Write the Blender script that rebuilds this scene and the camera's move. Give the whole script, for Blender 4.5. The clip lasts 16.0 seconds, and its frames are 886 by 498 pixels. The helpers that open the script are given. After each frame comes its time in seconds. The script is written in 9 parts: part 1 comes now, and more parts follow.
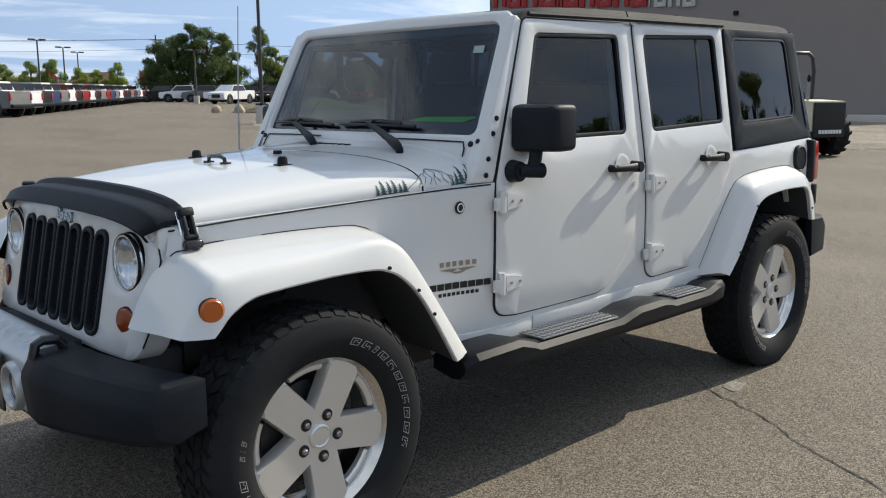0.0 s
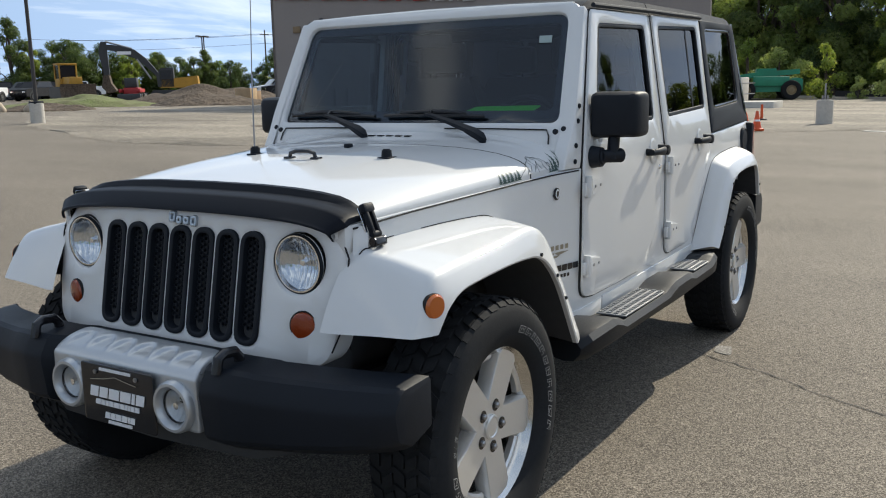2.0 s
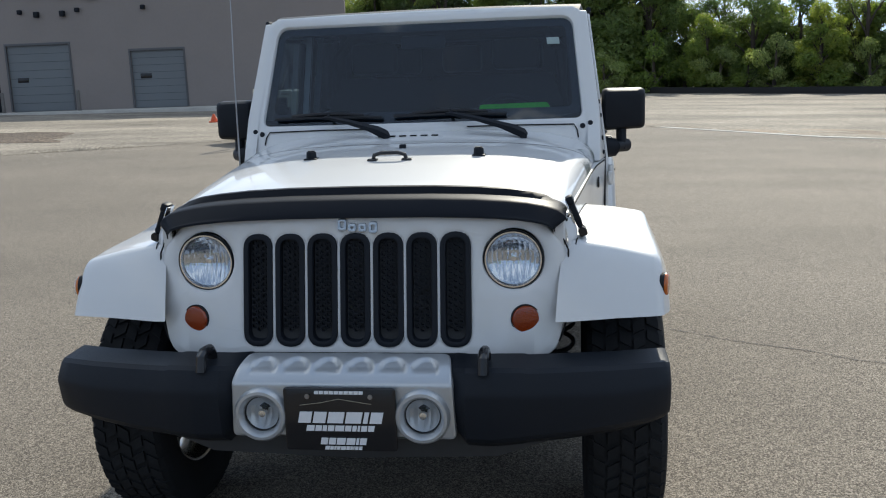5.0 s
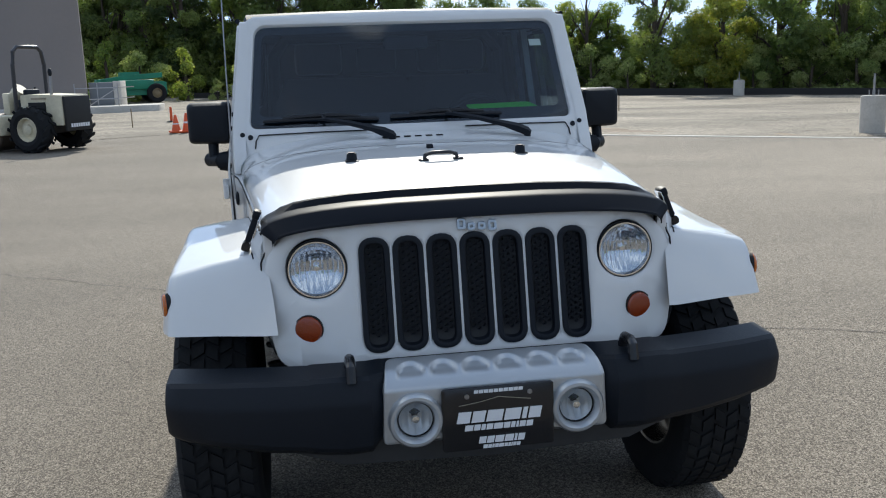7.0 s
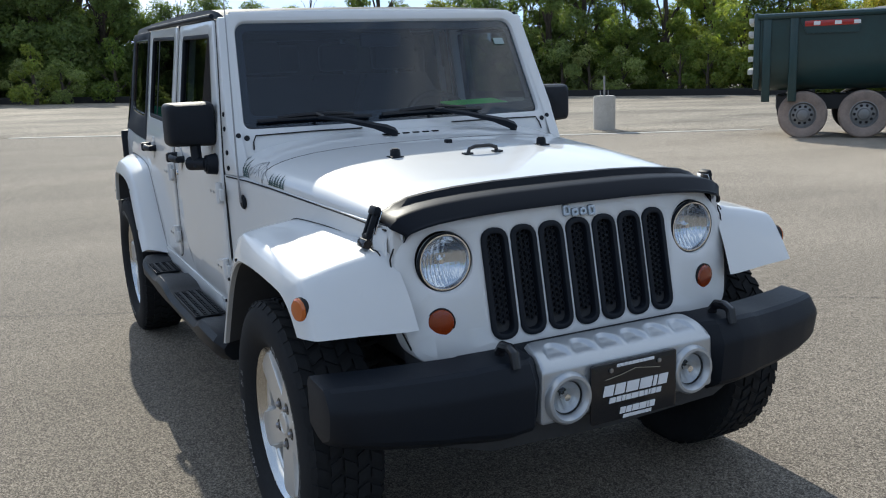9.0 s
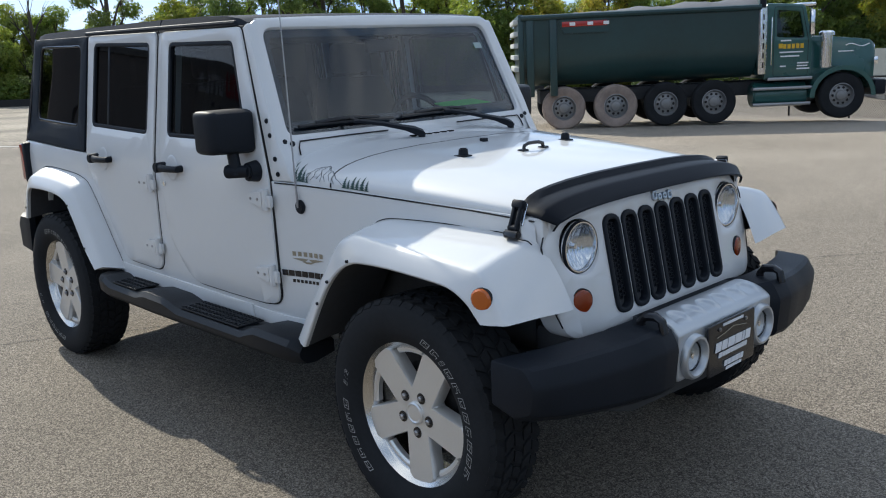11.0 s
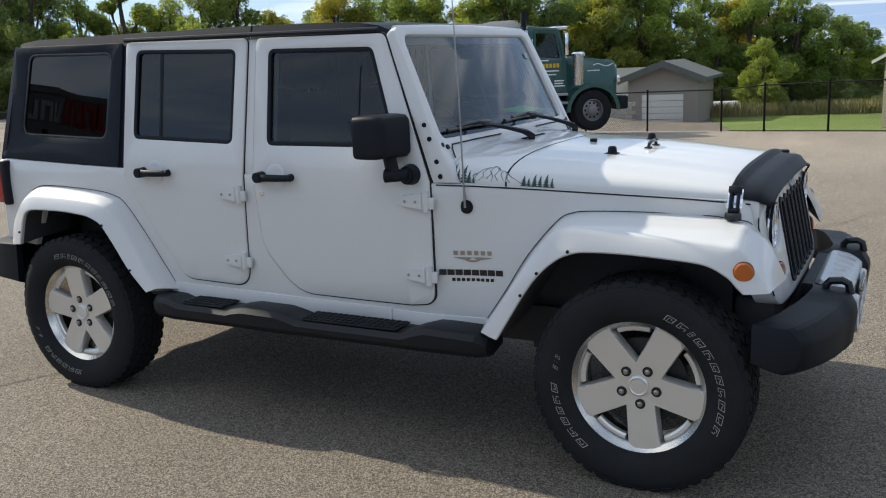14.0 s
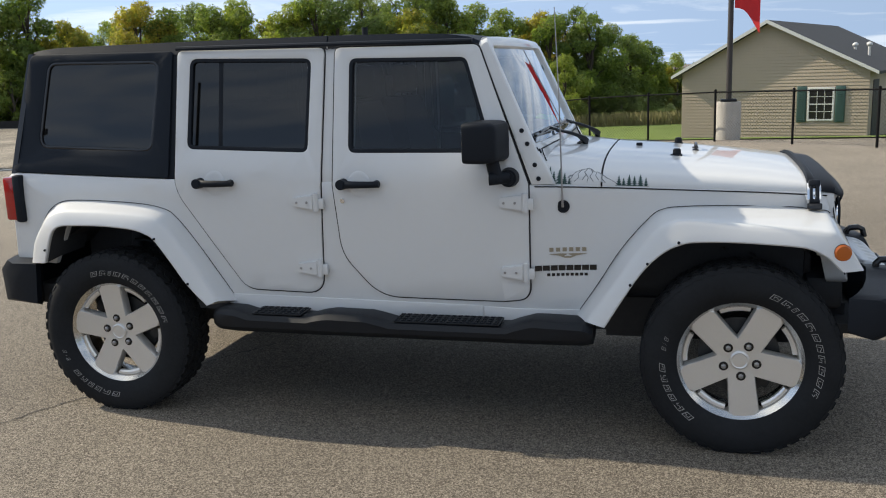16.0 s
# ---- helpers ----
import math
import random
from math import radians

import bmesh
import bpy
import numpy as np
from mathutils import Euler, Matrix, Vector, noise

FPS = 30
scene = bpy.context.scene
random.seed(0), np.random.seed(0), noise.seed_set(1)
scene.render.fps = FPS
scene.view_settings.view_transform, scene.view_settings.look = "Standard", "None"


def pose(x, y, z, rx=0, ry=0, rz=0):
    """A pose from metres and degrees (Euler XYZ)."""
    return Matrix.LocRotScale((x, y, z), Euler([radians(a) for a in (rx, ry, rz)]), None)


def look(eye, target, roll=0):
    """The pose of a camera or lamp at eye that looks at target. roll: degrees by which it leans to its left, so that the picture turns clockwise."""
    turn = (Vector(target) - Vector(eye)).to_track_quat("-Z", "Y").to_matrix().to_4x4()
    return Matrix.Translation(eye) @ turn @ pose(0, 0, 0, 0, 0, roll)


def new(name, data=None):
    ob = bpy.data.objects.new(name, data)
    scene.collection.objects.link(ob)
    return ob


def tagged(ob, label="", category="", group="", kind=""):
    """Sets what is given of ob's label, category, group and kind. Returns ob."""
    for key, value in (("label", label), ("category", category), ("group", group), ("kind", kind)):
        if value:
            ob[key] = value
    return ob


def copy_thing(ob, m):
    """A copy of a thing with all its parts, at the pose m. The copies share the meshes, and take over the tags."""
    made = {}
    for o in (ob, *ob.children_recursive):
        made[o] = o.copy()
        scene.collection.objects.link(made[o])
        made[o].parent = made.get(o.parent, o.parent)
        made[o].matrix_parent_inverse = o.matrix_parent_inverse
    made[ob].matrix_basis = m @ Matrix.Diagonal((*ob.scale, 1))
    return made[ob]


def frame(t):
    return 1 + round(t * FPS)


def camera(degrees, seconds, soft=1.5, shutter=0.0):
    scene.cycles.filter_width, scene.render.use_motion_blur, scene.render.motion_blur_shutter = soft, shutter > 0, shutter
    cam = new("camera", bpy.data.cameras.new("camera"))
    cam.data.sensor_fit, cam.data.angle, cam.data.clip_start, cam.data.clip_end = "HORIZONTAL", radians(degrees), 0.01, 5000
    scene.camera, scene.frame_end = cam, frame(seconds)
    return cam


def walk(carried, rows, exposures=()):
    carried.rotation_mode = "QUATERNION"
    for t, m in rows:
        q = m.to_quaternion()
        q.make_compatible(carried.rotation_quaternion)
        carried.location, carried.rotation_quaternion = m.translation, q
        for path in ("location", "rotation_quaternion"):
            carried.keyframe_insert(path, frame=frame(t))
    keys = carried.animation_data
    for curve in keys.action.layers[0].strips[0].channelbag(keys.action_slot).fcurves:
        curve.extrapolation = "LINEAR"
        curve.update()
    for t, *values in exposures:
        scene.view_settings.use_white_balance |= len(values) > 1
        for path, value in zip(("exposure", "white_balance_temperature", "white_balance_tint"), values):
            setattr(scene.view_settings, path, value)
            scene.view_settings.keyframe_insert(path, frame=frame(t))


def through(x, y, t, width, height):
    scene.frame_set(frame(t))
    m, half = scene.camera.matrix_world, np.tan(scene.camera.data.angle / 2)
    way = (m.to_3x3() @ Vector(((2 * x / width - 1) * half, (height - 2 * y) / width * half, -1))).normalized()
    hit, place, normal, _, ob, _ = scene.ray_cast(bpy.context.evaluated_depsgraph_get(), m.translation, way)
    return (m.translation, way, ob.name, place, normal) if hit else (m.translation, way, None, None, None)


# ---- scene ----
cam = camera(52.4, 16.0, soft=1.1)
SUN, SKY = 2.7, 0.33
PATH = [
    (0, (-1.558, -3.06, 1.433), (-0.194, -1.636, 1.099), -0.5),
    (0.5, (-1.74, -2.841, 1.428), (-0.287, -1.51, 1.087), -0.7),
    (1, (-1.91, -2.618, 1.441), (-0.383, -1.374, 1.096), -1.0),
    (1.5, (-2.142, -2.363, 1.437), (-0.54, -1.217, 1.087), -1.0),
    (2, (-2.316, -2.155, 1.438), (-0.645, -1.115, 1.082), -1.3),
    (2.5, (-2.45, -1.926, 1.448), (-0.715, -0.999, 1.088), -1.5),
    (3, (-2.618, -1.694, 1.45), (-0.819, -0.899, 1.088), -1.6),
    (3.5, (-2.788, -1.449, 1.472), (-0.936, -0.787, 1.106), -1.7),
    (6, (-2.974, -0.096, 1.478), (-1.011, -0.085, 1.096), -2.1),
    (6.5, (-2.961, 0.168, 1.479), (-1.003, 0.037, 1.094), -2.0),
    (7, (-2.977, 0.479, 1.503), (-1.038, 0.18, 1.114), -2.0),
    (7.5, (-2.942, 0.737, 1.494), (-1.032, 0.291, 1.102), -2.0),
    (8, (-2.84, 1.005, 1.505), (-0.963, 0.437, 1.113), -2.0),
    (8.5, (-2.763, 1.299, 1.505), (-0.939, 0.579, 1.11), -2.0),
    (11, (-2.159, 2.731, 1.583), (-0.741, 1.387, 1.158), -2.7),
    (11.5, (-1.955, 2.951, 1.589), (-0.601, 1.543, 1.162), -2.6),
    (12, (-1.775, 3.168, 1.593), (-0.514, 1.675, 1.168), -2.6),
    (12.5, (-1.59, 3.434, 1.622), (-0.421, 1.867, 1.2), -2.6),
    (13, (-1.366, 3.625, 1.604), (-0.27, 2.005, 1.187), -2.5),
    (13.5, (-1.104, 3.798, 1.611), (-0.086, 2.127, 1.198), -2.5),
    (14, (-0.876, 3.954, 1.604), (0.052, 2.231, 1.195), -2.4),
    (14.5, (-0.614, 4.158, 1.627), (0.224, 2.388, 1.219), -2.4),
    (15, (-0.349, 4.275, 1.613), (0.379, 2.457, 1.206), -2.2),
    (15.5, (-0.075, 4.401, 1.626), (0.55, 2.544, 1.222), -2.3),
    (16, (0.224, 4.602, 1.631), (0.744, 2.712, 1.236), -2.1),
]
walk(cam, [(t, look(eye, target, roll)) for t, eye, target, roll in PATH], [(0.0, 0.90, 7150, 6), (4.0, 0.98, 6850, 5), (8.0, 0.99, 6500, 5), (12.0, 1.01, 6700, 6), (16.0, 1.00, 7350, 7)])

# ---------- world, sun, exposure ----------
SUN_DIR = Vector((1.42, -0.20, 1.0)).normalized()      # towards the sun
SUN_EL = math.asin(SUN_DIR.z)
SUN_AZ = math.atan2(SUN_DIR.x, SUN_DIR.y)              # clockwise from +y


def make_world():
    w = bpy.data.worlds.new("sky")
    w.use_nodes = True
    scene.world = w
    nt = w.node_tree
    nt.nodes.clear()
    out = nt.nodes.new("ShaderNodeOutputWorld")
    bg = nt.nodes.new("ShaderNodeBackground")
    sky = nt.nodes.new("ShaderNodeTexSky")
    sky.sky_type = "NISHITA"
    sky.sun_disc = False
    sky.sun_elevation = SUN_EL
    sky.sun_rotation = SUN_AZ
    sky.altitude = 250
    sky.air_density = 1.0
    sky.dust_density = 0.08
    sky.ozone_density = 0.6
    # thin streaked cloud
    co = nt.nodes.new("ShaderNodeTexCoord")
    sp = nt.nodes.new("ShaderNodeSeparateXYZ")
    up = nt.nodes.new("ShaderNodeMath")
    up.operation = "ADD"
    up.inputs[1].default_value = 0.10
    deck = nt.nodes.new("ShaderNodeVectorMath")
    deck.operation = "SCALE"
    inv = nt.nodes.new("ShaderNodeMath")
    inv.operation = "DIVIDE"
    inv.inputs[0].default_value = 1.0
    mp = nt.nodes.new("ShaderNodeMapping")
    mp.inputs["Scale"].default_value = (0.50, 1.10, 0.0)
    mp.inputs["Rotation"].default_value = (0, 0, 0.55)
    mp.inputs["Location"].default_value = (3.1, 1.7, 0.0)
    nz = nt.nodes.new("ShaderNodeTexNoise")
    nz.inputs["Scale"].default_value = 1.0
    nz.inputs["Detail"].default_value = 7
    nz.inputs["Roughness"].default_value = 0.58
    nz.inputs["Distortion"].default_value = 0.5
    rp = nt.nodes.new("ShaderNodeValToRGB")
    rp.color_ramp.elements[0].position = 0.49
    rp.color_ramp.elements[0].color = (0.06, 0.06, 0.06, 1)
    rp.color_ramp.elements[1].position = 0.63
    rp.color_ramp.elements[1].color = (0.80, 0.80, 0.80, 1)
    mx = nt.nodes.new("ShaderNodeMix")
    mx.data_type = "RGBA"
    mx.inputs["B"].default_value = (2.10, 2.22, 2.42, 1)
    L = nt.links.new
    L(co.outputs["Generated"], sp.inputs[0])
    L(sp.outputs["Z"], up.inputs[0])
    L(up.outputs[0], inv.inputs[1])
    L(co.outputs["Generated"], deck.inputs[0])
    L(inv.outputs[0], deck.inputs["Scale"])
    L(deck.outputs[0], mp.inputs["Vector"])
    L(mp.outputs["Vector"], nz.inputs["Vector"])
    L(nz.outputs["Fac"], rp.inputs["Fac"])
    # the deck thins out towards the horizon
    thin = nt.nodes.new("ShaderNodeMapRange")
    thin.inputs["From Min"].default_value = 0.0
    thin.inputs["From Max"].default_value = 0.65
    thin.inputs["To Min"].default_value = 0.42
    thin.inputs["To Max"].default_value = 1.25
    cover = nt.nodes.new("ShaderNodeMath")
    cover.operation = "MULTIPLY"
    cover.use_clamp = True
    L(sp.outputs["Z"], thin.inputs["Value"])
    L(rp.outputs["Color"], cover.inputs[0])
    L(thin.outputs["Result"], cover.inputs[1])
    L(cover.outputs[0], mx.inputs["Factor"])
    hs = nt.nodes.new("ShaderNodeHueSaturation")
    hs.inputs["Saturation"].default_value = 0.90
    hs.inputs["Value"].default_value = 0.45
    L(sky.outputs["Color"], hs.inputs["Color"])
    L(hs.outputs["Color"], mx.inputs["A"])
    # the low sky keeps the blue of the sky a little above it
    lift = nt.nodes.new("ShaderNodeVectorMath")
    lift.operation = "MULTIPLY_ADD"
    lift.inputs[1].default_value = (1, 1, 0.70)
    lift.inputs[2].default_value = (0, 0, 0.72)
    nrm = nt.nodes.new("ShaderNodeVectorMath")
    nrm.operation = "NORMALIZE"
    L(co.outputs["Generated"], lift.inputs[0])
    L(lift.outputs[0], nrm.inputs[0])
    L(nrm.outputs[0], sky.inputs["Vector"])
    L(mx.outputs["Result"], bg.inputs["Color"])
    bg.inputs["Strength"].default_value = SKY
    L(bg.outputs["Background"], out.inputs["Surface"])


make_world()
sun_data = bpy.data.lights.new("sun", "SUN")
sun_data.energy = SUN
sun_data.angle = radians(0.55)
sun_data.color = (1.0, 0.94, 0.855)
sun = new("sun", sun_data)
sun.matrix_world = look(SUN_DIR * 60, (0, 0, 0))


# ---------- helpers ----------
def node_mat(name):
    m = bpy.data.materials.new(name)
    m.use_nodes = True
    nt = m.node_tree
    return m, nt, nt.nodes["Principled BSDF"]


def mat(name, base, rough=0.5, metal=0.0, vary=0.12, scale=3.0, fine=60.0, bump=0.0, bump_scale=None, coat=0.0,
        spec=0.5, island=0.0, obj=0.0, dist=0.004, other=None, sub=0.0):
    """A principled surface whose colour and roughness wander at two scales."""
    m, nt, b = node_mat(name)
    N, L = nt.nodes.new, nt.links.new
    co = N("ShaderNodeTexCoord")
    n1 = N("ShaderNodeTexNoise")
    n1.inputs["Scale"].default_value = scale
    n1.inputs["Detail"].default_value = 5
    n2 = N("ShaderNodeTexNoise")
    n2.inputs["Scale"].default_value = fine
    n2.inputs["Detail"].default_value = 3
    L(co.outputs["Object"], n1.inputs["Vector"])
    L(co.outputs["Object"], n2.inputs["Vector"])
    add = N("ShaderNodeMath")
    add.operation = "MULTIPLY_ADD"
    L(n2.outputs["Fac"], add.inputs[0])
    add.inputs[1].default_value = 0.4
    L(n1.outputs["Fac"], add.inputs[2])
    val = add.outputs[0]
    if island:
        geo = N("ShaderNodeNewGeometry")
        a2 = N("ShaderNodeMath")
        a2.operation = "MULTIPLY_ADD"
        L(geo.outputs["Random Per Island"], a2.inputs[0])
        a2.inputs[1].default_value = island
        L(val, a2.inputs[2])
        val = a2.outputs[0]
    if obj:
        oi = N("ShaderNodeObjectInfo")
        a3 = N("ShaderNodeMath")
        a3.operation = "MULTIPLY_ADD"
        L(oi.outputs["Random"], a3.inputs[0])
        a3.inputs[1].default_value = obj
        L(val, a3.inputs[2])
        val = a3.outputs[0]
    rng = N("ShaderNodeMapRange")
    rng.inputs["From Min"].default_value = 0.35
    rng.inputs["From Max"].default_value = 1.05 + island + obj
    L(val, rng.inputs["Value"])
    mix = N("ShaderNodeMix")
    mix.data_type = "RGBA"
    dark = other or tuple(c * (1 - vary) for c in base)
    light = tuple(min(1, c * (1 + vary)) for c in base)
    mix.inputs["A"].default_value = (*dark, 1)
    mix.inputs["B"].default_value = (*light, 1)
    L(rng.outputs["Result"], mix.inputs["Factor"])
    L(mix.outputs["Result"], b.inputs["Base Color"])
    rr = N("ShaderNodeMapRange")
    rr.inputs["To Min"].default_value = max(0.02, rough * 0.85)
    rr.inputs["To Max"].default_value = min(1, rough * 1.15)
    L(n1.outputs["Fac"], rr.inputs["Value"])
    L(rr.outputs["Result"], b.inputs["Roughness"])
    b.inputs["Metallic"].default_value = metal
    b.inputs["Specular IOR Level"].default_value = spec
    if coat:
        b.inputs["Coat Weight"].default_value = coat
        b.inputs["Coat Roughness"].default_value = 0.04
    if bump:
        n3 = N("ShaderNodeTexNoise")
        n3.inputs["Scale"].default_value = bump_scale or fine
        n3.inputs["Detail"].default_value = 4
        L(co.outputs["Object"], n3.inputs["Vector"])
        bp = N("ShaderNodeBump")
        bp.inputs["Strength"].default_value = bump
        bp.inputs["Distance"].default_value = dist
        L(n3.outputs["Fac"], bp.inputs["Height"])
        L(bp.outputs["Normal"], b.inputs["Normal"])
    return m


def glass_mat(name, tint, gloss=0.10, rough=0.01, film=0.8):
    """A tinted pane: clear through, with a mirror-like film that grows towards grazing."""
    m, nt, b = node_mat(name)
    N, L = nt.nodes.new, nt.links.new
    nt.nodes.remove(b)
    out = nt.nodes["Material Output"]
    tr = N("ShaderNodeBsdfTransparent")
    tr.inputs["Color"].default_value = (*tint, 1)
    gl = N("ShaderNodeBsdfGlossy")
    gl.inputs["Roughness"].default_value = rough
    gl.inputs["Color"].default_value = (0.95, 0.97, 1, 1)
    lw = N("ShaderNodeLayerWeight")
    lw.inputs["Blend"].default_value = 0.5
    fr = N("ShaderNodeMath")
    fr.operation = "POWER"
    L(lw.outputs["Facing"], fr.inputs[0])
    fr.inputs[1].default_value = 5.0
    ma = N("ShaderNodeMath")
    ma.operation = "MULTIPLY_ADD"
    ma.use_clamp = True
    L(fr.outputs[0], ma.inputs[0])
    ma.inputs[1].default_value = film
    ma.inputs[2].default_value = gloss
    mix = N("ShaderNodeMixShader")
    L(ma.outputs[0], mix.inputs["Fac"])
    L(tr.outputs[0], mix.inputs[1])
    L(gl.outputs[0], mix.inputs[2])
    L(mix.outputs[0], out.inputs["Surface"])
    return m


def ground_mat(name, c1, c2, c3, speck=220.0, rough=0.9, bump=0.4, stain=0.25, bscale=140.0, coarse=0.9, dist=0.006, patch=0.12, worn=None):
    """Aggregate: pale and dark stones on a binder, worn by broad stains and tracks."""
    m, nt, b = node_mat(name)
    N, L = nt.nodes.new, nt.links.new
    co = N("ShaderNodeTexCoord")
    vo = N("ShaderNodeTexVoronoi")
    vo.inputs["Scale"].default_value = speck
    L(co.outputs["Object"], vo.inputs["Vector"])
    ramp = N("ShaderNodeValToRGB")
    e = ramp.color_ramp.elements
    e[0].position, e[0].color = 0.15, (*c1, 1)
    e[1].position, e[1].color = 0.85, (*c3, 1)
    mid = e.new(0.5)
    mid.color = (*c2, 1)
    sep = N("ShaderNodeSeparateColor")
    L(vo.outputs["Color"], sep.inputs[0])
    # finer grit between the stones
    vf = N("ShaderNodeTexVoronoi")
    vf.inputs["Scale"].default_value = speck * 2.3
    L(co.outputs["Object"], vf.inputs["Vector"])
    sf = N("ShaderNodeSeparateColor")
    L(vf.outputs["Color"], sf.inputs[0])
    av = N("ShaderNodeMix")
    av.inputs["Factor"].default_value = 0.5
    L(sep.outputs[0], av.inputs["A"])
    L(sf.outputs[1], av.inputs["B"])
    L(av.outputs["Result"], ramp.inputs["Fac"])
    big = N("ShaderNodeTexNoise")
    big.inputs["Scale"].default_value = coarse
    big.inputs["Detail"].default_value = 8
    big.inputs["Roughness"].default_value = 0.62
    mp = N("ShaderNodeMapping")
    mp.inputs["Scale"].default_value = (1, 0.45, 1)
    mp.inputs["Rotation"].default_value = (0, 0, 0.5)
    L(co.outputs["Object"], mp.inputs["Vector"])
    L(mp.outputs["Vector"], big.inputs["Vector"])
    rg = N("ShaderNodeMapRange")
    rg.inputs["From Min"].default_value = 0.3
    rg.inputs["From Max"].default_value = 0.7
    rg.inputs["To Min"].default_value = 1 - stain
    rg.inputs["To Max"].default_value = 1 + stain
    L(big.outputs["Fac"], rg.inputs["Value"])
    mul = N("ShaderNodeMix")
    mul.data_type, mul.blend_type = "RGBA", "MULTIPLY"
    mul.inputs["Factor"].default_value = 1
    L(ramp.outputs["Color"], mul.inputs["A"])
    # patches a hand wide
    md = N("ShaderNodeTexNoise")
    md.inputs["Scale"].default_value = speck * 0.16
    md.inputs["Detail"].default_value = 6
    md.inputs["Roughness"].default_value = 0.75
    L(co.outputs["Object"], md.inputs["Vector"])
    mr = N("ShaderNodeMapRange")
    mr.inputs["From Min"].default_value = 0.3
    mr.inputs["From Max"].default_value = 0.7
    mr.inputs["To Min"].default_value = 1 - patch
    mr.inputs["To Max"].default_value = 1 + patch
    L(md.outputs["Fac"], mr.inputs["Value"])
    both_ = N("ShaderNodeMath")
    both_.operation = "MULTIPLY"
    L(rg.outputs["Result"], both_.inputs[0])
    L(mr.outputs["Result"], both_.inputs[1])
    L(both_.outputs[0], mul.inputs["B"])
    L(mul.outputs["Result"], b.inputs["Base Color"])
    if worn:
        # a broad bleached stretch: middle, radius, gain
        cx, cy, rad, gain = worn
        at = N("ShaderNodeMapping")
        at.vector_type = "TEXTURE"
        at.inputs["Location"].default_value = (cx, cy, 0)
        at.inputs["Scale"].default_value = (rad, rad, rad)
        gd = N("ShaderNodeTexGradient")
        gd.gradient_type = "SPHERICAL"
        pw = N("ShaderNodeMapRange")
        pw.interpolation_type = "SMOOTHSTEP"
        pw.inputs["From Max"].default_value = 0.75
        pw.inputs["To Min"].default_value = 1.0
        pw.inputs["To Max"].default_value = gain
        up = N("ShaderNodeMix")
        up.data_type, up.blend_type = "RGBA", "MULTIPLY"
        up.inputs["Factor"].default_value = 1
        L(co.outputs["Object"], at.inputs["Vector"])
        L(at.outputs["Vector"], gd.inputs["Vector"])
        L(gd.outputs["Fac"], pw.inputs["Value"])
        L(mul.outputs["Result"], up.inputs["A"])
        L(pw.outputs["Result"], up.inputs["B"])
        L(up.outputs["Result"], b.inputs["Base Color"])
    b.inputs["Roughness"].default_value = rough
    b.inputs["Specular IOR Level"].default_value = 0.3
    n3 = N("ShaderNodeTexNoise")
    n3.inputs["Scale"].default_value = bscale
    n3.inputs["Detail"].default_value = 4
    L(co.outputs["Object"], n3.inputs["Vector"])
    bp = N("ShaderNodeBump")
    bp.inputs["Strength"].default_value = bump
    bp.inputs["Distance"].default_value = dist
    L(n3.outputs["Fac"], bp.inputs["Height"])
    L(bp.outputs["Normal"], b.inputs["Normal"])
    return m


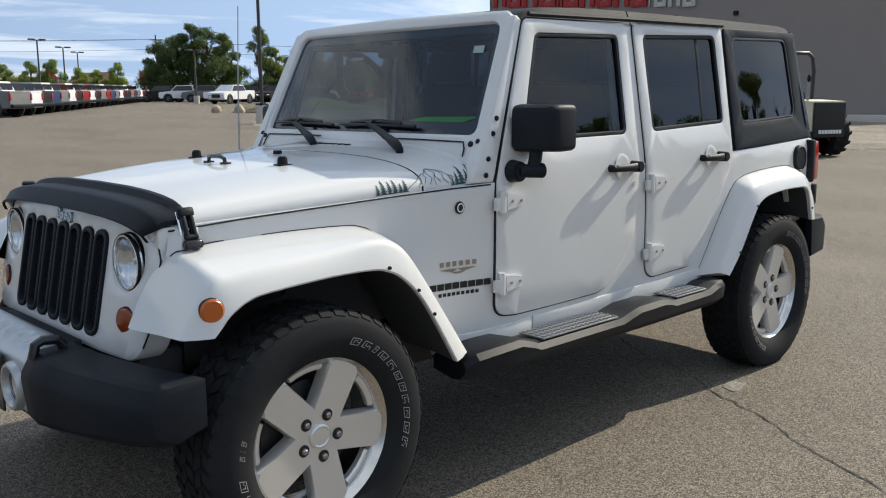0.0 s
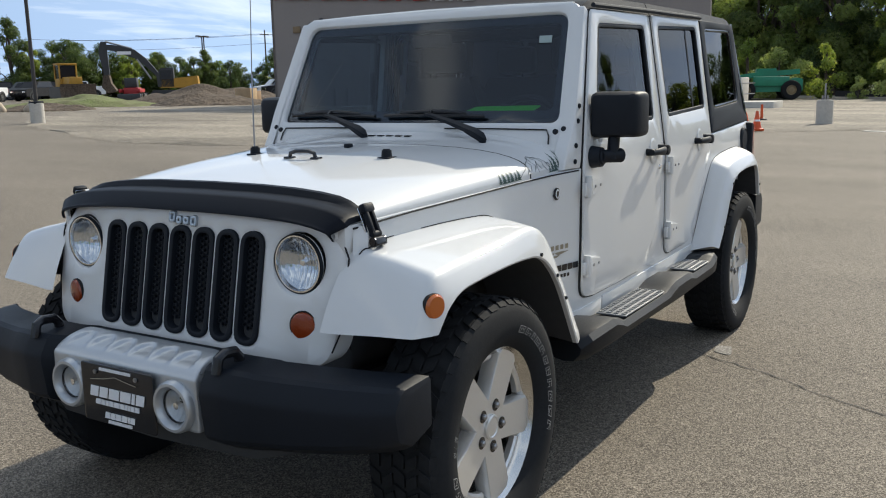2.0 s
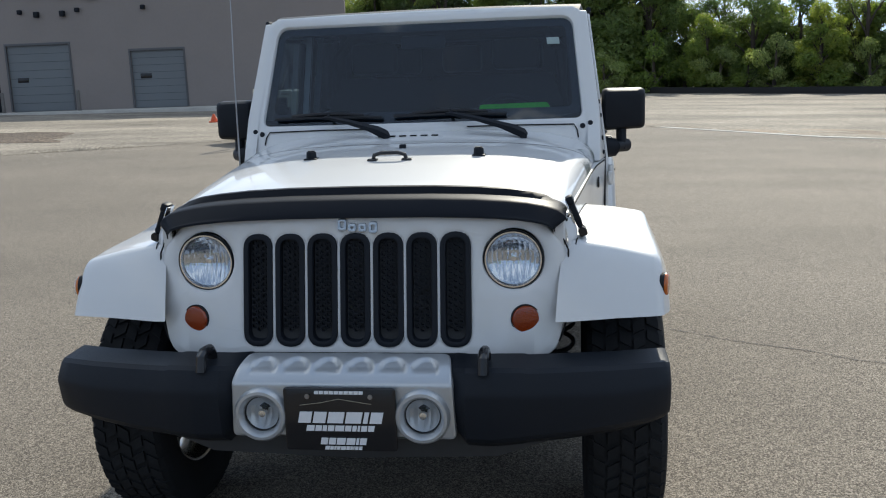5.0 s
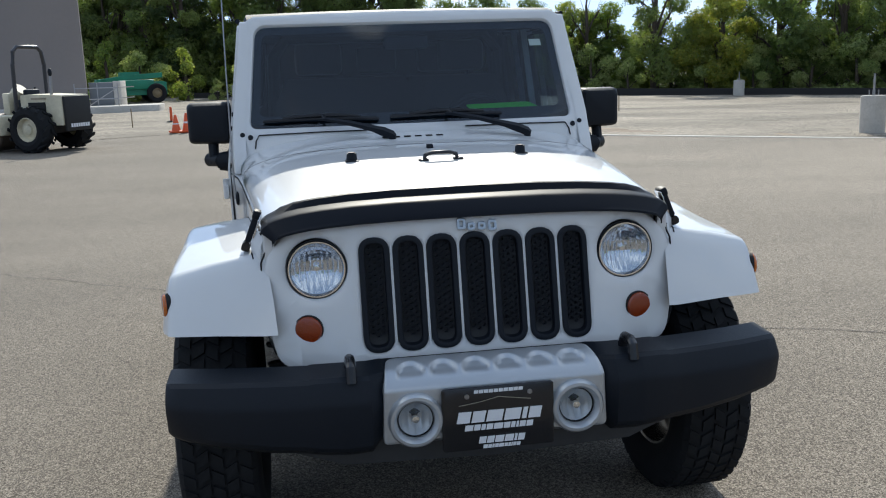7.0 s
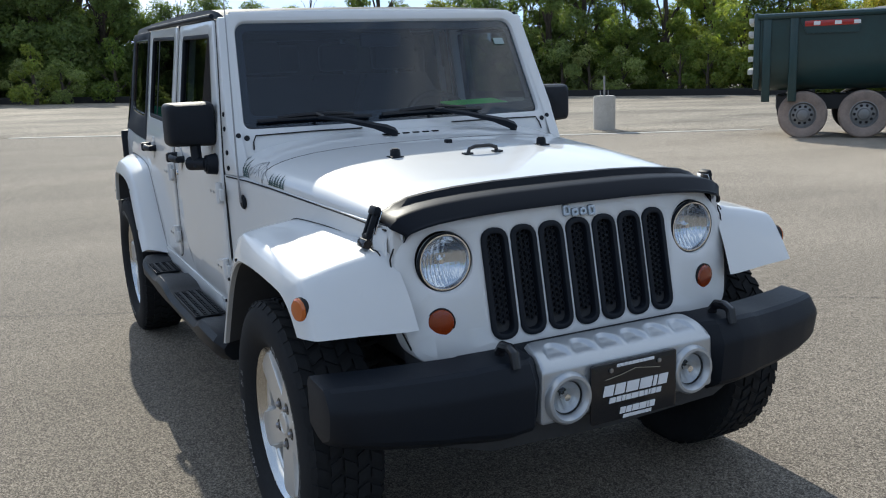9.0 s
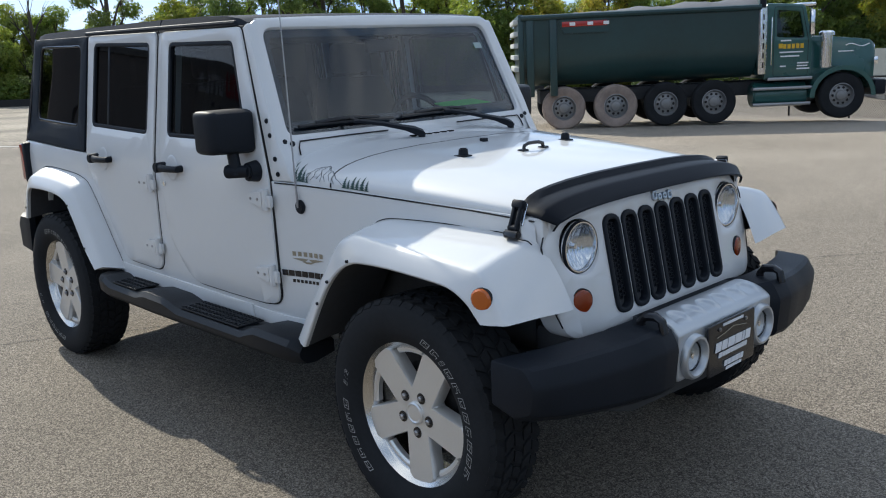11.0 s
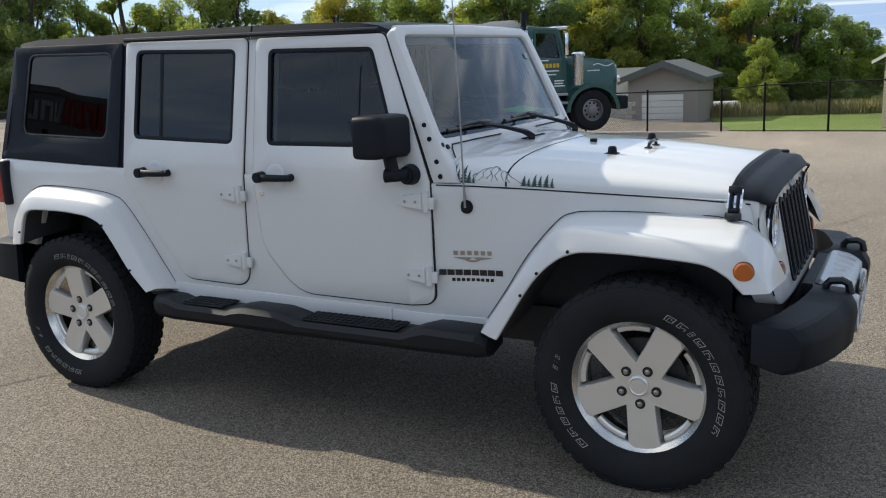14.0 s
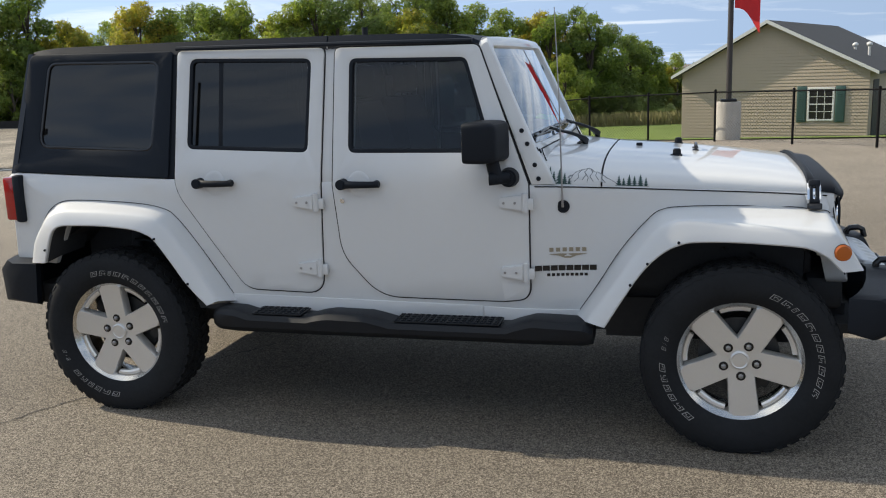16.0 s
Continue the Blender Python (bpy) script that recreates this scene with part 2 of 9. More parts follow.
def leaf_mat(name, c1, c2, c3, grain=8.5, through=1.9):
    m, nt, b = node_mat(name)
    N, L = nt.nodes.new, nt.links.new
    out = nt.nodes["Material Output"]
    geo = N("ShaderNodeNewGeometry")
    oi = N("ShaderNodeObjectInfo")
    ad = N("ShaderNodeMath")
    ad.operation = "MULTIPLY_ADD"
    L(oi.outputs["Random"], ad.inputs[0])
    ad.inputs[1].default_value = 0.55
    mu = N("ShaderNodeMath")
    mu.operation = "MULTIPLY"
    mu.inputs[1].default_value = 0.5
    L(geo.outputs["Random Per Island"], mu.inputs[0])
    L(mu.outputs[0], ad.inputs[2])
    ramp = N("ShaderNodeValToRGB")
    e = ramp.color_ramp.elements
    e[0].position, e[0].color = 0.1, (*c1, 1)
    e[1].position, e[1].color = 0.95, (*c3, 1)
    mid = e.new(0.55)
    mid.color = (*c2, 1)
    # single leaves within each spray: uneven tone, relief and gaps
    co = N("ShaderNodeTexCoord")
    vo = N("ShaderNodeTexVoronoi")
    vo.inputs["Scale"].default_value = grain
    L(co.outputs["Object"], vo.inputs["Vector"])
    sp = N("ShaderNodeSeparateColor")
    L(vo.outputs["Color"], sp.inputs[0])
    tone = N("ShaderNodeMath")
    tone.operation = "MULTIPLY_ADD"
    L(sp.outputs[0], tone.inputs[0])
    tone.inputs[1].default_value = 0.5
    L(ad.outputs[0], tone.inputs[2])
    off = N("ShaderNodeMath")
    off.operation = "SUBTRACT"
    L(tone.outputs[0], off.inputs[0])
    off.inputs[1].default_value = 0.2
    L(off.outputs[0], ramp.inputs["Fac"])
    L(ramp.outputs["Color"], b.inputs["Base Color"])
    b.inputs["Roughness"].default_value = 0.55
    bp = N("ShaderNodeBump")
    bp.inputs["Strength"].default_value = 1.0
    bp.inputs["Distance"].default_value = 0.10
    L(sp.outputs[1], bp.inputs["Height"])
    L(bp.outputs["Normal"], b.inputs["Normal"])
    gap = N("ShaderNodeMath")
    gap.operation = "LESS_THAN"
    L(vo.outputs["Distance"], gap.inputs[0])
    gap.inputs[1].default_value = 0.52
    b.inputs["Specular IOR Level"].default_value = 0.35
    tl = N("ShaderNodeBsdfTranslucent")
    thru = N("ShaderNodeMix")
    thru.data_type, thru.blend_type = "RGBA", "MULTIPLY"
    thru.inputs["Factor"].default_value = 1
    thru.inputs["B"].default_value = (through, through, through * 0.58, 1)
    L(ramp.outputs["Color"], thru.inputs["A"])
    L(thru.outputs["Result"], tl.inputs["Color"])
    mx = N("ShaderNodeMixShader")
    mx.inputs["Fac"].default_value = 0.5
    L(b.outputs[0], mx.inputs[1])
    L(tl.outputs[0], mx.inputs[2])
    cut = N("ShaderNodeMixShader")
    clear = N("ShaderNodeBsdfTransparent")
    L(gap.outputs[0], cut.inputs["Fac"])
    L(clear.outputs[0], cut.inputs[1])
    L(mx.outputs[0], cut.inputs[2])
    L(cut.outputs[0], out.inputs["Surface"])
    return m


def finish(bm, name, material, smooth=35):
    me = bpy.data.meshes.new(name)
    bmesh.ops.recalc_face_normals(bm, faces=bm.faces)
    bm.to_mesh(me)
    bm.free()
    me.materials.append(material)
    if smooth:
        me.polygons.foreach_set("use_smooth", [True] * len(me.polygons))
        me.set_sharp_from_angle(angle=radians(smooth))
    return me


def part(name, bm, material, parent=None, label="", smooth=35, at=None):
    ob = new(name, finish(bm, name, material, smooth))
    if at is not None:
        ob.matrix_basis = at
    if parent is not None:
        ob.parent = parent
    if label:
        tagged(ob, label)
    return ob


def thing(name, label, category, group="", kind="", at=None):
    e = new(name)
    e.empty_display_size = 0.1
    if at is not None:
        e.matrix_basis = at
    return tagged(e, label, category, group, kind)


def box(x0, x1, y0, y1, z0, z1, bev=0.0, seg=2, bm=None):
    own = bmesh.new()
    bmesh.ops.create_cube(own, size=1, matrix=Matrix.Translation(((x0 + x1) / 2, (y0 + y1) / 2, (z0 + z1) / 2)) @ Matrix.Diagonal((x1 - x0, y1 - y0, z1 - z0, 1)))
    if bev:
        bmesh.ops.bevel(own, geom=own.edges[:], offset=bev, segments=seg, affect="EDGES", profile=0.5)
    return merge(bm, own)


def merge(bm, own):
    if bm is None:
        return own
    me = bpy.data.meshes.new("tmp")
    own.to_mesh(me)
    own.free()
    bm.from_mesh(me)
    bpy.data.meshes.remove(me)
    return bm


def cyl(p0, p1, r0, r1=None, seg=16, caps=True, bev=0.0, bm=None):
    own = bmesh.new()
    p0, p1 = Vector(p0), Vector(p1)
    d = p1 - p0
    m = Matrix.Translation((p0 + p1) / 2) @ d.to_track_quat("Z", "Y").to_matrix().to_4x4()
    bmesh.ops.create_cone(own, cap_ends=caps, segments=seg, radius1=r0, radius2=r0 if r1 is None else r1, depth=d.length, matrix=m)
    if bev:
        bmesh.ops.bevel(own, geom=[e for e in own.edges if len(e.link_faces) == 2 and e.calc_face_angle(0) > 1.0], offset=bev, segments=2, affect="EDGES")
    return merge(bm, own)


def ball(c, rx, ry=None, rz=None, u=16, v=10, bm=None):
    own = bmesh.new()
    bmesh.ops.create_uvsphere(own, u_segments=u, v_segments=v, radius=1, matrix=Matrix.Translation(c) @ Matrix.Diagonal((rx, ry or rx, rz or rx, 1)))
    return merge(bm, own)


def tube(path, r, seg=8, bm=None, closed=False):
    """A round bar along a list of points."""
    own = bmesh.new()
    pts = [Vector(p) for p in path]
    rings = []
    n = len(pts)
    up = Vector((0.02, 0.013, 1))
    for i, p in enumerate(pts):
        a = pts[(i - 1) % n] if closed or i > 0 else p
        b = pts[(i + 1) % n] if closed or i < n - 1 else p
        d = (b - a).normalized()
        s = d.cross(up)
        if s.length < 0.05:
            s = d.cross(Vector((1, 0.02, 0)))
        s.normalize()
        t = s.cross(d)
        rad = r[i] if isinstance(r, (list, tuple)) else r
        rings.append([own.verts.new(p + (s * math.cos(2 * math.pi * k / seg) + t * math.sin(2 * math.pi * k / seg)) * rad) for k in range(seg)])
    for i in range(n if closed else n - 1):
        a, b = rings[i], rings[(i + 1) % n]
        for k in range(seg):
            own.faces.new((a[k], a[(k + 1) % seg], b[(k + 1) % seg], b[k]))
    if not closed:
        own.faces.new(rings[0])
        own.faces.new(rings[-1])
    return merge(bm, own)


def lathe(profile, seg=48, axis="y", bm=None, close=False):
    """Turns (r, a) pairs round an axis through the origin."""
    own = bmesh.new()
    rings = []
    for r, a in profile:
        ring = []
        for k in range(seg):
            t = 2 * math.pi * k / seg
            c, s = r * math.cos(t), r * math.sin(t)
            ring.append(own.verts.new({"y": (c, a, s), "x": (a, c, s), "z": (c, s, a)}[axis]))
        rings.append(ring)
    pairs = list(zip(rings, rings[1:]))
    if close:
        pairs.append((rings[-1], rings[0]))
    for a, b in pairs:
        for k in range(seg):
            own.faces.new((a[k], a[(k + 1) % seg], b[(k + 1) % seg], b[k]))
    bmesh.ops.remove_doubles(own, verts=own.verts, dist=1e-6)
    return merge(bm, own)


def loft(rings, closed=True, caps=True, bm=None):
    """Skins a list of rings of equal length."""
    own = bmesh.new()
    rows = [[own.verts.new(p) for p in ring] for ring in rings]
    n = len(rows[0])
    for a, b in zip(rows, rows[1:]):
        for k in range(n if closed else n - 1):
            own.faces.new((a[k], a[(k + 1) % n], b[(k + 1) % n], b[k]))
    if caps and closed:
        own.faces.new(rows[0])
        own.faces.new(rows[-1])
    bmesh.ops.remove_doubles(own, verts=own.verts, dist=1e-6)
    return merge(bm, own)


def prism(outline, y0, y1, bev=0.0, bm=None, plane="xz"):
    """An outline in a plane pushed through from y0 to y1."""
    own = bmesh.new()

    def put(u, v, w):
        return {"xz": (u, w, v), "yz": (w, u, v), "xy": (u, v, w)}[plane]
    a = [own.verts.new(put(u, v, y0)) for u, v in outline]
    b = [own.verts.new(put(u, v, y1)) for u, v in outline]
    own.faces.new(a)
    own.faces.new(b)
    n = len(a)
    for k in range(n):
        own.faces.new((a[k], a[(k + 1) % n], b[(k + 1) % n], b[k]))
    if bev:
        bmesh.ops.recalc_face_normals(own, faces=own.faces)
        bmesh.ops.bevel(own, geom=own.edges[:], offset=bev, segments=2, affect="EDGES")
    return merge(bm, own)


def rounded(pts, r, seg=5):
    """Corners of an outline rounded; r is one radius or one for each corner."""
    out, n = [], len(pts)
    for i, p in enumerate(pts):
        p = Vector(p)
        a, b = Vector(pts[i - 1]), Vector(pts[(i + 1) % n])
        rad = r[i] if isinstance(r, (list, tuple)) else r
        if rad <= 0:
            out.append(tuple(p))
            continue
        da, db = (a - p), (b - p)
        ang = da.angle(db)
        cut = min(rad / math.tan(ang / 2), da.length * 0.48, db.length * 0.48)
        s, e = p + da.normalized() * cut, p + db.normalized() * cut
        for k in range(seg + 1):
            t = k / seg
            out.append(tuple(s * (1 - t) ** 2 + p * 2 * t * (1 - t) + e * t * t))
    return out


def grown(loop, d):
    """An outline moved outward by d (inward when negative)."""
    n = len(loop)
    area = sum(loop[i - 1][0] * loop[i][1] - loop[i][0] * loop[i - 1][1] for i in range(n))
    sgn = 1 if area > 0 else -1
    out = []
    for i in range(n):
        a, p, b = Vector(loop[i - 1]), Vector(loop[i]), Vector(loop[(i + 1) % n])
        e1, e2 = (p - a), (b - p)
        if e1.length < 1e-9:
            e1 = e2
        if e2.length < 1e-9:
            e2 = e1
        n1 = Vector((e1.y, -e1.x)).normalized() * sgn
        n2 = Vector((e2.y, -e2.x)).normalized() * sgn
        m = n1 + n2
        m = n1 if m.length < 1e-6 else m.normalized()
        k = 1 / max(0.4, m.dot(n1))
        out.append(tuple(p + m * d * k))
    return out


def panel(outline, where, proud=0.0, depth=0.02, bev=0.004, holes=(), step=0.12):
    """A sheet with thickness, rounded edges and holes, drawn in (u, v) and laid onto a curved skin by where(u, v, w)."""
    own = bmesh.new()
    flat = []
    for i, loop in enumerate((outline, *holes)):
        s = -1 if i == 0 else 1
        l0 = grown(loop, s * bev) if bev else loop
        rows = [[own.verts.new((u, v, proud)) for u, v in l0]]
        if bev:
            mid = grown(loop, s * bev * 0.3)
            rows.append([own.verts.new((u, v, proud - bev * 0.3)) for u, v in mid])
        rows.append([own.verts.new((u, v, proud - bev)) for u, v in loop])
        rows.append([own.verts.new((u, v, proud - depth)) for u, v in loop])
        n = len(loop)
        for a, b in zip(rows, rows[1:]):
            for k in range(n):
                own.faces.new((a[k], a[(k + 1) % n], b[(k + 1) % n], b[k]))
        flat += [own.edges.get((rows[0][k], rows[0][(k + 1) % n])) for k in range(n)]
    res = bmesh.ops.triangle_fill(own, use_beauty=True, use_dissolve=False, edges=flat)
    us = [v.co.x for v in own.verts]
    vs = [v.co.y for v in own.verts]
    for lo, hi, ax in ((min(us), max(us), 0), (min(vs), max(vs), 1)):
        k = int((hi - lo) / step)
        for i in range(1, k + 1):
            c = [0, 0, 0]
            c[ax] = lo + (hi - lo) * i / (k + 1) + 1e-5
            nrm = [0, 0, 0]
            nrm[ax] = 1
            bmesh.ops.bisect_plane(own, geom=own.verts[:] + own.edges[:] + own.faces[:], plane_co=c, plane_no=nrm, dist=1e-6)
    for v in own.verts:
        v.co = where(v.co.x, v.co.y, v.co.z)
    return own


def lerp(table, x):
    """A smooth reading of a table of (x, value)."""
    if x <= table[0][0]:
        return table[0][1]
    for (a, va), (b, vb) in zip(table, table[1:]):
        if x <= b:
            t = (x - a) / (b - a)
            return va + (vb - va) * t
    return table[-1][1]


def ground_z(x, y):
    r = math.hypot(x - 1.2, y)
    k = min(max((r - 4) / 10, 0), 1)
    k = k * k * (3 - 2 * k)
    fall = 0.0
    if y < -20:                                  # the lawn drops away behind the fence
        w = min(max((20 - x) / 9, 0), 1)
        fall = w * w * (3 - 2 * w) * lerp(((-60, -1.13), (-44, -1.0), (-31, -0.67), (-20, 0.0)), y)
    return (0.0115 if y > 0 else 0.024) * max(y, -60) * k + fall


# ---------- materials ----------
WHITE = mat("white_paint", (0.63, 0.635, 0.635), 0.48, vary=0.02, scale=1.5, fine=25, coat=0.8)
HARD = mat("black_moulded_top", (0.012, 0.017, 0.025), 0.6, vary=0.15, fine=350, bump=0.25, bump_scale=900, dist=0.001, spec=0.15)
SHIELD = mat("black_acrylic", (0.006, 0.0075, 0.0115), 0.48, spec=0.12, vary=0.15, fine=200, bump=0.06, bump_scale=500, dist=0.001)
BLACKP = mat("black_plastic", (0.0078, 0.0106, 0.0158), 0.52, spec=0.20, vary=0.2, scale=2, fine=90, bump=0.3, bump_scale=700, dist=0.001)
BLACKG = mat("black_gloss", (0.012, 0.012, 0.014), 0.2, vary=0.1)
TYRE = mat("tyre_rubber", (0.0165, 0.0178, 0.0200), 0.8, spec=0.16, vary=0.35, scale=6, fine=70, bump=0.25, bump_scale=160, dist=0.002)
DARK = mat("underbody", (0.044, 0.046, 0.050), 0.85, vary=0.3, fine=30)
GAP = mat("panel_gap", (0.006, 0.006, 0.007), 0.8, vary=0.1)
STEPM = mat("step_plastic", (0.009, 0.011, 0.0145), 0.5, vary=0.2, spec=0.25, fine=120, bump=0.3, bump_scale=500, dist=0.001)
RIMB = mat("bright_barrel", (0.58, 0.57, 0.55), 0.22, metal=1.0, vary=0.05)
# black tread plate with the sun's glint put into a grey colour
TREAD_LIT = mat("sun_glint_tread_plate", (0.255, 0.262, 0.270), 0.5, metal=0.3, vary=0.15, fine=90)
RIM = mat("cast_aluminium", (0.72, 0.71, 0.69), 0.30, metal=0.6, vary=0.04, scale=4, fine=120)
SILVER = mat("silver_plastic", (0.46, 0.48, 0.50), 0.32, metal=0.55, vary=0.04, fine=200)
CHROME = mat("chrome", (0.8, 0.81, 0.83), 0.08, metal=1.0, vary=0.03)
STEEL = mat("steel", (0.35, 0.35, 0.36), 0.35, metal=0.9, vary=0.15)
AMBER = mat("amber_lens", (0.46, 0.10, 0.008), 0.15, vary=0.15, fine=220, bump=0.3, bump_scale=180, coat=0.5)
AMBERD = mat("dark_amber_lens", (0.24, 0.034, 0.006), 0.15, vary=0.2, fine=200, bump=0.3, bump_scale=180, coat=0.5)
REDL = mat("red_lens", (0.35, 0.012, 0.01), 0.15, vary=0.15, fine=150, coat=0.5)
REFL = mat("lamp_reflector", (0.60, 0.63, 0.67), 0.12, metal=0.95, vary=0.04, scale=40)
GLASS = glass_mat("windscreen", (0.44, 0.55, 0.64), 0.062, film=1.4)
TINT = glass_mat("tinted_side_glass", (0.035, 0.040, 0.050), 0.044, film=0.50)
DOORGL = glass_mat("light_tinted_glass", (0.22, 0.26, 0.275), 0.040, film=0.50)
LENS = glass_mat("clear_lens", (0.97, 0.98, 0.985), 0.04, 0.03)
INTER = mat("dark_cloth", (0.018, 0.019, 0.021), 0.85, vary=0.25, fine=200)
GREEN_PAPER = mat("green_card", (0.10, 0.80, 0.05), 0.5, vary=0.08)
PINE = mat("pine_decal", (0.012, 0.05, 0.045), 0.4, vary=0.3, fine=300)
LINE = mat("grey_decal", (0.10, 0.11, 0.12), 0.4, vary=0.2)
PALEG = mat("pale_grey_decal", (0.40, 0.42, 0.44), 0.4, vary=0.2)
TAN = mat("tan_decal", (0.30, 0.26, 0.19), 0.35, vary=0.2, metal=0.3)
WHITEP = mat("white_print", (0.75, 0.76, 0.78), 0.5, vary=0.05)
BLUEB = mat("blue_grey_badge", (0.40, 0.45, 0.50), 0.25, metal=0.6, vary=0.1)
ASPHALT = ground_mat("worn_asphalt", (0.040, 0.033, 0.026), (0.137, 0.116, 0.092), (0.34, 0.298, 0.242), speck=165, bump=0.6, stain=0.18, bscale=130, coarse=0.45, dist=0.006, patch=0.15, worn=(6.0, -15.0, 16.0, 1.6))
GRAVEL = ground_mat("crushed_gravel", (0.105, 0.090, 0.070), (0.205, 0.177, 0.140), (0.34, 0.30, 0.243), speck=22, bump=0.6, stain=0.48, bscale=9, coarse=0.30, dist=0.04)
SOILT = ground_mat("tan_soil", (0.15, 0.115, 0.08), (0.24, 0.185, 0.135), (0.34, 0.27, 0.20), speck=25, bump=0.6, stain=0.35, bscale=9, coarse=0.5, dist=0.05)
CONCRETE = ground_mat("concrete", (0.41, 0.39, 0.355), (0.48, 0.455, 0.415), (0.54, 0.515, 0.47), speck=90, bump=0.2, stain=0.18, bscale=40, coarse=0.8, dist=0.004)
DIRT = ground_mat("bare_soil", (0.055, 0.041, 0.030), (0.098, 0.074, 0.055), (0.17, 0.13, 0.098), speck=14, bump=0.9, stain=0.35, bscale=5, coarse=0.4, dist=0.1)
GRASS = ground_mat("mown_grass", (0.07, 0.12, 0.02), (0.13, 0.19, 0.035), (0.22, 0.26, 0.065), speck=30, bump=0.9, stain=0.3, bscale=18, coarse=0.25, dist=0.05)
WALLG = mat("grey_metal_cladding", (0.235, 0.205, 0.19), 0.6, vary=0.07, scale=0.5, fine=6)

# ---------- the car ----------
CAR_Y = -0.012
car = thing("offroad_suv", "white four-door off-road wagon with black hardtop parked on asphalt", "car", at=pose(0, CAR_Y, 0))

WAIST = ((-0.42, 0.600), (-0.35, 0.618), (0.55, 0.720), (0.72, 0.745), (0.88, 0.785), (1.2, 0.795), (3.0, 0.800), (3.55, 0.785))


def skin_y(x, z):
    """Half width of the body side."""
    w = lerp(WAIST, x)
    if z > 1.13:
        back = min(max((x - 2.62) / 0.8, 0), 1) * min((z - 1.13) / 0.15, 1)      # the hardtop draws in towards the rear
        return w - 0.128 * (z - 1.13) - 0.026 * back
    return w - 0.05 * max(0.85 - z, 0) ** 2 - 0.02 * (z - 1.13) ** 2


def side(sgn, off=0.0):
    return lambda u, v, w: Vector((u, sgn * (skin_y(u, v) + w + off), v))


def pane_at(sgn, top=1.70):
    """Glass is flat and leans in as the door skin does."""
    return lambda u, v, w: Vector((u, sgn * (skin_y(u, top) + 0.130 * (top - v) + w), v))


def both(name, build, material, parent=None, label="", smooth=35):
    """One part on each side; build(sgn) gives its mesh."""
    return [part(name, build(s), material, parent or car, label, smooth) for s in (-1, 1)]


# body sides, with the wheel openings cut out
BODY = rounded([(-0.37, 1.062), (0.58, 1.103), (0.87, 1.118), (2.64, 1.152), (3.54, 1.185), (3.56, 0.74), (3.33, 0.72), (3.20, 0.965),
                (2.69, 0.965), (2.535, 0.86), (2.36, 0.60), (2.34, 0.50), (0.64, 0.49), (0.605, 0.585), (0.335, 0.905), (0.22, 0.958),
                (-0.28, 0.955), (-0.37, 0.86)], [0, 0, 0, 0, 0.03, 0.03, 0, 0.1, 0.1, 0.1, 0, 0, 0, 0, 0.1, 0.05, 0.1, 0])
both("body_side", lambda s: panel(BODY, side(s), 0, 0.03, 0.003), WHITE)
# sill seam pieces under the doors
both("sill", lambda s: panel([(1.10, 0.50), (2.36, 0.50), (2.36, 0.595), (1.10, 0.575)], side(s), 0.006, 0.01, 0.003), WHITE)
both("sill", lambda s: panel([(0.66, 0.485), (1.095, 0.485), (1.095, 0.57), (0.66, 0.555)], side(s), 0.004, 0.01, 0.003), WHITE)
# pillars behind the doors
both("pillar", lambda s: panel([(1.70, 1.08), (1.92, 1.08), (1.90, 1.745), (1.68, 1.745)], side(s), -0.002, 0.05, 0.003), WHITE)
both("pillar", lambda s: panel([(2.45, 1.10), (2.66, 1.10), (2.62, 1.75), (2.44, 1.75)], side(s), -0.004, 0.05, 0.003), BLACKP)

DOOR_F = rounded([(0.885, 1.125), (0.885, 0.61), (1.00, 0.598), (1.58, 0.605), (1.755, 0.80), (1.785, 1.12), (1.765, 1.735), (1.105, 1.725)],
                 [0, 0.085, 0, 0.22, 0.22, 0, 0.03, 0.04], 7)
WIN_F = rounded([(1.035, 1.262), (1.705, 1.268), (1.695, 1.685), (1.158, 1.672)], [0.035, 0.035, 0.035, 0.04], 6)
DOOR_R = rounded([(1.845, 1.12), (1.862, 0.612), (2.255, 0.622), (2.595, 1.10), (2.560, 1.752), (1.815, 1.738)], [0, 0.085, 0.12, 0.22, 0.03, 0.03], 7)
WIN_R = rounded([(1.905, 1.272), (2.520, 1.295), (2.492, 1.712), (1.880, 1.692)], [0.035, 0.035, 0.04, 0.035], 6)


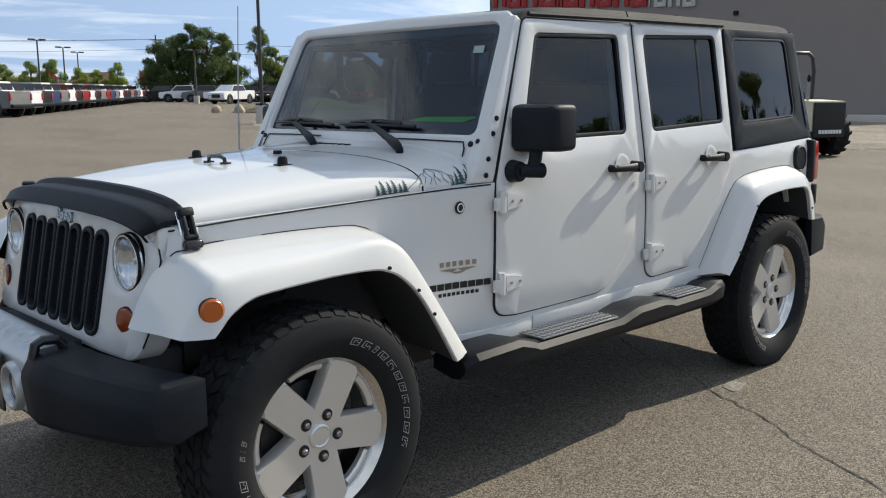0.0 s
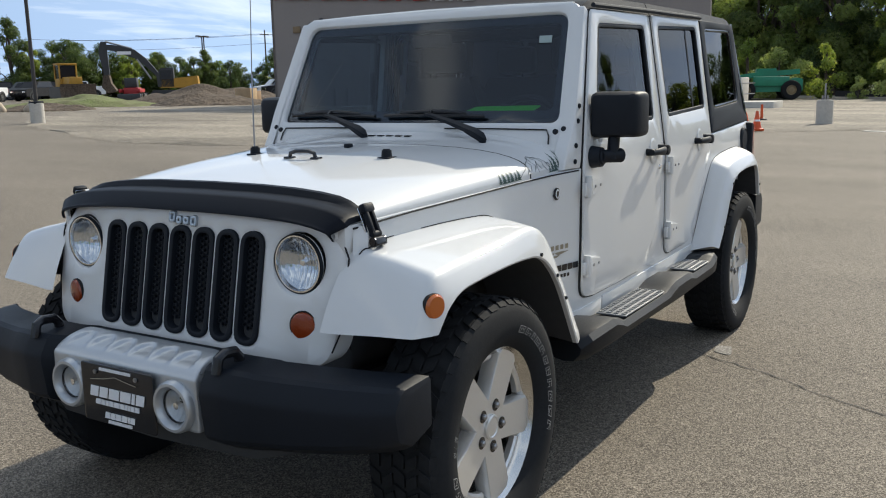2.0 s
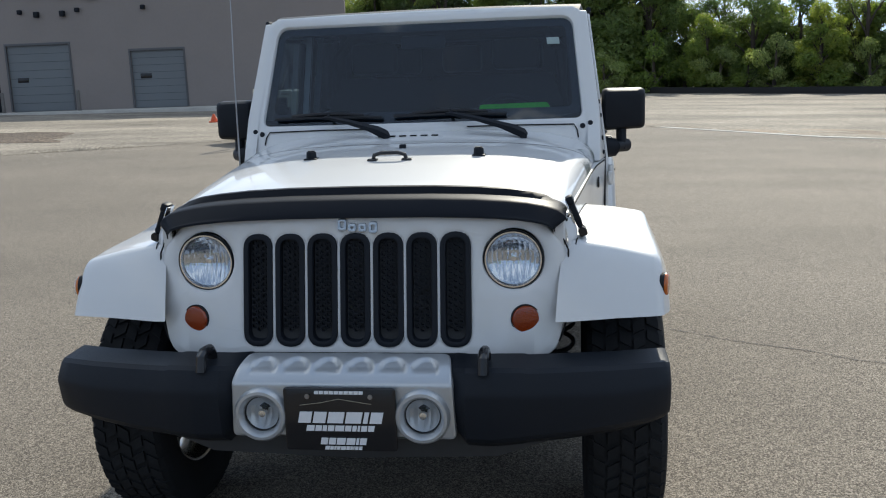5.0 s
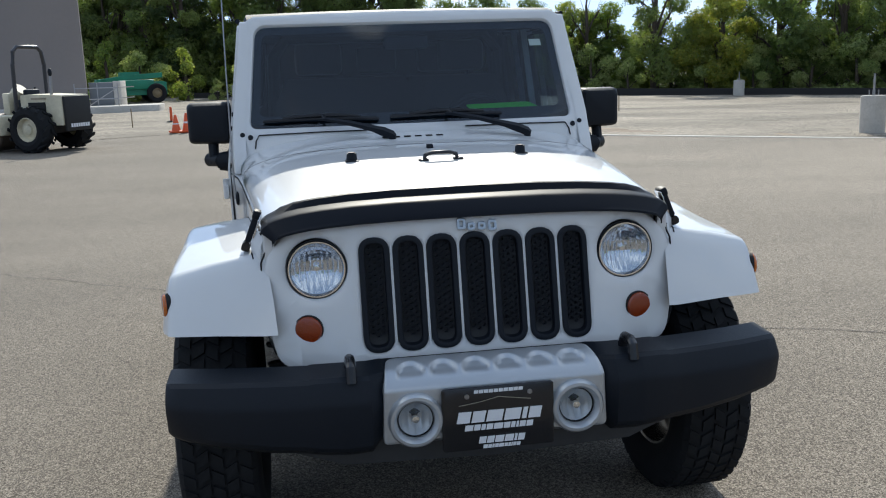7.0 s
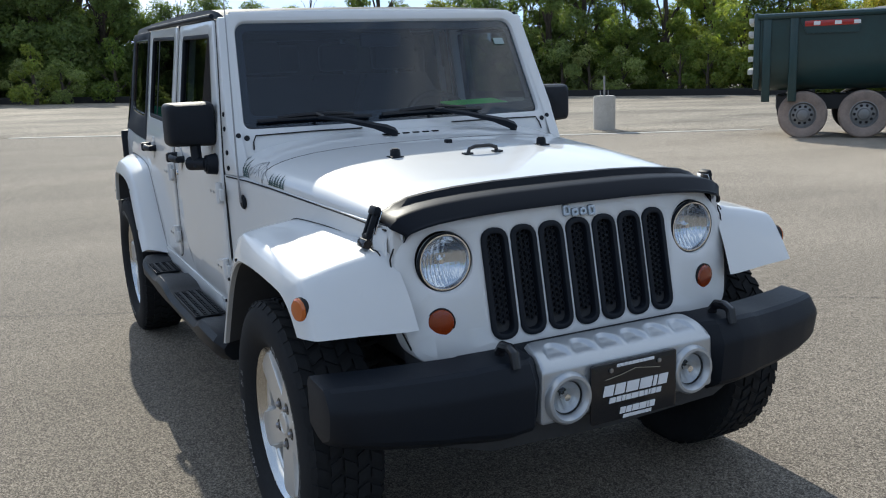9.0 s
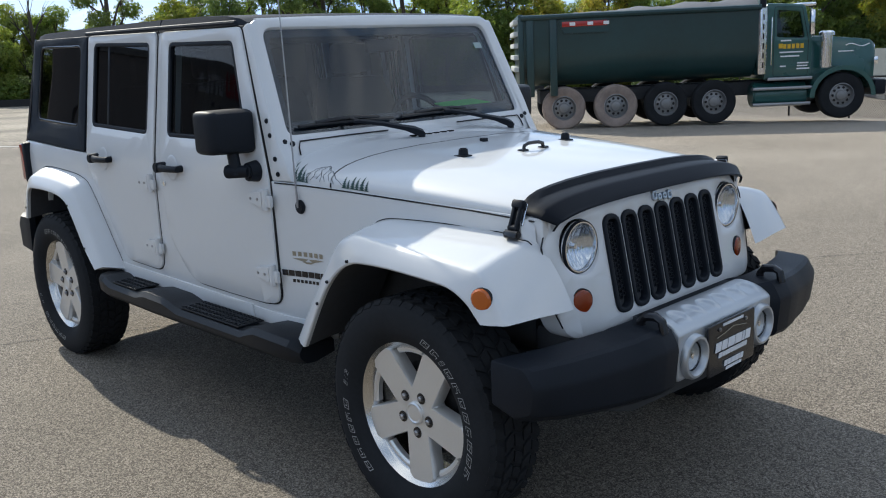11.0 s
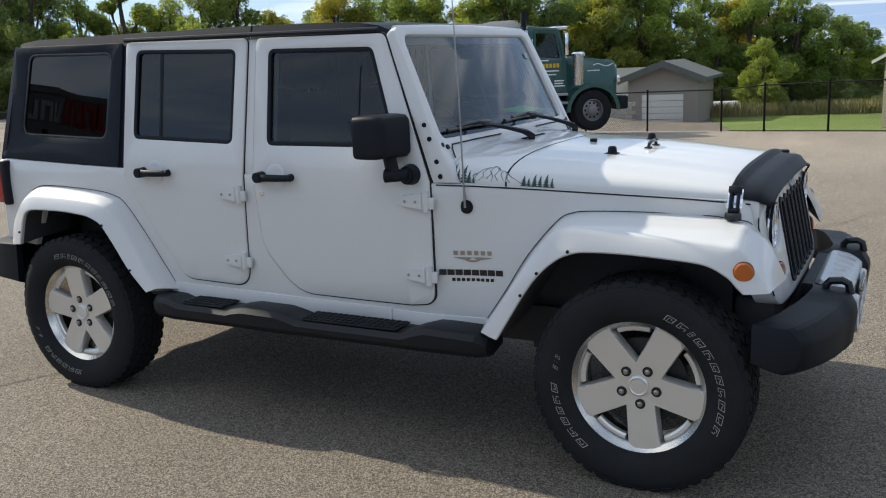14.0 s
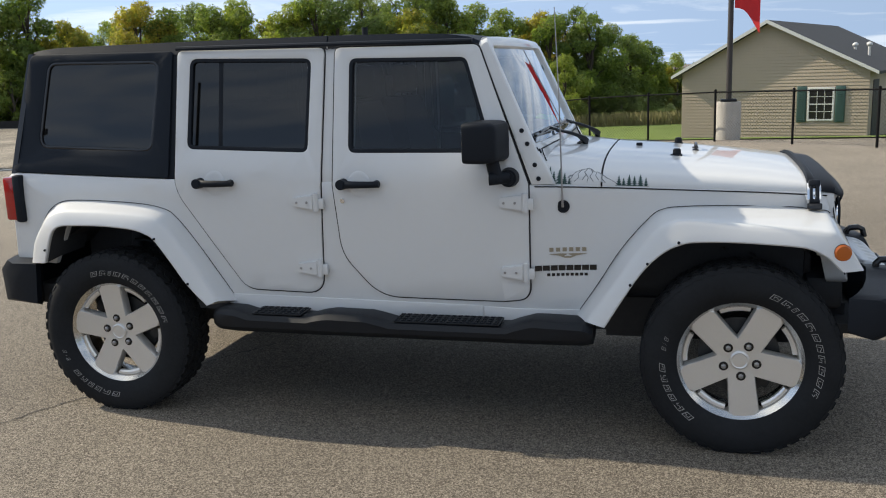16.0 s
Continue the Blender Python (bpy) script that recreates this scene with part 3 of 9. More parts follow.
def make_door(name, outline, win, handle_x, hinge_x, lock, s, glass):
    d = part(name, panel(outline, side(s), 0.010, 0.03, 0.005, [win]), WHITE, car)
    part("door_seal", panel(grown(outline, 0.0055), side(s), 0.001, 0.02, 0, [grown(win, 0.03)]), GAP, d, "thin black door gap")
    part("window_trim", panel(grown(win, 0.004), side(s), 0.0075, 0.03, 0.003, [grown(win, -0.016)]), BLACKP, d, "black rubber window surround")
    part("window_pane", panel(grown(win, -0.012), pane_at(s), -0.004, 0.004, 0), glass, d, "tinted side glass")
    # handle: two bosses and a bar over a shallow cup
    hz = 1.129 + 0.008 * (handle_x - 1.65)
    y = skin_y(handle_x, hz) + 0.010
    bm = cyl((handle_x + 0.075, s * (y - 0.01), hz), (handle_x + 0.075, s * (y + 0.047), hz), 0.025, 0.023, 20, bev=0.004)
    cyl((handle_x - 0.085, s * (y - 0.01), hz), (handle_x - 0.085, s * (y + 0.040), hz), 0.017, 0.014, 16, bev=0.003, bm=bm)
    loft([[(handle_x + 0.075 - t * 0.17, s * (y + 0.028 + 0.010 * math.sin(t * 3.14) + 0.013 * math.cos(a)), hz + (0.0175 - 0.003 * t) * math.sin(a))
           for a in [k * math.pi / 5 for k in range(10)]] for t in (0, 0.15, 0.3, 0.5, 0.7, 0.85, 1.0, 1.06)], bm=bm)
    part("door_handle", bm, BLACKP, d, "black bar door handle")
    cup = lathe([(0.058, 0.0112), (0.055, 0.0125), (0.042, 0.0115), (0.0, 0.0105)], 28)
    for v in cup.verts:
        v.co = Vector((v.co.x * 0.95 + handle_x, s * (skin_y(handle_x + v.co.x, hz + v.co.z) + v.co.y), v.co.z + hz))
    part("handle_cup", cup, WHITE, d)
    if lock:
        part("key_lock", cyl((lock[0], s * (skin_y(*lock) + 0.006), lock[1]), (lock[0], s * (skin_y(*lock) + 0.016), lock[1]), 0.013, 0.011, 16, bev=0.002), CHROME, d, "chrome key lock")
    for hz2 in (1.045, 0.735):
        yy = skin_y(hinge_x + 0.05, hz2) + 0.010
        bm = prism(rounded([(hinge_x + 0.004, hz2 - 0.035), (hinge_x + 0.105, hz2 - 0.02), (hinge_x + 0.105, hz2 + 0.022), (hinge_x + 0.004, hz2 + 0.035)], 0.008, 3),
                   s * (yy - 0.004), s * (yy + 0.020), 0.004)
        cyl((hinge_x - 0.008, s * (yy + 0.010), hz2 - 0.042), (hinge_x - 0.008, s * (yy + 0.010), hz2 + 0.042), 0.014, seg=14, bev=0.002, bm=bm)
        box(hinge_x - 0.045, hinge_x - 0.008, s * (yy + 0.006) - 0.008, s * (yy + 0.006) + 0.008, hz2 - 0.03, hz2 + 0.018, 0.003, bm=bm)
        hg = part("hinge", bm, WHITE, d, "white exposed door hinge")
        for bx in (0.035, 0.085):
            part("bolt", cyl((hinge_x + bx, s * (yy + 0.018), hz2), (hinge_x + bx, s * (yy + 0.023), hz2), 0.006, seg=8), STEEL, hg)
    return d


for s in (-1, 1):
    d = make_door("front_door", DOOR_F, WIN_F, 1.655, 0.905, (1.738, 1.052), s, DOORGL)
    d2 = make_door("rear_door", DOOR_R, WIN_R, 2.38, 1.873, None, s, TINT)
    part("window_bar", panel([(2.34, 1.28), (2.362, 1.28), (2.348, 1.71), (2.326, 1.71)], side(s), -0.002, 0.02, 0.002), BLACKP, d2)

# hardtop: rear sides with a pane each, and the roof shell
QTR = rounded([(2.630, 1.158), (3.535, 1.190), (3.415, 1.765), (2.588, 1.752)], [0.015, 0.03, 0.05, 0.02])
QWIN = rounded([(2.715, 1.285), (3.385, 1.305), (3.305, 1.725), (2.660, 1.712)], [0.05, 0.06, 0.06, 0.05], 6)
top = part("hardtop", loft([[Vector((x + (0.05 * (1 - abs(a) ** 3) if x < 1.1 else 0), a * (w - 0.0), z0 - drop + (zc - z0) * (1 - abs(a) ** 2.2) - 0.058 * max(0, abs(a) - 0.965) / 0.035))
                              for a in (-1, -0.992, -0.982, -0.965, -0.90, -0.6, -0.3, 0, 0.3, 0.6, 0.90, 0.965, 0.982, 0.992, 1)]
                             + [Vector((x, 0.66 * w, z0 - drop - 0.07)), Vector((x, -0.66 * w, z0 - drop - 0.07))]
                             for x, w, z0, zc, drop in ((1.108, 0.706, 1.740, 1.748, 0.0), (1.15, 0.714, 1.758, 1.768, 0), (1.25, 0.717, 1.774, 1.784, 0), (1.45, 0.720, 1.784, 1.794, 0), (1.80, 0.723, 1.790, 1.800, 0), (1.805, 0.717, 1.784, 1.794, 0), (1.81, 0.723, 1.790, 1.800, 0), (2.58, 0.722, 1.794, 1.804, 0),
                                                       (3.25, 0.702, 1.794, 1.804, 0), (3.37, 0.692, 1.788, 1.798, 0.004), (3.415, 0.68, 1.79, 1.795, 0.012))]),
           HARD, car, "black textured removable hardtop")
for s in (-1, 1):
    q = part("hardtop_side", panel(QTR, side(s), 0.006, 0.03, 0.004, [QWIN]), HARD, top)
    part("quarter_trim", panel(grown(QWIN, 0.002), side(s), 0.004, 0.02, 0.004, [grown(QWIN, -0.014)]), BLACKG, top)
    part("quarter_pane", panel(grown(QWIN, -0.010), side(s), -0.004, 0.004, 0), TINT, top, "dark tinted rear side glass")
    part("drip_rail", tube([(1.13, s * 0.724, 1.742), (1.8, s * 0.738, 1.752), (2.56, s * 0.736, 1.762)], 0.010, 8), HARD, top)
# rear wall and tailgate (closed, seen only edge-on)
bm = prism(rounded([(-0.775, 0.62), (0.775, 0.62), (0.785, 1.18), (-0.785, 1.18)], 0.04), 3.53, 3.56, 0.006, plane="yz")
part("tailgate", bm, WHITE, car)
bm = loft([[(3.515, -0.77, 1.18), (3.515, 0.77, 1.18), (3.545, 0.77, 1.18), (3.545, -0.77, 1.18)], [(3.40, -0.68, 1.77), (3.40, 0.68, 1.77), (3.43, 0.68, 1.77), (3.43, -0.68, 1.77)]])
part("rear_window_wall", bm, BLACKG, car)

# windscreen frame
WS_S = 0.455


def ws(u, v, w):
    """(across, up, out) on the leaning windscreen plane."""
    n = Vector((-1, 0, WS_S)).normalized()
    return Vector((0.838 + WS_S * (v - 1.27) + 0.03 * (u / 0.7) ** 2, u, v)) + n * w


FRAME = rounded([(-0.752, 1.125), (-0.66, 1.165), (-0.50, 1.215), (-0.30, 1.235), (0.30, 1.235), (0.50, 1.215), (0.66, 1.165), (0.752, 1.125), (0.737, 1.40), (0.703, 1.753), (-0.703, 1.753), (-0.737, 1.40)], [0.01, 0, 0, 0, 0, 0, 0, 0.01, 0, 0.07, 0.07, 0], 7)
PANE = rounded([(-0.690, 1.290), (0.690, 1.290), (0.650, 1.712), (-0.650, 1.712)], [0.03, 0.03, 0.055, 0.055], 6)
wsf = part("windscreen_frame", panel(FRAME, ws, 0.012, 0.07, 0.014, [PANE], 0.15), WHITE, car)
part("glass_border", panel(grown(PANE, -0.001), ws, -0.0135, 0.004, 0, [rounded([(-0.652, 1.342), (0.652, 1.342), (0.622, 1.682), (-0.622, 1.682)], 0.03)]), BLACKG, wsf, "black printed edge of the windscreen")
part("windscreen", panel(grown(PANE, -0.001), ws, -0.008, 0.004, 0), GLASS, wsf, "clear windscreen glass")
part("inspection_sticker", panel([(-0.598, 1.60), (-0.545, 1.60), (-0.542, 1.628), (-0.595, 1.628)], ws, -0.003, 0.002, 0), mat("pale_sticker", (0.30, 0.38, 0.38), 0.5), wsf, "small pale sticker")
# header strip between frame and roof
part("header_cap", tube([(1.088, y, 1.735 + 0.012 * (1 - (y / 0.7) ** 2)) for y in (-0.66, -0.4, 0, 0.4, 0.66)], 0.020, 10), WHITE, wsf)
for s in (-1, 1):
    # side cheeks that run from the cowl up the pillar
    bm = panel(rounded([(0.772, 1.118), (0.872, 1.120), (0.915, 1.235), (1.100, 1.718), (1.068, 1.742), (0.850, 1.264), (0.812, 1.20)], [0, 0, 0, 0.01, 0.02, 0.015, 0.03]), side(s, -0.006), 0.006, 0.05, 0.006)
    ck = part("pillar_cheek", bm, WHITE, wsf)
    for bx, bz in ((0.812, 1.146), (0.828, 1.205), (0.860, 1.296), (0.885, 1.352)):
        part("bolt", cyl((bx + 0.03, s * (skin_y(bx + 0.03, bz) - 0.002), bz), (bx + 0.03, s * (skin_y(bx + 0.03, bz) + 0.006), bz), 0.011, 0.009, 12, bev=0.002), BLACKP, wsf, "black bolt head")
    for by, bz in ((0.722, 1.262), (0.690, 1.252)):
        part("bolt", cyl(ws(s * by, bz, 0.010), ws(s * by, bz, 0.018), 0.012, 0.010, 12), BLACKP, wsf, "black bolt head")

# hood and cowl
HOOD_W = ((-0.40, 0.585), (-0.34, 0.612), (0.58, 0.718), (0.86, 0.742))
HOOD_E = ((-0.40, 1.035), (-0.34, 1.058), (-0.24, 1.068), (0.58, 1.107), (0.86, 1.118))
HOOD_C = ((-0.41, 1.075), (-0.38, 1.100), (-0.33, 1.122), (-0.25, 1.142), (0.0, 1.176), (0.3, 1.204), (0.58, 1.222), (0.72, 1.238), (0.86, 1.262))


def hood_at(x, th, lift=0.0):
    """A point of the hood skin: th from 0 (edge) over 90 (middle) to 180."""
    w, ze, zc = lerp(HOOD_W, x), lerp(HOOD_E, x), lerp(HOOD_C, x)
    c, s = math.cos(radians(th)), math.sin(radians(th))
    k = 2 / 2.9
    y = w * math.copysign(abs(c) ** k, c)
    z = ze + (zc - ze) * max(s, 0) ** (k * 1.05)
    n = Vector((0, -c, s))
    corner = 0.022 * max(0.0, 1 - min(th, 180 - th) / 26) ** 1.5 * min(1, max(0, (-0.27 - x) / 0.08))      # the front corners draw back
    return Vector((x + corner, -y, z)) + n * lift


TH = [0, 3, 7, 12, 18, 25, 33, 42, 52, 64, 77, 90, 103, 116, 128, 138, 147, 155, 162, 168, 173, 177, 180]


def hood_sheet(xs, lift=0.0, skirt=0.012):
    rings = []
    for x in xs:
        r = [hood_at(x, t, lift) for t in TH]
        a, b = r[0].copy(), r[-1].copy()
        a.z -= skirt
        b.z -= skirt
        rings.append([a] + r + [b])
    return loft(rings, closed=False)


xs = [-0.40, -0.385, -0.36, -0.33, -0.29, -0.22, -0.1, 0.05, 0.2, 0.35, 0.5, 0.574]
hood = part("hood", hood_sheet(xs), WHITE, car, "white hood with dark bug shield")
part("cowl", hood_sheet([0.582, 0.65, 0.72, 0.80, 0.862]), WHITE, car)
part("hood_gap", hood_sheet([-0.38, 0.0, 0.3, 0.56, 0.6, 0.84], -0.012, 0.03), GAP, car)
both("hood_seam", lambda s: tube([Vector((x, s * (skin_y(x, lerp(HOOD_E, x)) + 0.001), lerp(HOOD_E, x) - 0.006)) for x in (-0.34, -0.1, 0.2, 0.5, 0.7, 0.86)], 0.003, 6), GAP)
# vents, nozzle and handle on the cowl and hood
for y in (-0.085, -0.04, 0.005, 0.05, 0.095, 0.14):
    part("cowl_vent", box(0.73, 0.75, y - 0.014, y + 0.014, 1.238, 1.2445, 0.002), GAP, car)
for s in (-1, 1):
    part("cowl_seam", tube([ws(s * 0.21, 1.262, 0.0165), ws(s * 0.42, 1.262, 0.0165), ws(s * 0.655, 1.258, 0.0165), ws(s * 0.668, 1.235, 0.0165), ws(s * 0.672, 1.205, 0.0165)], 0.0030, 6), GAP, car)
    bm = cyl((0.270, s * 0.31, 1.190), (0.270, s * 0.31, 1.226), 0.0205, 0.017, 16, bev=0.004)
    box(0.245, 0.300, s * 0.31 - 0.024, s * 0.31 + 0.024, 1.186, 1.199, 0.003, bm=bm)
    part("hood_bumper", bm, BLACKP, hood, "black rubber hood bumper")
bm = tube([(0.185, -0.062, 1.188), (0.183, -0.055, 1.212), (0.183, -0.03, 1.219), (0.183, 0.03, 1.219), (0.183, 0.055, 1.212), (0.185, 0.062, 1.188)], 0.0075, 8)
for s in (-1, 1):
    box(0.17, 0.20, s * 0.062 - 0.018, s * 0.062 + 0.018, 1.187, 1.199, 0.003, bm=bm)
part("footman_loop", bm, BLACKG, hood, "black tie-down loop")
part("washer_nozzle", box(0.44, 0.47, -0.012, 0.012, 1.208, 1.228, 0.004), BLACKP, hood)


def shield_ring(th):
    e = min(th, 180 - th)
    k = min(1, max(0, (e - 28) / 8))            # the raised scoop stops short of the corners
    g = 0.45 + 0.55 * min(1, e / 40)
    p = [hood_at(x, th, l * g + r * k) for x, l, r in ((-0.262, 0.001, 0.001), (-0.268, 0.007, 0.013), (-0.284, 0.007, 0.015), (-0.300, 0.007, 0.000))]
    b = p[-1]
    q = hood_at(-0.40, th, 0.007 * g)
    p += [b + Vector((-0.030, 0, -0.002)), b + Vector((-0.060, 0, -0.005)), b + Vector((-0.074, 0, -0.010))]
    p += [Vector((-0.401, q.y, max(q.z, b.z - 0.040))), q + Vector((-0.013, 0, -0.004)), q + Vector((-0.015, 0, -0.010)), q + Vector((-0.004, 0, -0.012))]
    p[-3:] = [v - Vector((0, 0, 0.012 * max(0.0, 1 - e / 14))) for v in p[-3:]]
    return p


part("bug_shield", loft([shield_ring(t) for t in [3, 6, 9, 12, 16, 20, 26, 33, 42, 52, 64, 77, 90, 103, 116, 128, 138, 147, 154, 160, 164, 168, 171, 174, 177]], closed=False), SHIELD, hood, "matt black bug shield across the hood edge")
for s in (-1, 1):
    y = s * 0.632
    # a rubber strap with a wide head, hooked into a foot below the hood line
    lat = pose(-0.288, y + s * 0.012, 1.070, s * 22, 0, 0) @ Matrix.Diagonal((0.84, 0.9, 0.98, 1))
    bm = box(-0.028, 0.028, -0.013, 0.013, 0.024, 0.052, 0.007)
    box(-0.022, -0.008, -0.010, 0.010, -0.045, 0.040, 0.004, bm=bm)
    box(0.008, 0.022, -0.010, 0.010, -0.045, 0.040, 0.004, bm=bm)
    cyl((-0.024, 0, -0.040), (0.024, 0, -0.040), 0.010, seg=12, bev=0.002, bm=bm)
    strap = part("hood_latch", bm, BLACKP, car, "black rubber hood latch", at=lat)
    bm = box(-0.030, 0.030, -0.014, 0.014, -0.078, -0.052, 0.006)
    cyl((-0.034, 0, -0.062), (0.034, 0, -0.062), 0.014, seg=14, bev=0.003, bm=bm)
    part("latch_foot", bm, BLACKG, strap)
    part("latch_plate", box(-0.032, 0.032, -s * 0.013 - 0.002, -s * 0.013 + 0.002, -0.030, 0.044, 0.001), CHROME, strap, "bright metal backing plate")

# grille panel with seven slots


def gr(u, v, w):
    return Vector((-0.460 + 0.20 * (v - 0.729) + 0.036 * (abs(u) / 0.62) ** 4 - w, u, v))


G_OUT = rounded([(-0.588, 0.664), (0.588, 0.664), (0.618, 0.80), (0.622, 0.98), (0.52, 1.085), (0, 1.102), (-0.52, 1.085), (-0.622, 0.98), (-0.618, 0.80)],
                [0.085, 0.085, 0.08, 0.10, 0.10, 0.5, 0.10, 0.10, 0.08], 6)
SLOTS = [rounded([(k * 0.0995 - 0.0415, 0.707), (k * 0.0995 + 0.0415, 0.707), (k * 0.0995 + 0.0415, 1.029), (k * 0.0995 - 0.0415, 1.029)], 0.0405, 5) for k in range(-3, 4)]
LAMP_Y, LAMP_Z = 0.466, 0.950


def circle(cy, cz, r, n=32):
    return [(cy + r * math.cos(2 * math.pi * k / n), cz + r * math.sin(2 * math.pi * k / n)) for k in range(n)]


grille = part("grille", panel(G_OUT, gr, 0.0, 0.085, 0.012, SLOTS + [circle(s * LAMP_Y, LAMP_Z, 0.0868) for s in (-1, 1)], 0.1), WHITE, car, "white seven-slot grille panel")
# the white panel behind the grille's rounded corners
part("nose_panel", panel(rounded([(-0.605, 0.80), (0.605, 0.80), (0.612, 1.03), (0.55, 1.064), (-0.55, 1.064), (-0.612, 1.03)], 0.02), lambda u, v, w: Vector((-0.333 - w, u, v)), 0, 0.02, 0,
                          [circle(s * LAMP_Y, LAMP_Z, 0.106) for s in (-1, 1)], 0.3), WHITE, grille)
part("grille_back", prism(rounded([(-0.52, 0.69), (0.52, 0.69), (0.58, 1.05), (-0.58, 1.05)], 0.05), -0.295, -0.275, plane="yz"), DARK, grille)
for loop, k in zip(SLOTS, range(-3, 4)):
    ins = part("slot_insert", panel(grown(loop, 0.004), gr, 0.006, 0.03, 0.004, [grown(loop, -0.013)]), BLACKP, grille, "black honeycomb slot insert")
    part("insert_back", panel(grown(loop, -0.012), gr, -0.022, 0.004, 0), DARK, ins)
    hb = bmesh.new()
    for i in range(15):
        for j in (-1, 0, 1):
            cy, cz = k * 0.0995 + j * 0.0155, 0.752 + i * 0.0175 + (0.00875 if j else 0)
            o = [(cy + 0.0088 * math.cos(radians(60 * a)), cz + 0.0088 * math.sin(radians(60 * a))) for a in range(6)]
            n = [(cy + 0.0064 * math.cos(radians(60 * a)), cz + 0.0064 * math.sin(radians(60 * a))) for a in range(6)]
            vo = [hb.verts.new(gr(u, v, -0.008)) for u, v in o]
            vi = [hb.verts.new(gr(u, v, -0.008)) for u, v in n]
            vb = [hb.verts.new(gr(u, v, -0.020)) for u, v in n]
            for a in range(6):
                b = (a + 1) % 6
                hb.faces.new((vo[a], vo[b], vi[b], vi[a]))
                hb.faces.new((vi[a], vi[b], vb[b], vb[a]))
    part("honeycomb", hb, BLACKP, ins, smooth=0)
# the badge over the slots, as plain shapes
bm = bmesh.new()
for k, (w, h, dz) in enumerate(((0.026, 0.036, 0), (0.024, 0.026, -0.004), (0.024, 0.026, -0.004), (0.026, 0.034, -0.008))):
    y0 = 0.050 - k * 0.031
    loop = rounded([(y0, 1.040 + dz), (y0 - w, 1.040 + dz), (y0 - w, 1.040 + h + dz), (y0, 1.040 + h + dz)], 0.008, 3)
    hole = rounded([(y0 - 0.008, 1.050 + dz), (y0 - w + 0.008, 1.050 + dz), (y0 - w + 0.008, 1.040 + h + dz - 0.010), (y0 - 0.008, 1.040 + h + dz - 0.010)], 0.003, 2)
    merge(bm, panel(loop, gr, 0.010, 0.014, 0.002, [hole]))
part("badge", bm, BLUEB, grille, "raised blue-grey badge")
def fluted_bowl(r, depth, n):
    """A dished reflector with upright flutes."""
    own = bmesh.new()
    cols, rows = n * 8, 14
    g = []
    for i in range(cols + 1):
        u = math.sin((i / cols - 0.5) * math.pi * 0.98)
        h = math.sqrt(max(0.0, 1 - u * u))
        g.append([])
        for j in range(rows + 1):
            v = (j / rows * 2 - 1) * h
            q = u * u + v * v
            fl = 0.0035 * abs(math.sin(u * n * math.pi / 2)) * (0.35 if v > 0.25 else 1.0)
            g[-1].append(own.verts.new((0.006 + depth * (1 - q) - fl * (1 - q * q), u * r, v * r)))
    for a, b in zip(g, g[1:]):
        for j in range(rows):
            own.faces.new((a[j], a[j + 1], b[j + 1], b[j]))
    return own


for s in (-1, 1):
    c = gr(s * LAMP_Y, LAMP_Z, 0)
    c = c + Vector((0.004, 0, 0))
    hl = part("headlight", lathe([(0.100, 0.012), (0.1, 0.0), (0.097, -0.008), (0.092, -0.008), (0.089, 0.004), (0.089, 0.02)], 48, "x"), CHROME, car, "round headlight with clear fluted lens", at=Matrix.Translation(c) @ Matrix.Scale(0.855, 4))
    part("bezel_ring", lathe([(0.1025, 0.004), (0.1022, -0.005), (0.1008, -0.008), (0.0995, -0.006), (0.0985, 0.02)], 48, "x"), BLACKP, hl)
    part("reflector", fluted_bowl(0.088, 0.040, 10), REFL, hl, "bright fluted reflector", 0)
    part("bulb_shield", lathe([(0.0, 0.018), (0.010, 0.020), (0.012, 0.03), (0.009, 0.05)], 20, "x"), CHROME, hl)
    ln = lathe([(0.0895, 0.002), (0.08, -0.006), (0.05, -0.014), (0.02, -0.017), (0, -0.0175)], 40, "x")
    part("lens", ln, LENS, hl, "clear glass lens")
    c = gr(s * 0.500, 0.779, 0)
    pk = part("turn_lamp", lathe([(0.046, 0.02), (0.045, -0.004), (0.041, -0.010), (0.03, -0.013), (0, -0.015)], 32, "x"), AMBERD, car, "dark amber round turn lamp", at=Matrix.Translation(c + Vector((0.004, 0, 0))) @ Matrix.Rotation(-s * radians(14), 4, "Z") @ Matrix.Scale(0.90, 4))
    part("lamp_ring", lathe([(0.049, 0.01), (0.0485, -0.003), (0.0455, -0.003), (0.045, 0.01)], 32, "x"), GAP, pk)

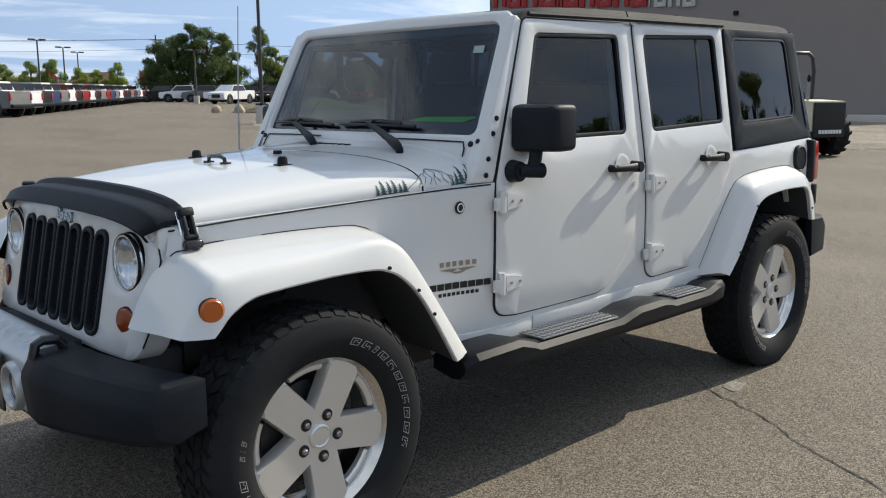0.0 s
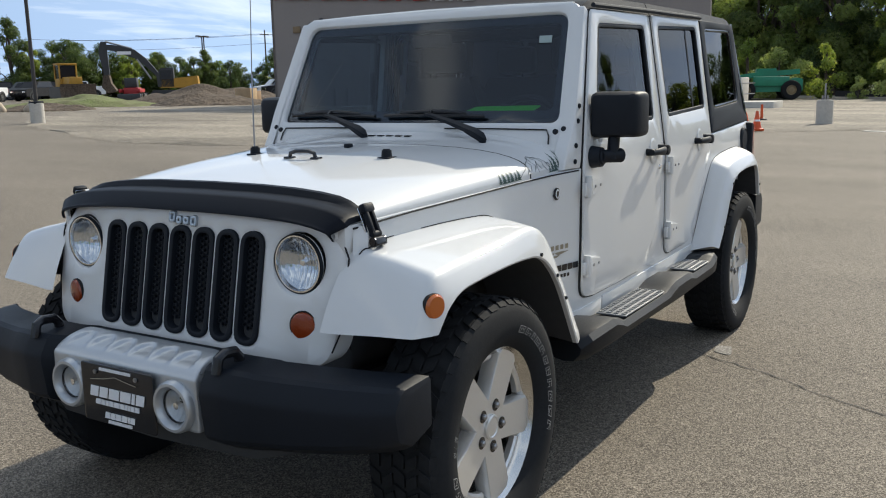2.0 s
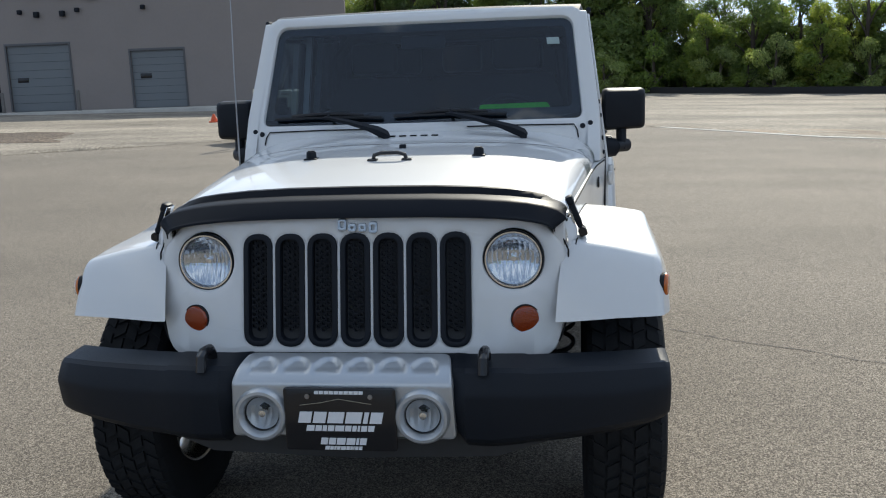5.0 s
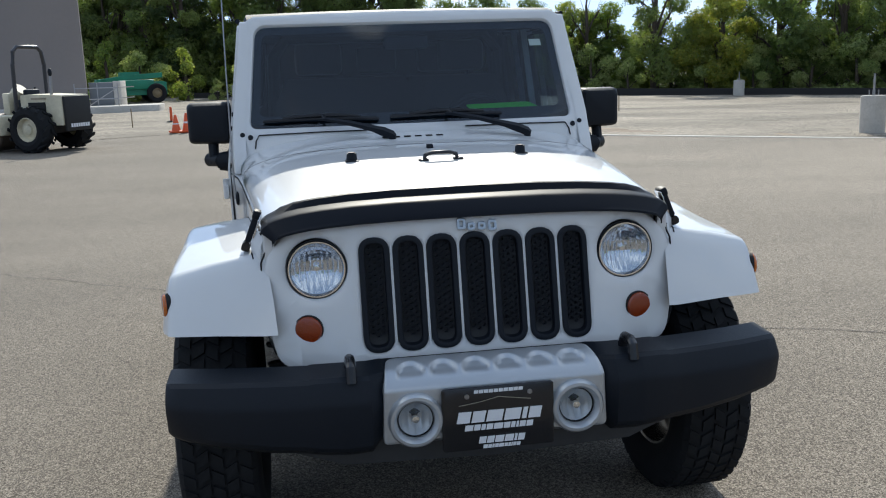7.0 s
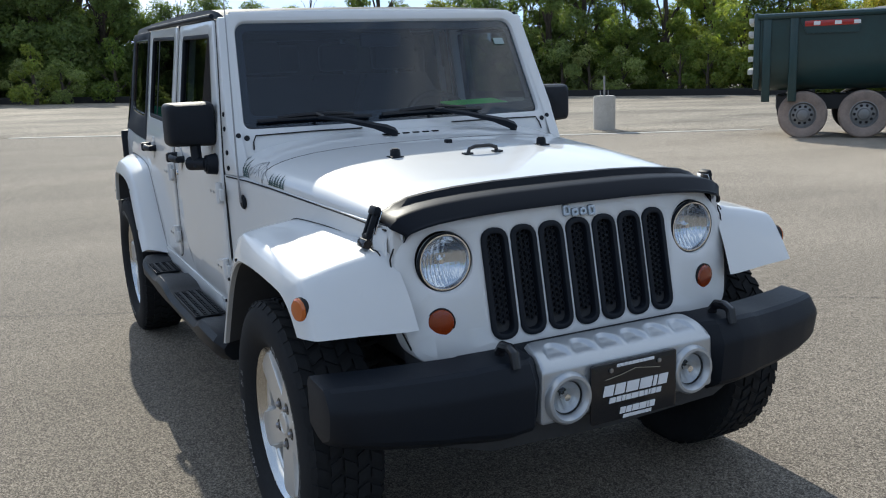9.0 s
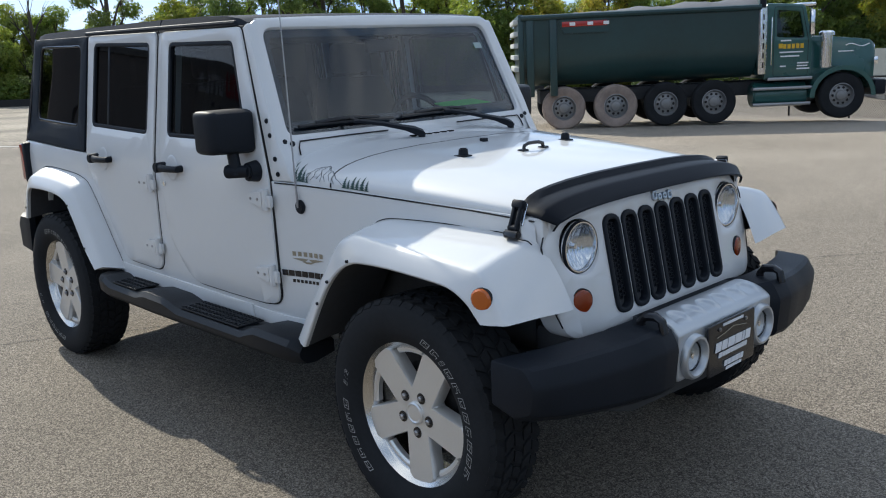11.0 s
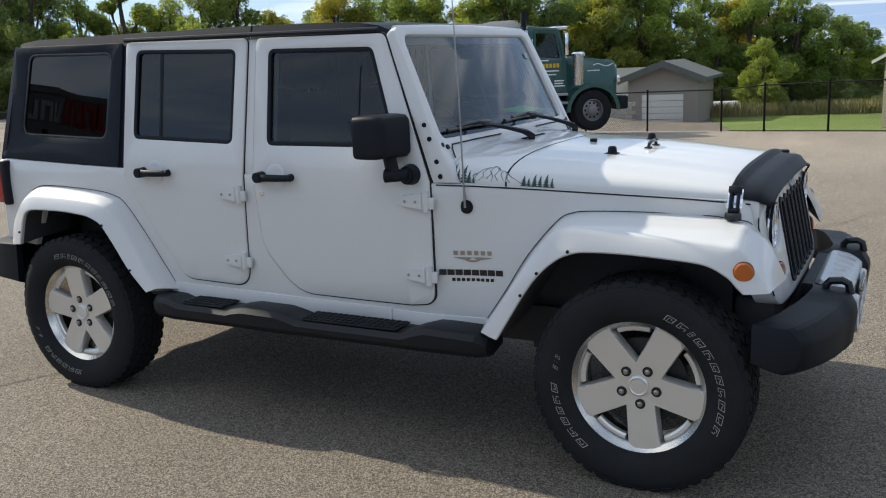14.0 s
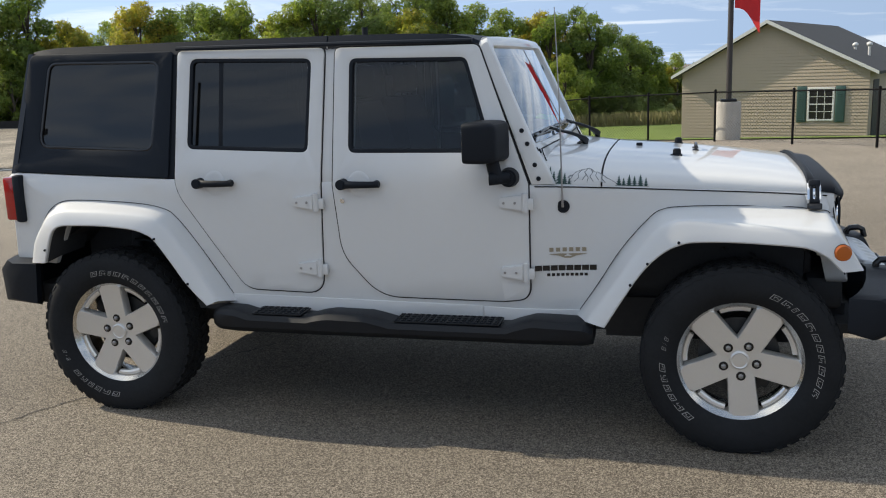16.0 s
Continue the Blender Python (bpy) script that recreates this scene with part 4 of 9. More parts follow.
# inner front box, wheel housings, floor
part("engine_bay", box(-0.27, 0.80, -0.54, 0.54, 0.62, 1.03), DARK, car)
part("air_dam", box(-0.43, -0.28, -0.56, 0.56, 0.55, 0.69, 0.02), DARK, car)
part("chassis", loft([[(x, y, z) for y, z in ((-0.5, 0.40), (0.5, 0.40), (0.5, 0.56), (-0.5, 0.56))] for x in (-0.45, 3.5)]), DARK, car)
part("cabin_floor", box(0.80, 3.52, -0.74, 0.74, 0.50, 0.60), DARK, car)
for s in (-1, 1):
    for x0, x1 in ((-0.31, 0.58), (2.40, 3.36)):
        n = 10
        prof = [(x0 + (x1 - x0) * k / n, 0.62 + 0.36 * math.sin(math.pi * (0.08 + 0.84 * k / n)) ** 0.6) for k in range(n + 1)]
        own = bmesh.new()
        a = [own.verts.new((x, s * 0.46, z)) for x, z in prof]
        b = [own.verts.new((x, s * (skin_y(x, z) - 0.035), z)) for x, z in prof]
        for k in range(n):
            own.faces.new((a[k], a[k + 1], b[k + 1], b[k]))
        a0 = [own.verts.new((x, s * 0.46, 0.36)) for x, z in prof]
        for k in range(n):
            own.faces.new((a[k], a[k + 1], a0[k + 1], a0[k]))
        part("wheel_housing", own, DARK, car)
for x in (0.0, 2.947):
    bm = cyl((x, -0.72, 0.36), (x, 0.72, 0.36), 0.045, seg=14)
    ball((x, 0.15 if x else -0.15, 0.36), 0.13, 0.13, 0.14, bm=bm)
    part("axle", bm, DARK, car)
    for s in (-1, 1):
        bm = cyl((x + 0.12, s * 0.55, 0.36), (x + 0.08, s * 0.50, 0.85), 0.03, seg=12)
        for k in range(5):
            tube([(x + 0.07 * math.cos(a / 4), s * 0.58 + 0.06 * math.sin(a / 4), 0.46 + k * 0.07 + a * 0.0028) for a in range(0, 26, 2)], 0.008, 6, bm=bm)
        part("spring", bm, DARK, car)

# flares: a flat shelf off the body, a soft crease and an outer face down to the lip
# each station: (x, z) of the joint with the body, of the crease and of the lip; a third number sets the joint's half width
FF = [((0.700, 0.515), (0.628, 0.545), (0.548, 0.530)), ((0.591, 0.675), (0.512, 0.715), (0.432, 0.719)), ((0.493, 0.830), (0.425, 0.840), (0.366, 0.805)),
      ((0.374, 0.968), (0.348, 0.938), (0.300, 0.862)), ((0.316, 1.003), (0.285, 0.978), (0.245, 0.888)), ((0.234, 1.013), (0.211, 0.990), (0.187, 0.900)),
      ((0.028, 1.014), (0.035, 0.973), (0.035, 0.902)), ((-0.194, 1.006), (-0.180, 0.960), (-0.177, 0.890)), ((-0.300, 0.996, 0.650), (-0.285, 0.950), (-0.255, 0.877)),
      ((-0.352, 0.982, 0.645), (-0.350, 0.938), (-0.315, 0.845)), ((-0.420, 0.880, 0.630), (-0.405, 0.872), (-0.345, 0.815)), ((-0.466, 0.780, 0.621), (-0.452, 0.795), (-0.368, 0.792))]
RF = [((2.312, 0.558), (2.372, 0.580), (2.418, 0.561)), ((2.400, 0.690), (2.452, 0.702), (2.515, 0.660)), ((2.504, 0.842), (2.540, 0.833), (2.592, 0.769)),
      ((2.612, 0.975), (2.628, 0.938), (2.670, 0.872)), ((2.686, 1.013), (2.686, 0.976), (2.715, 0.902)), ((2.793, 1.032), (2.790, 0.993), (2.790, 0.924)),
      ((2.950, 1.043), (2.950, 1.004), (2.950, 0.938)), ((3.111, 1.048), (3.100, 1.008), (3.100, 0.939)), ((3.230, 1.043), (3.200, 1.005), (3.180, 0.935)),
      ((3.305, 1.012), (3.262, 0.980), (3.225, 0.912)), ((3.360, 0.955), (3.312, 0.925), (3.250, 0.868)), ((3.400, 0.870), (3.362, 0.850), (3.270, 0.810)), ((3.435, 0.748), (3.392, 0.745), (3.290, 0.750))]


def flare(table, s, front):
    rings = []
    for j, k, n in table:
        yj = j[2] if len(j) > 2 else skin_y(j[0], min(j[1], 1.05)) - 0.002
        J, K, N = Vector((j[0], yj, j[1])), Vector((k[0], 0.888, k[1])), Vector((n[0], 0.917, n[1]))
        a, b = (J - K).normalized(), (N - K).normalized()
        up = Vector((0, 0.2, 1)) if j[1] > 0.9 else Vector((0.6 if front == (j[0] < 0.1) else -0.6, 0.2, 0.4))
        ring = [J + Vector((0, -0.035, 0)), J, J.lerp(K, 0.5) + up * 0.003, K + a * 0.022, K + a * 0.007 + b * 0.002, K + b * 0.009 + a * 0.001, K + b * 0.024,
                K.lerp(N, 0.55) + Vector((0, 0.003, 0)), N - b * 0.006, N + Vector((0, -0.006, 0)), N + Vector((0, -0.022, 0)) - b * 0.002]
        rings.append([Vector((p.x, s * p.y, p.z)) for p in ring])
    # a smooth run between the stations
    fine = []
    for i in range(len(rings) - 1):
        p0, p1, p2, p3 = rings[max(i - 1, 0)], rings[i], rings[i + 1], rings[min(i + 2, len(rings) - 1)]
        for k in range(4):
            t = k / 4
            fine.append([0.5 * ((2 * b) + (c - a) * t + (2 * a - 5 * b + 4 * c - d) * t * t + (3 * b - a - 3 * c + d) * t ** 3) for a, b, c, d in zip(p0, p1, p2, p3)])
    fine.append(rings[-1])
    bm = loft(fine, closed=False)
    rows = [[r[-1].copy(), Vector((r[-1].x, s * 0.80, r[-1].z + 0.012)), Vector((r[-1].x, s * 0.60, r[-1].z + 0.02))] for r in fine]
    liner = loft(rows, closed=False)
    for end in (fine[0], fine[-1]):
        own = bmesh.new()
        own.faces.new([own.verts.new(p) for p in end])
        merge(bm, own)
    bmesh.ops.remove_doubles(bm, verts=bm.verts, dist=1e-5)
    line = tube([r[1] + Vector((0, s * 0.0012, 0.001)) for r in (fine[:-8] if front else fine)], 0.0022, 5)
    return bm, liner, line


for s in (-1, 1):
    skin, liner, line = flare(FF, s, True)
    ff = part("front_flare", skin, WHITE, car, "white front wheel flare", 40)
    part("flare_joint", line, GAP, ff)
    part("flare_liner", liner, DARK, ff, "black inner lining")
    skin, liner, line = flare(RF, s, False)
    rf = part("rear_flare", skin, WHITE, car, "white rear wheel flare", 40)
    part("flare_joint", line, GAP, rf)
    part("flare_liner", liner, DARK, rf, "black inner lining")
    # the fender's front edge between grille and flare, and the dark joint beside the grille
    bm = loft([[(x0 + 0.018, s * y0, z), (x0 + 0.022, s * (y0 + 0.008), z), (x0 + 0.05, s * y1, z), (x0 + 0.10, s * (y1 - 0.004), z)] for z, x0, y0, y1 in
               ((1.058, -0.352, 0.606, 0.640), (1.02, -0.364, 0.622, 0.652), (0.95, -0.380, 0.629, 0.652), (0.88, -0.394, 0.630, 0.645), (0.80, -0.410, 0.628, 0.636))], closed=False)
    part("fender_edge", bm, WHITE, car)
    part("grille_joint", tube([gr(s * u, v, -0.004) for u, v in ((0.575, 1.046), (0.606, 1.012), (0.6245, 0.972), (0.6245, 0.90), (0.6215, 0.81), (0.616, 0.766), (0.596, 0.712))], 0.0028, 6), GAP, car)
    mk = part("side_marker", lathe([(0.0345, -0.012), (0.034, 0.006), (0.028, 0.012), (0, 0.015)], 28), AMBER, ff, "round amber side marker", at=pose(-0.368, s * 0.8985, 0.866, 0, 0, 14 if s > 0 else 166))
    part("marker_ring", lathe([(0.0355, -0.01), (0.0352, 0.003), (0.0335, 0.003)], 28), GAP, mk)
    for (j, k, n), own in ((FF[1], ff), (FF[2], ff), (FF[4], ff), (RF[1], rf), (RF[3], rf), (RF[11], rf)):
        c = Vector((n[0], n[1])).lerp(Vector((k[0], k[1])), 0.14)
        part("flare_pin", cyl((c.x, s * 0.913, c.y), (c.x, s * 0.9195, c.y), 0.006, seg=10), BLACKP, own)

# front bumper
BST = [(0.0, -0.650, 0.505, 0.690), (0.300, -0.650, 0.505, 0.690), (0.306, -0.655, 0.500, 0.693), (0.345, -0.694, 0.468, 0.702), (0.415, -0.700, 0.468, 0.705), (0.425, -0.699, 0.469, 0.705),
       (0.50, -0.690, 0.474, 0.703), (0.51, -0.686, 0.476, 0.699), (0.62, -0.668, 0.482, 0.698), (0.76, -0.632, 0.494, 0.694), (0.85, -0.596, 0.506, 0.690), (0.885, -0.576, 0.513, 0.686), (0.898, -0.560, 0.520, 0.680), (0.903, -0.535, 0.532, 0.668)]


def bumper_ring(y, x, lo, hi):
    back = min(x + 0.16, -0.40)
    k = min(1.0, (hi - lo) / 0.20)
    return [(back, y, lo + 0.03 * k), (x + 0.075, y, lo), (x + 0.022, y, lo + 0.03 * k), (x + 0.012, y, lo + 0.045 * k), (x, y, hi - 0.075 * k), (x + 0.004, y, hi - 0.055 * k), (x + 0.030, y, hi - 0.010), (x + 0.046, y, hi - 0.001), (back, y, hi + 0.004)]


rings = [bumper_ring(-y, x, lo, hi) for y, x, lo, hi in reversed(BST)] + [bumper_ring(y, x, lo, hi) for y, x, lo, hi in BST[1:]]
bumper = part("front_bumper", loft(rings), BLACKP, car, "matt black front bumper with silver centre", 24)
part("valance", loft([[(x0, y, z0), (x0 + 0.05, y, z1), (-0.40, y, z1), (-0.40, y, z0)] for y, x0, z0, z1 in ((-0.62, -0.56, 0.50, 0.46), (-0.42, -0.62, 0.52, 0.415), (0, -0.63, 0.52, 0.405), (0.42, -0.62, 0.52, 0.415), (0.62, -0.56, 0.50, 0.46))]), DARK, bumper)


def bz(u, v, w):
    """The bezel's face, rolling over above into a shelf with shallow scallops."""
    t = max(v - 0.64, 0)
    du = (u / 0.092) % 1.0 - 0.5
    dent = 0.0
    if abs(u) < 0.275 and t > 0.035:
        q = math.sqrt((du / 0.45) ** 2 + ((t - 0.035) / 0.075) ** 2)
        dent = 0.0065 * min(1, max(0, (1.0 - q) / 0.16)) * min(1, (t - 0.035) / 0.03)
    return Vector((-0.668 + max(t - 0.015, 0) * 0.95 + dent - w * (1 if t < 0.03 else 0.5), u, min(v, 0.64) + 0.075 * (1 - math.exp(-t / 0.05)) - dent + (0 if t < 0.03 else 0.5 * w)))


FOG_Y, FOG_Z = 0.227, 0.572
bezel = part("bumper_bezel", panel(rounded([(-0.318, 0.503), (0.318, 0.503), (0.312, 0.65), (0.290, 0.782), (-0.290, 0.782), (-0.312, 0.65)], [0.018, 0.018, 0, 0.03, 0.03, 0]), bz, 0.004, 0.03, 0.008, [circle(s * FOG_Y, FOG_Z, 0.062) for s in (-1, 1)], 0.0080), SILVER, bumper, "satin silver centre bezel")
for s in (-1, 1):
    fg = part("fog_lamp", lathe([(0.077, 0.006), (0.076, -0.010), (0.070, -0.019), (0.062, -0.020), (0.054, -0.012), (0.0505, 0.002), (0.0495, 0.02)], 44, "x"), SILVER, bumper, "round fog lamp in a silver ring", at=pose(-0.674, s * FOG_Y, FOG_Z))
    part("reflector", fluted_bowl(0.047, 0.030, 5), SILVER, fg, "", 0)
    part("lamp_ring", lathe([(0.0500, 0.004), (0.0495, 0.0), (0.0470, 0.004), (0.0465, 0.012)], 36, "x"), BLACKG, fg)
    part("bulb", lathe([(0.0, -0.002), (0.010, 0.0), (0.012, 0.008), (0.008, 0.026)], 16, "x"), CHROME, fg)
    part("lens", lathe([(0.049, 0.002), (0.03, -0.006), (0, -0.009)], 32, "x"), LENS, fg)
    bm = tube([(-0.585, s * 0.395, 0.685), (-0.585, s * 0.395, 0.718), (-0.600, s * 0.395, 0.736), (-0.64, s * 0.395, 0.740), (-0.662, s * 0.395, 0.730), (-0.672, s * 0.395, 0.690)], 0.015, 10)
    part("tow_hook", bm, BLACKG, bumper, "black steel tow hook")
# dealer plate, its print as bars and blocks
plate = part("front_plate", panel(rounded([(-0.157, 0.474), (0.157, 0.474), (0.157, 0.655), (-0.157, 0.655)], 0.01), lambda u, v, w: Vector((-0.690 - w, u, v)), 0.0, 0.006, 0.003), BLACKG, bumper, "black dealer plate with white print")


def blocks(spec, slant=0.0):
    """Letter-like white blocks in a row on the plate: (left, width, low, high) with thin gaps."""
    bm = bmesh.new()
    for y, w, lo, hi, thick in spec:
        merge(bm, panel([(y, lo), (y - w, lo), (y - w - slant, hi), (y - slant, hi)], lambda u, v, ww: Vector((-0.694 - ww, u, v)), 0, 0.002, 0))
    return bm


def print_row(left, right, lo, hi, widths, slant, name_label):
    """Slanted blocks filling a row, with thin gaps."""
    k = (left - right) / (sum(widths) + 0.16 * (len(widths) - 1))
    y, spec = left, []
    for i, w in enumerate(widths):
        w *= k
        spec.append((y, w, lo, hi, 0))
        y -= w + 0.16 * k
    part("plate_print", blocks(spec, slant), WHITEP, plate, name_label, smooth=0)


WORD, LOWER = (1.0, 1.0, 1.25, 1.25, 0.36, 0.95), (1.15, 0.9, 0.6, 0.9, 1.3, 0.9, 0.6, 0.35, 0.85, 0.9)
print_row(0.118, -0.116, 0.556, 0.588, WORD, 0.007, "row of bold white slanted blocks")
print_row(0.096, -0.094, 0.533, 0.549, LOWER, 0.003, "row of small white blocks")
print_row(0.058, -0.070, 0.494, 0.513, WORD, 0.004, "row of white slanted blocks")
print_row(0.046, -0.058, 0.479, 0.489, LOWER, 0.002, "row of tiny white blocks")
print_row(0.068, -0.068, 0.639, 0.648, (1,) * 10, 0.001, "row of tiny white blocks")
part("plate_line", tube([(-0.6945, 0.11, 0.607), (-0.6945, 0.05, 0.615), (-0.6945, 0.0, 0.626), (-0.6945, -0.03, 0.621), (-0.6945, -0.09, 0.612)], 0.0012, 5), TAN, plate)
for s in (-1, 1):
    part("plate_screw", cyl((-0.690, s * 0.088, 0.632), (-0.697, s * 0.088, 0.632), 0.007, seg=12, bev=0.002), STEEL, plate)

# wheels


def make_tyre():
    return lathe([(0.252, -0.092), (0.266, -0.105), (0.290, -0.1195), (0.325, -0.125), (0.362, -0.121), (0.385, -0.112), (0.397, -0.098),
                  (0.3985, -0.05), (0.3985, 0.05), (0.397, 0.098), (0.385, 0.112), (0.362, 0.121), (0.325, 0.125), (0.290, 0.1195), (0.266, 0.105), (0.252, 0.092)], 72)


def make_tread():
    bm = bmesh.new()
    n = 46
    for k in range(n):
        a = 2 * math.pi * k / n
        for j, (y0, y1, da, l, r1) in enumerate(((-0.100, -0.066, 0.0, 0.62, 0.4045), (-0.058, -0.024, 0.4, 0.66, 0.4065), (-0.017, 0.017, 0.15, 0.7, 0.407), (0.024, 0.058, 0.6, 0.66, 0.4065), (0.066, 0.100, 0.3, 0.62, 0.4045))):
            a0 = a + da * 2 * math.pi / n
            a1 = a0 + l * 2 * math.pi / n
            sk = 0.05 * (1 if j % 2 else -1)
            v = []
            for rr in (0.395, r1):
                for aa, yy in ((a0, y0), (a1, y0), (a1 + sk, y1), (a0 + sk, y1)):
                    v.append(bm.verts.new((rr * math.cos(aa), yy, rr * math.sin(aa))))
            for f in ((4, 5, 6, 7), (0, 1, 5, 4), (1, 2, 6, 5), (2, 3, 7, 6), (3, 0, 4, 7)):
                bm.faces.new([v[i] for i in f])
        for sg in (-1, 1):
            v = []
            for off in (0.0, 0.0025):
                for aa, rr, yy in ((a, 0.3975, 0.097), (a + 0.095, 0.3975, 0.097), (a + 0.095, 0.383, 0.1120), (a, 0.386, 0.1100)):
                    v.append(bm.verts.new(((rr + off) * math.cos(aa), sg * (yy + off), (rr + off) * math.sin(aa))))
            for f in ((4, 5, 6, 7), (0, 1, 5, 4), (1, 2, 6, 5), (2, 3, 7, 6), (3, 0, 4, 7)):
                bm.faces.new([v[i] for i in f])
    return bm


def tyre_print():
    """Outlined letter-like marks round the sidewall, as plain frames."""
    bm = bmesh.new()
    LEAN = 70
    runs = [(80, [9.2, 9, 5.5, 9.2, 9.4, 8.6, 8.6, 8.2, 9.4, 9.4, 8.4], 0.023), (-84, [10, 9.6, 8.4, 8, 8.4, 9], 0.023), (-22, [5, 3, 5], 0.018)]
    for start, widths, h in runs:
        a = start
        for i, w in enumerate(widths):
            r0 = 0.300
            r1 = r0 + h
            gap = 2.6
            for (u0, u1, q0, q1) in ((0, 0.07, 0, 1), (0.93, 1, 0, 0.45 if i % 3 == 1 else 1), (0.07, 0.93 if i % 3 != 1 else 0.5, 0, 0.08), (0.07, 0.93, 0.92, 1), (0.3, 0.37, 0.28, 0.72), (0.37, 0.7, 0.28 if i % 2 else 0.62, 0.36 if i % 2 else 0.70), (0.63, 0.93, 0.42, 0.49)):
                aw = w - gap
                n = 2
                for k in range(n):
                    b0 = a + aw * (u0 + (u1 - u0) * k / n)
                    b1 = a + aw * (u0 + (u1 - u0) * (k + 1) / n)
                    ra, rb = r0 + (r1 - r0) * q0, r0 + (r1 - r0) * q1
                    ya = lambda r: 0.1222 + 0.0055 * (1 - ((r - 0.322) / 0.035) ** 2) - 0.0015
                    bm.faces.new([bm.verts.new((r * math.cos(radians(b + (r - r0) * LEAN)), ya(r), r * math.sin(radians(b + (r - r0) * LEAN)))) for r, b in ((ra, b0), (ra, b1), (rb, b1), (rb, b0))])
            a += w
    return bm


def make_rim():
    bm = lathe([(0.236, -0.095), (0.222, -0.09), (0.205, -0.06), (0.200, 0.02), (0.205, 0.060), (0.214, 0.072), (0.226, 0.084), (0.236, 0.098), (0.243, 0.100), (0.244, 0.092), (0.238, 0.086)], 72)
    return bm


def make_spokes():
    bm = bmesh.new()
    for k in range(5):
        a = radians(90 + 72 * k)
        m = Matrix.Rotation(-a, 4, "Y")
        o = [(0.03, -0.050), (0.085, -0.0515), (0.150, -0.0535), (0.206, -0.0555), (0.222, -0.040), (0.2255, 0.0), (0.222, 0.040), (0.206, 0.0555), (0.150, 0.0535), (0.085, 0.0515), (0.03, 0.050)]
        rows = []
        for ins, yy in ((0.0, 0.015), (0.0, 0.058), (0.006, 0.0655)):
            rows.append([Vector((u - (ins if u > 0.2 else 0), yy + 0.012 * (u / 0.22) - 0.010 * max(0, 0.09 - u) / 0.05 * 0, v * (1 - ins * 10))) for u, v in o])
        own = loft([[m @ p for p in r] for r in rows])
        merge(bm, own)
    own = lathe([(0.0, 0.010), (0.088, 0.012), (0.092, 0.050), (0.085, 0.062), (0.048, 0.0625), (0.038, 0.0665), (0.0365, 0.0655), (0.0355, 0.074), (0.030, 0.077), (0.026, 0.0745), (0.0, 0.0755)], 40)
    merge(bm, own)
    # stepped band behind the spoke ends, notched beside each spoke
    for k in range(5):
        own = loft([[(r * math.cos(b), y, r * math.sin(b)) for r, y in ((0.190, 0.035), (0.190, 0.054), (0.197, 0.060), (0.216, 0.062), (0.216, 0.035))] for b in [radians(54 + 72 * k + d) for d in (-16, -8, 0, 8, 16)]])
        merge(bm, own)
    return bm


def make_brake():
    bm = lathe([(0.0, -0.005), (0.165, -0.005), (0.165, -0.03), (0.0, -0.03)], 40)
    box(-0.17, -0.09, -0.05, 0.0, -0.07, 0.07, 0.01, bm=bm)
    return bm


tyre_me = finish(make_tyre(), "tyre", TYRE, 30)
tread_me = finish(make_tread(), "tread", TYRE, 0)
print_me = finish(tyre_print(), "sidewall_print", mat("faded_white_print", (0.33, 0.33, 0.325), 0.7, vary=0.3, fine=120), 0)
rim_me = finish(make_rim(), "rim", RIMB, 35)
spoke_me = finish(make_spokes(), "spokes", RIM, 30)
brake_me = finish(make_brake(), "brake_disc", mat("cast_iron", (0.05, 0.05, 0.05), 0.5, metal=0.6, vary=0.3), 30)
nut_me = finish(lathe([(0.0, 0.030), (0.006, 0.0295), (0.0105, 0.026), (0.0115, 0.0), ], 6), "lug_nut", STEEL, 20)
seat_me = finish(lathe([(0.0, 0.004), (0.0175, 0.0045), (0.0195, 0.004), (0.0195, 0.0)], 20), "nut_seat", BLACKG, 30)
for x, s, turn in ((0.0, -1, -26), (0.0, 1, -30), (2.947, -1, -18), (2.947, 1, 7)):
    e = new("wheel")
    e.parent = car
    e.matrix_basis = pose(x, s * 0.793, 0.398, 0, 0, 0 if s > 0 else 180) @ pose(0, 0, 0, 0, turn, 0)
    tagged(e, "five-spoke alloy wheel with an all-terrain tyre")
    for nm, me in (("tyre", tyre_me), ("tread", tread_me), ("sidewall_print", print_me), ("rim", rim_me), ("spokes", spoke_me), ("brake_disc", brake_me)):
        o = new(nm, me)
        o.parent = e
        if nm in ("rim", "spokes"):
            o.scale = (1.10, 1.0, 1.10)
        if nm in ("tread", "sidewall_print"):
            o["kind"] = "stuff"
    for k in range(5):
        a = radians(90 + 72 * k)
        for nm, me, yy in (("lug_nut", nut_me, 0.052), ("nut_seat", seat_me, 0.0665)):
            o = new(nm, me)
            o.parent = e
            o.matrix_basis = Matrix.Translation((0.0690 * math.cos(a), yy, 0.0690 * math.sin(a)))

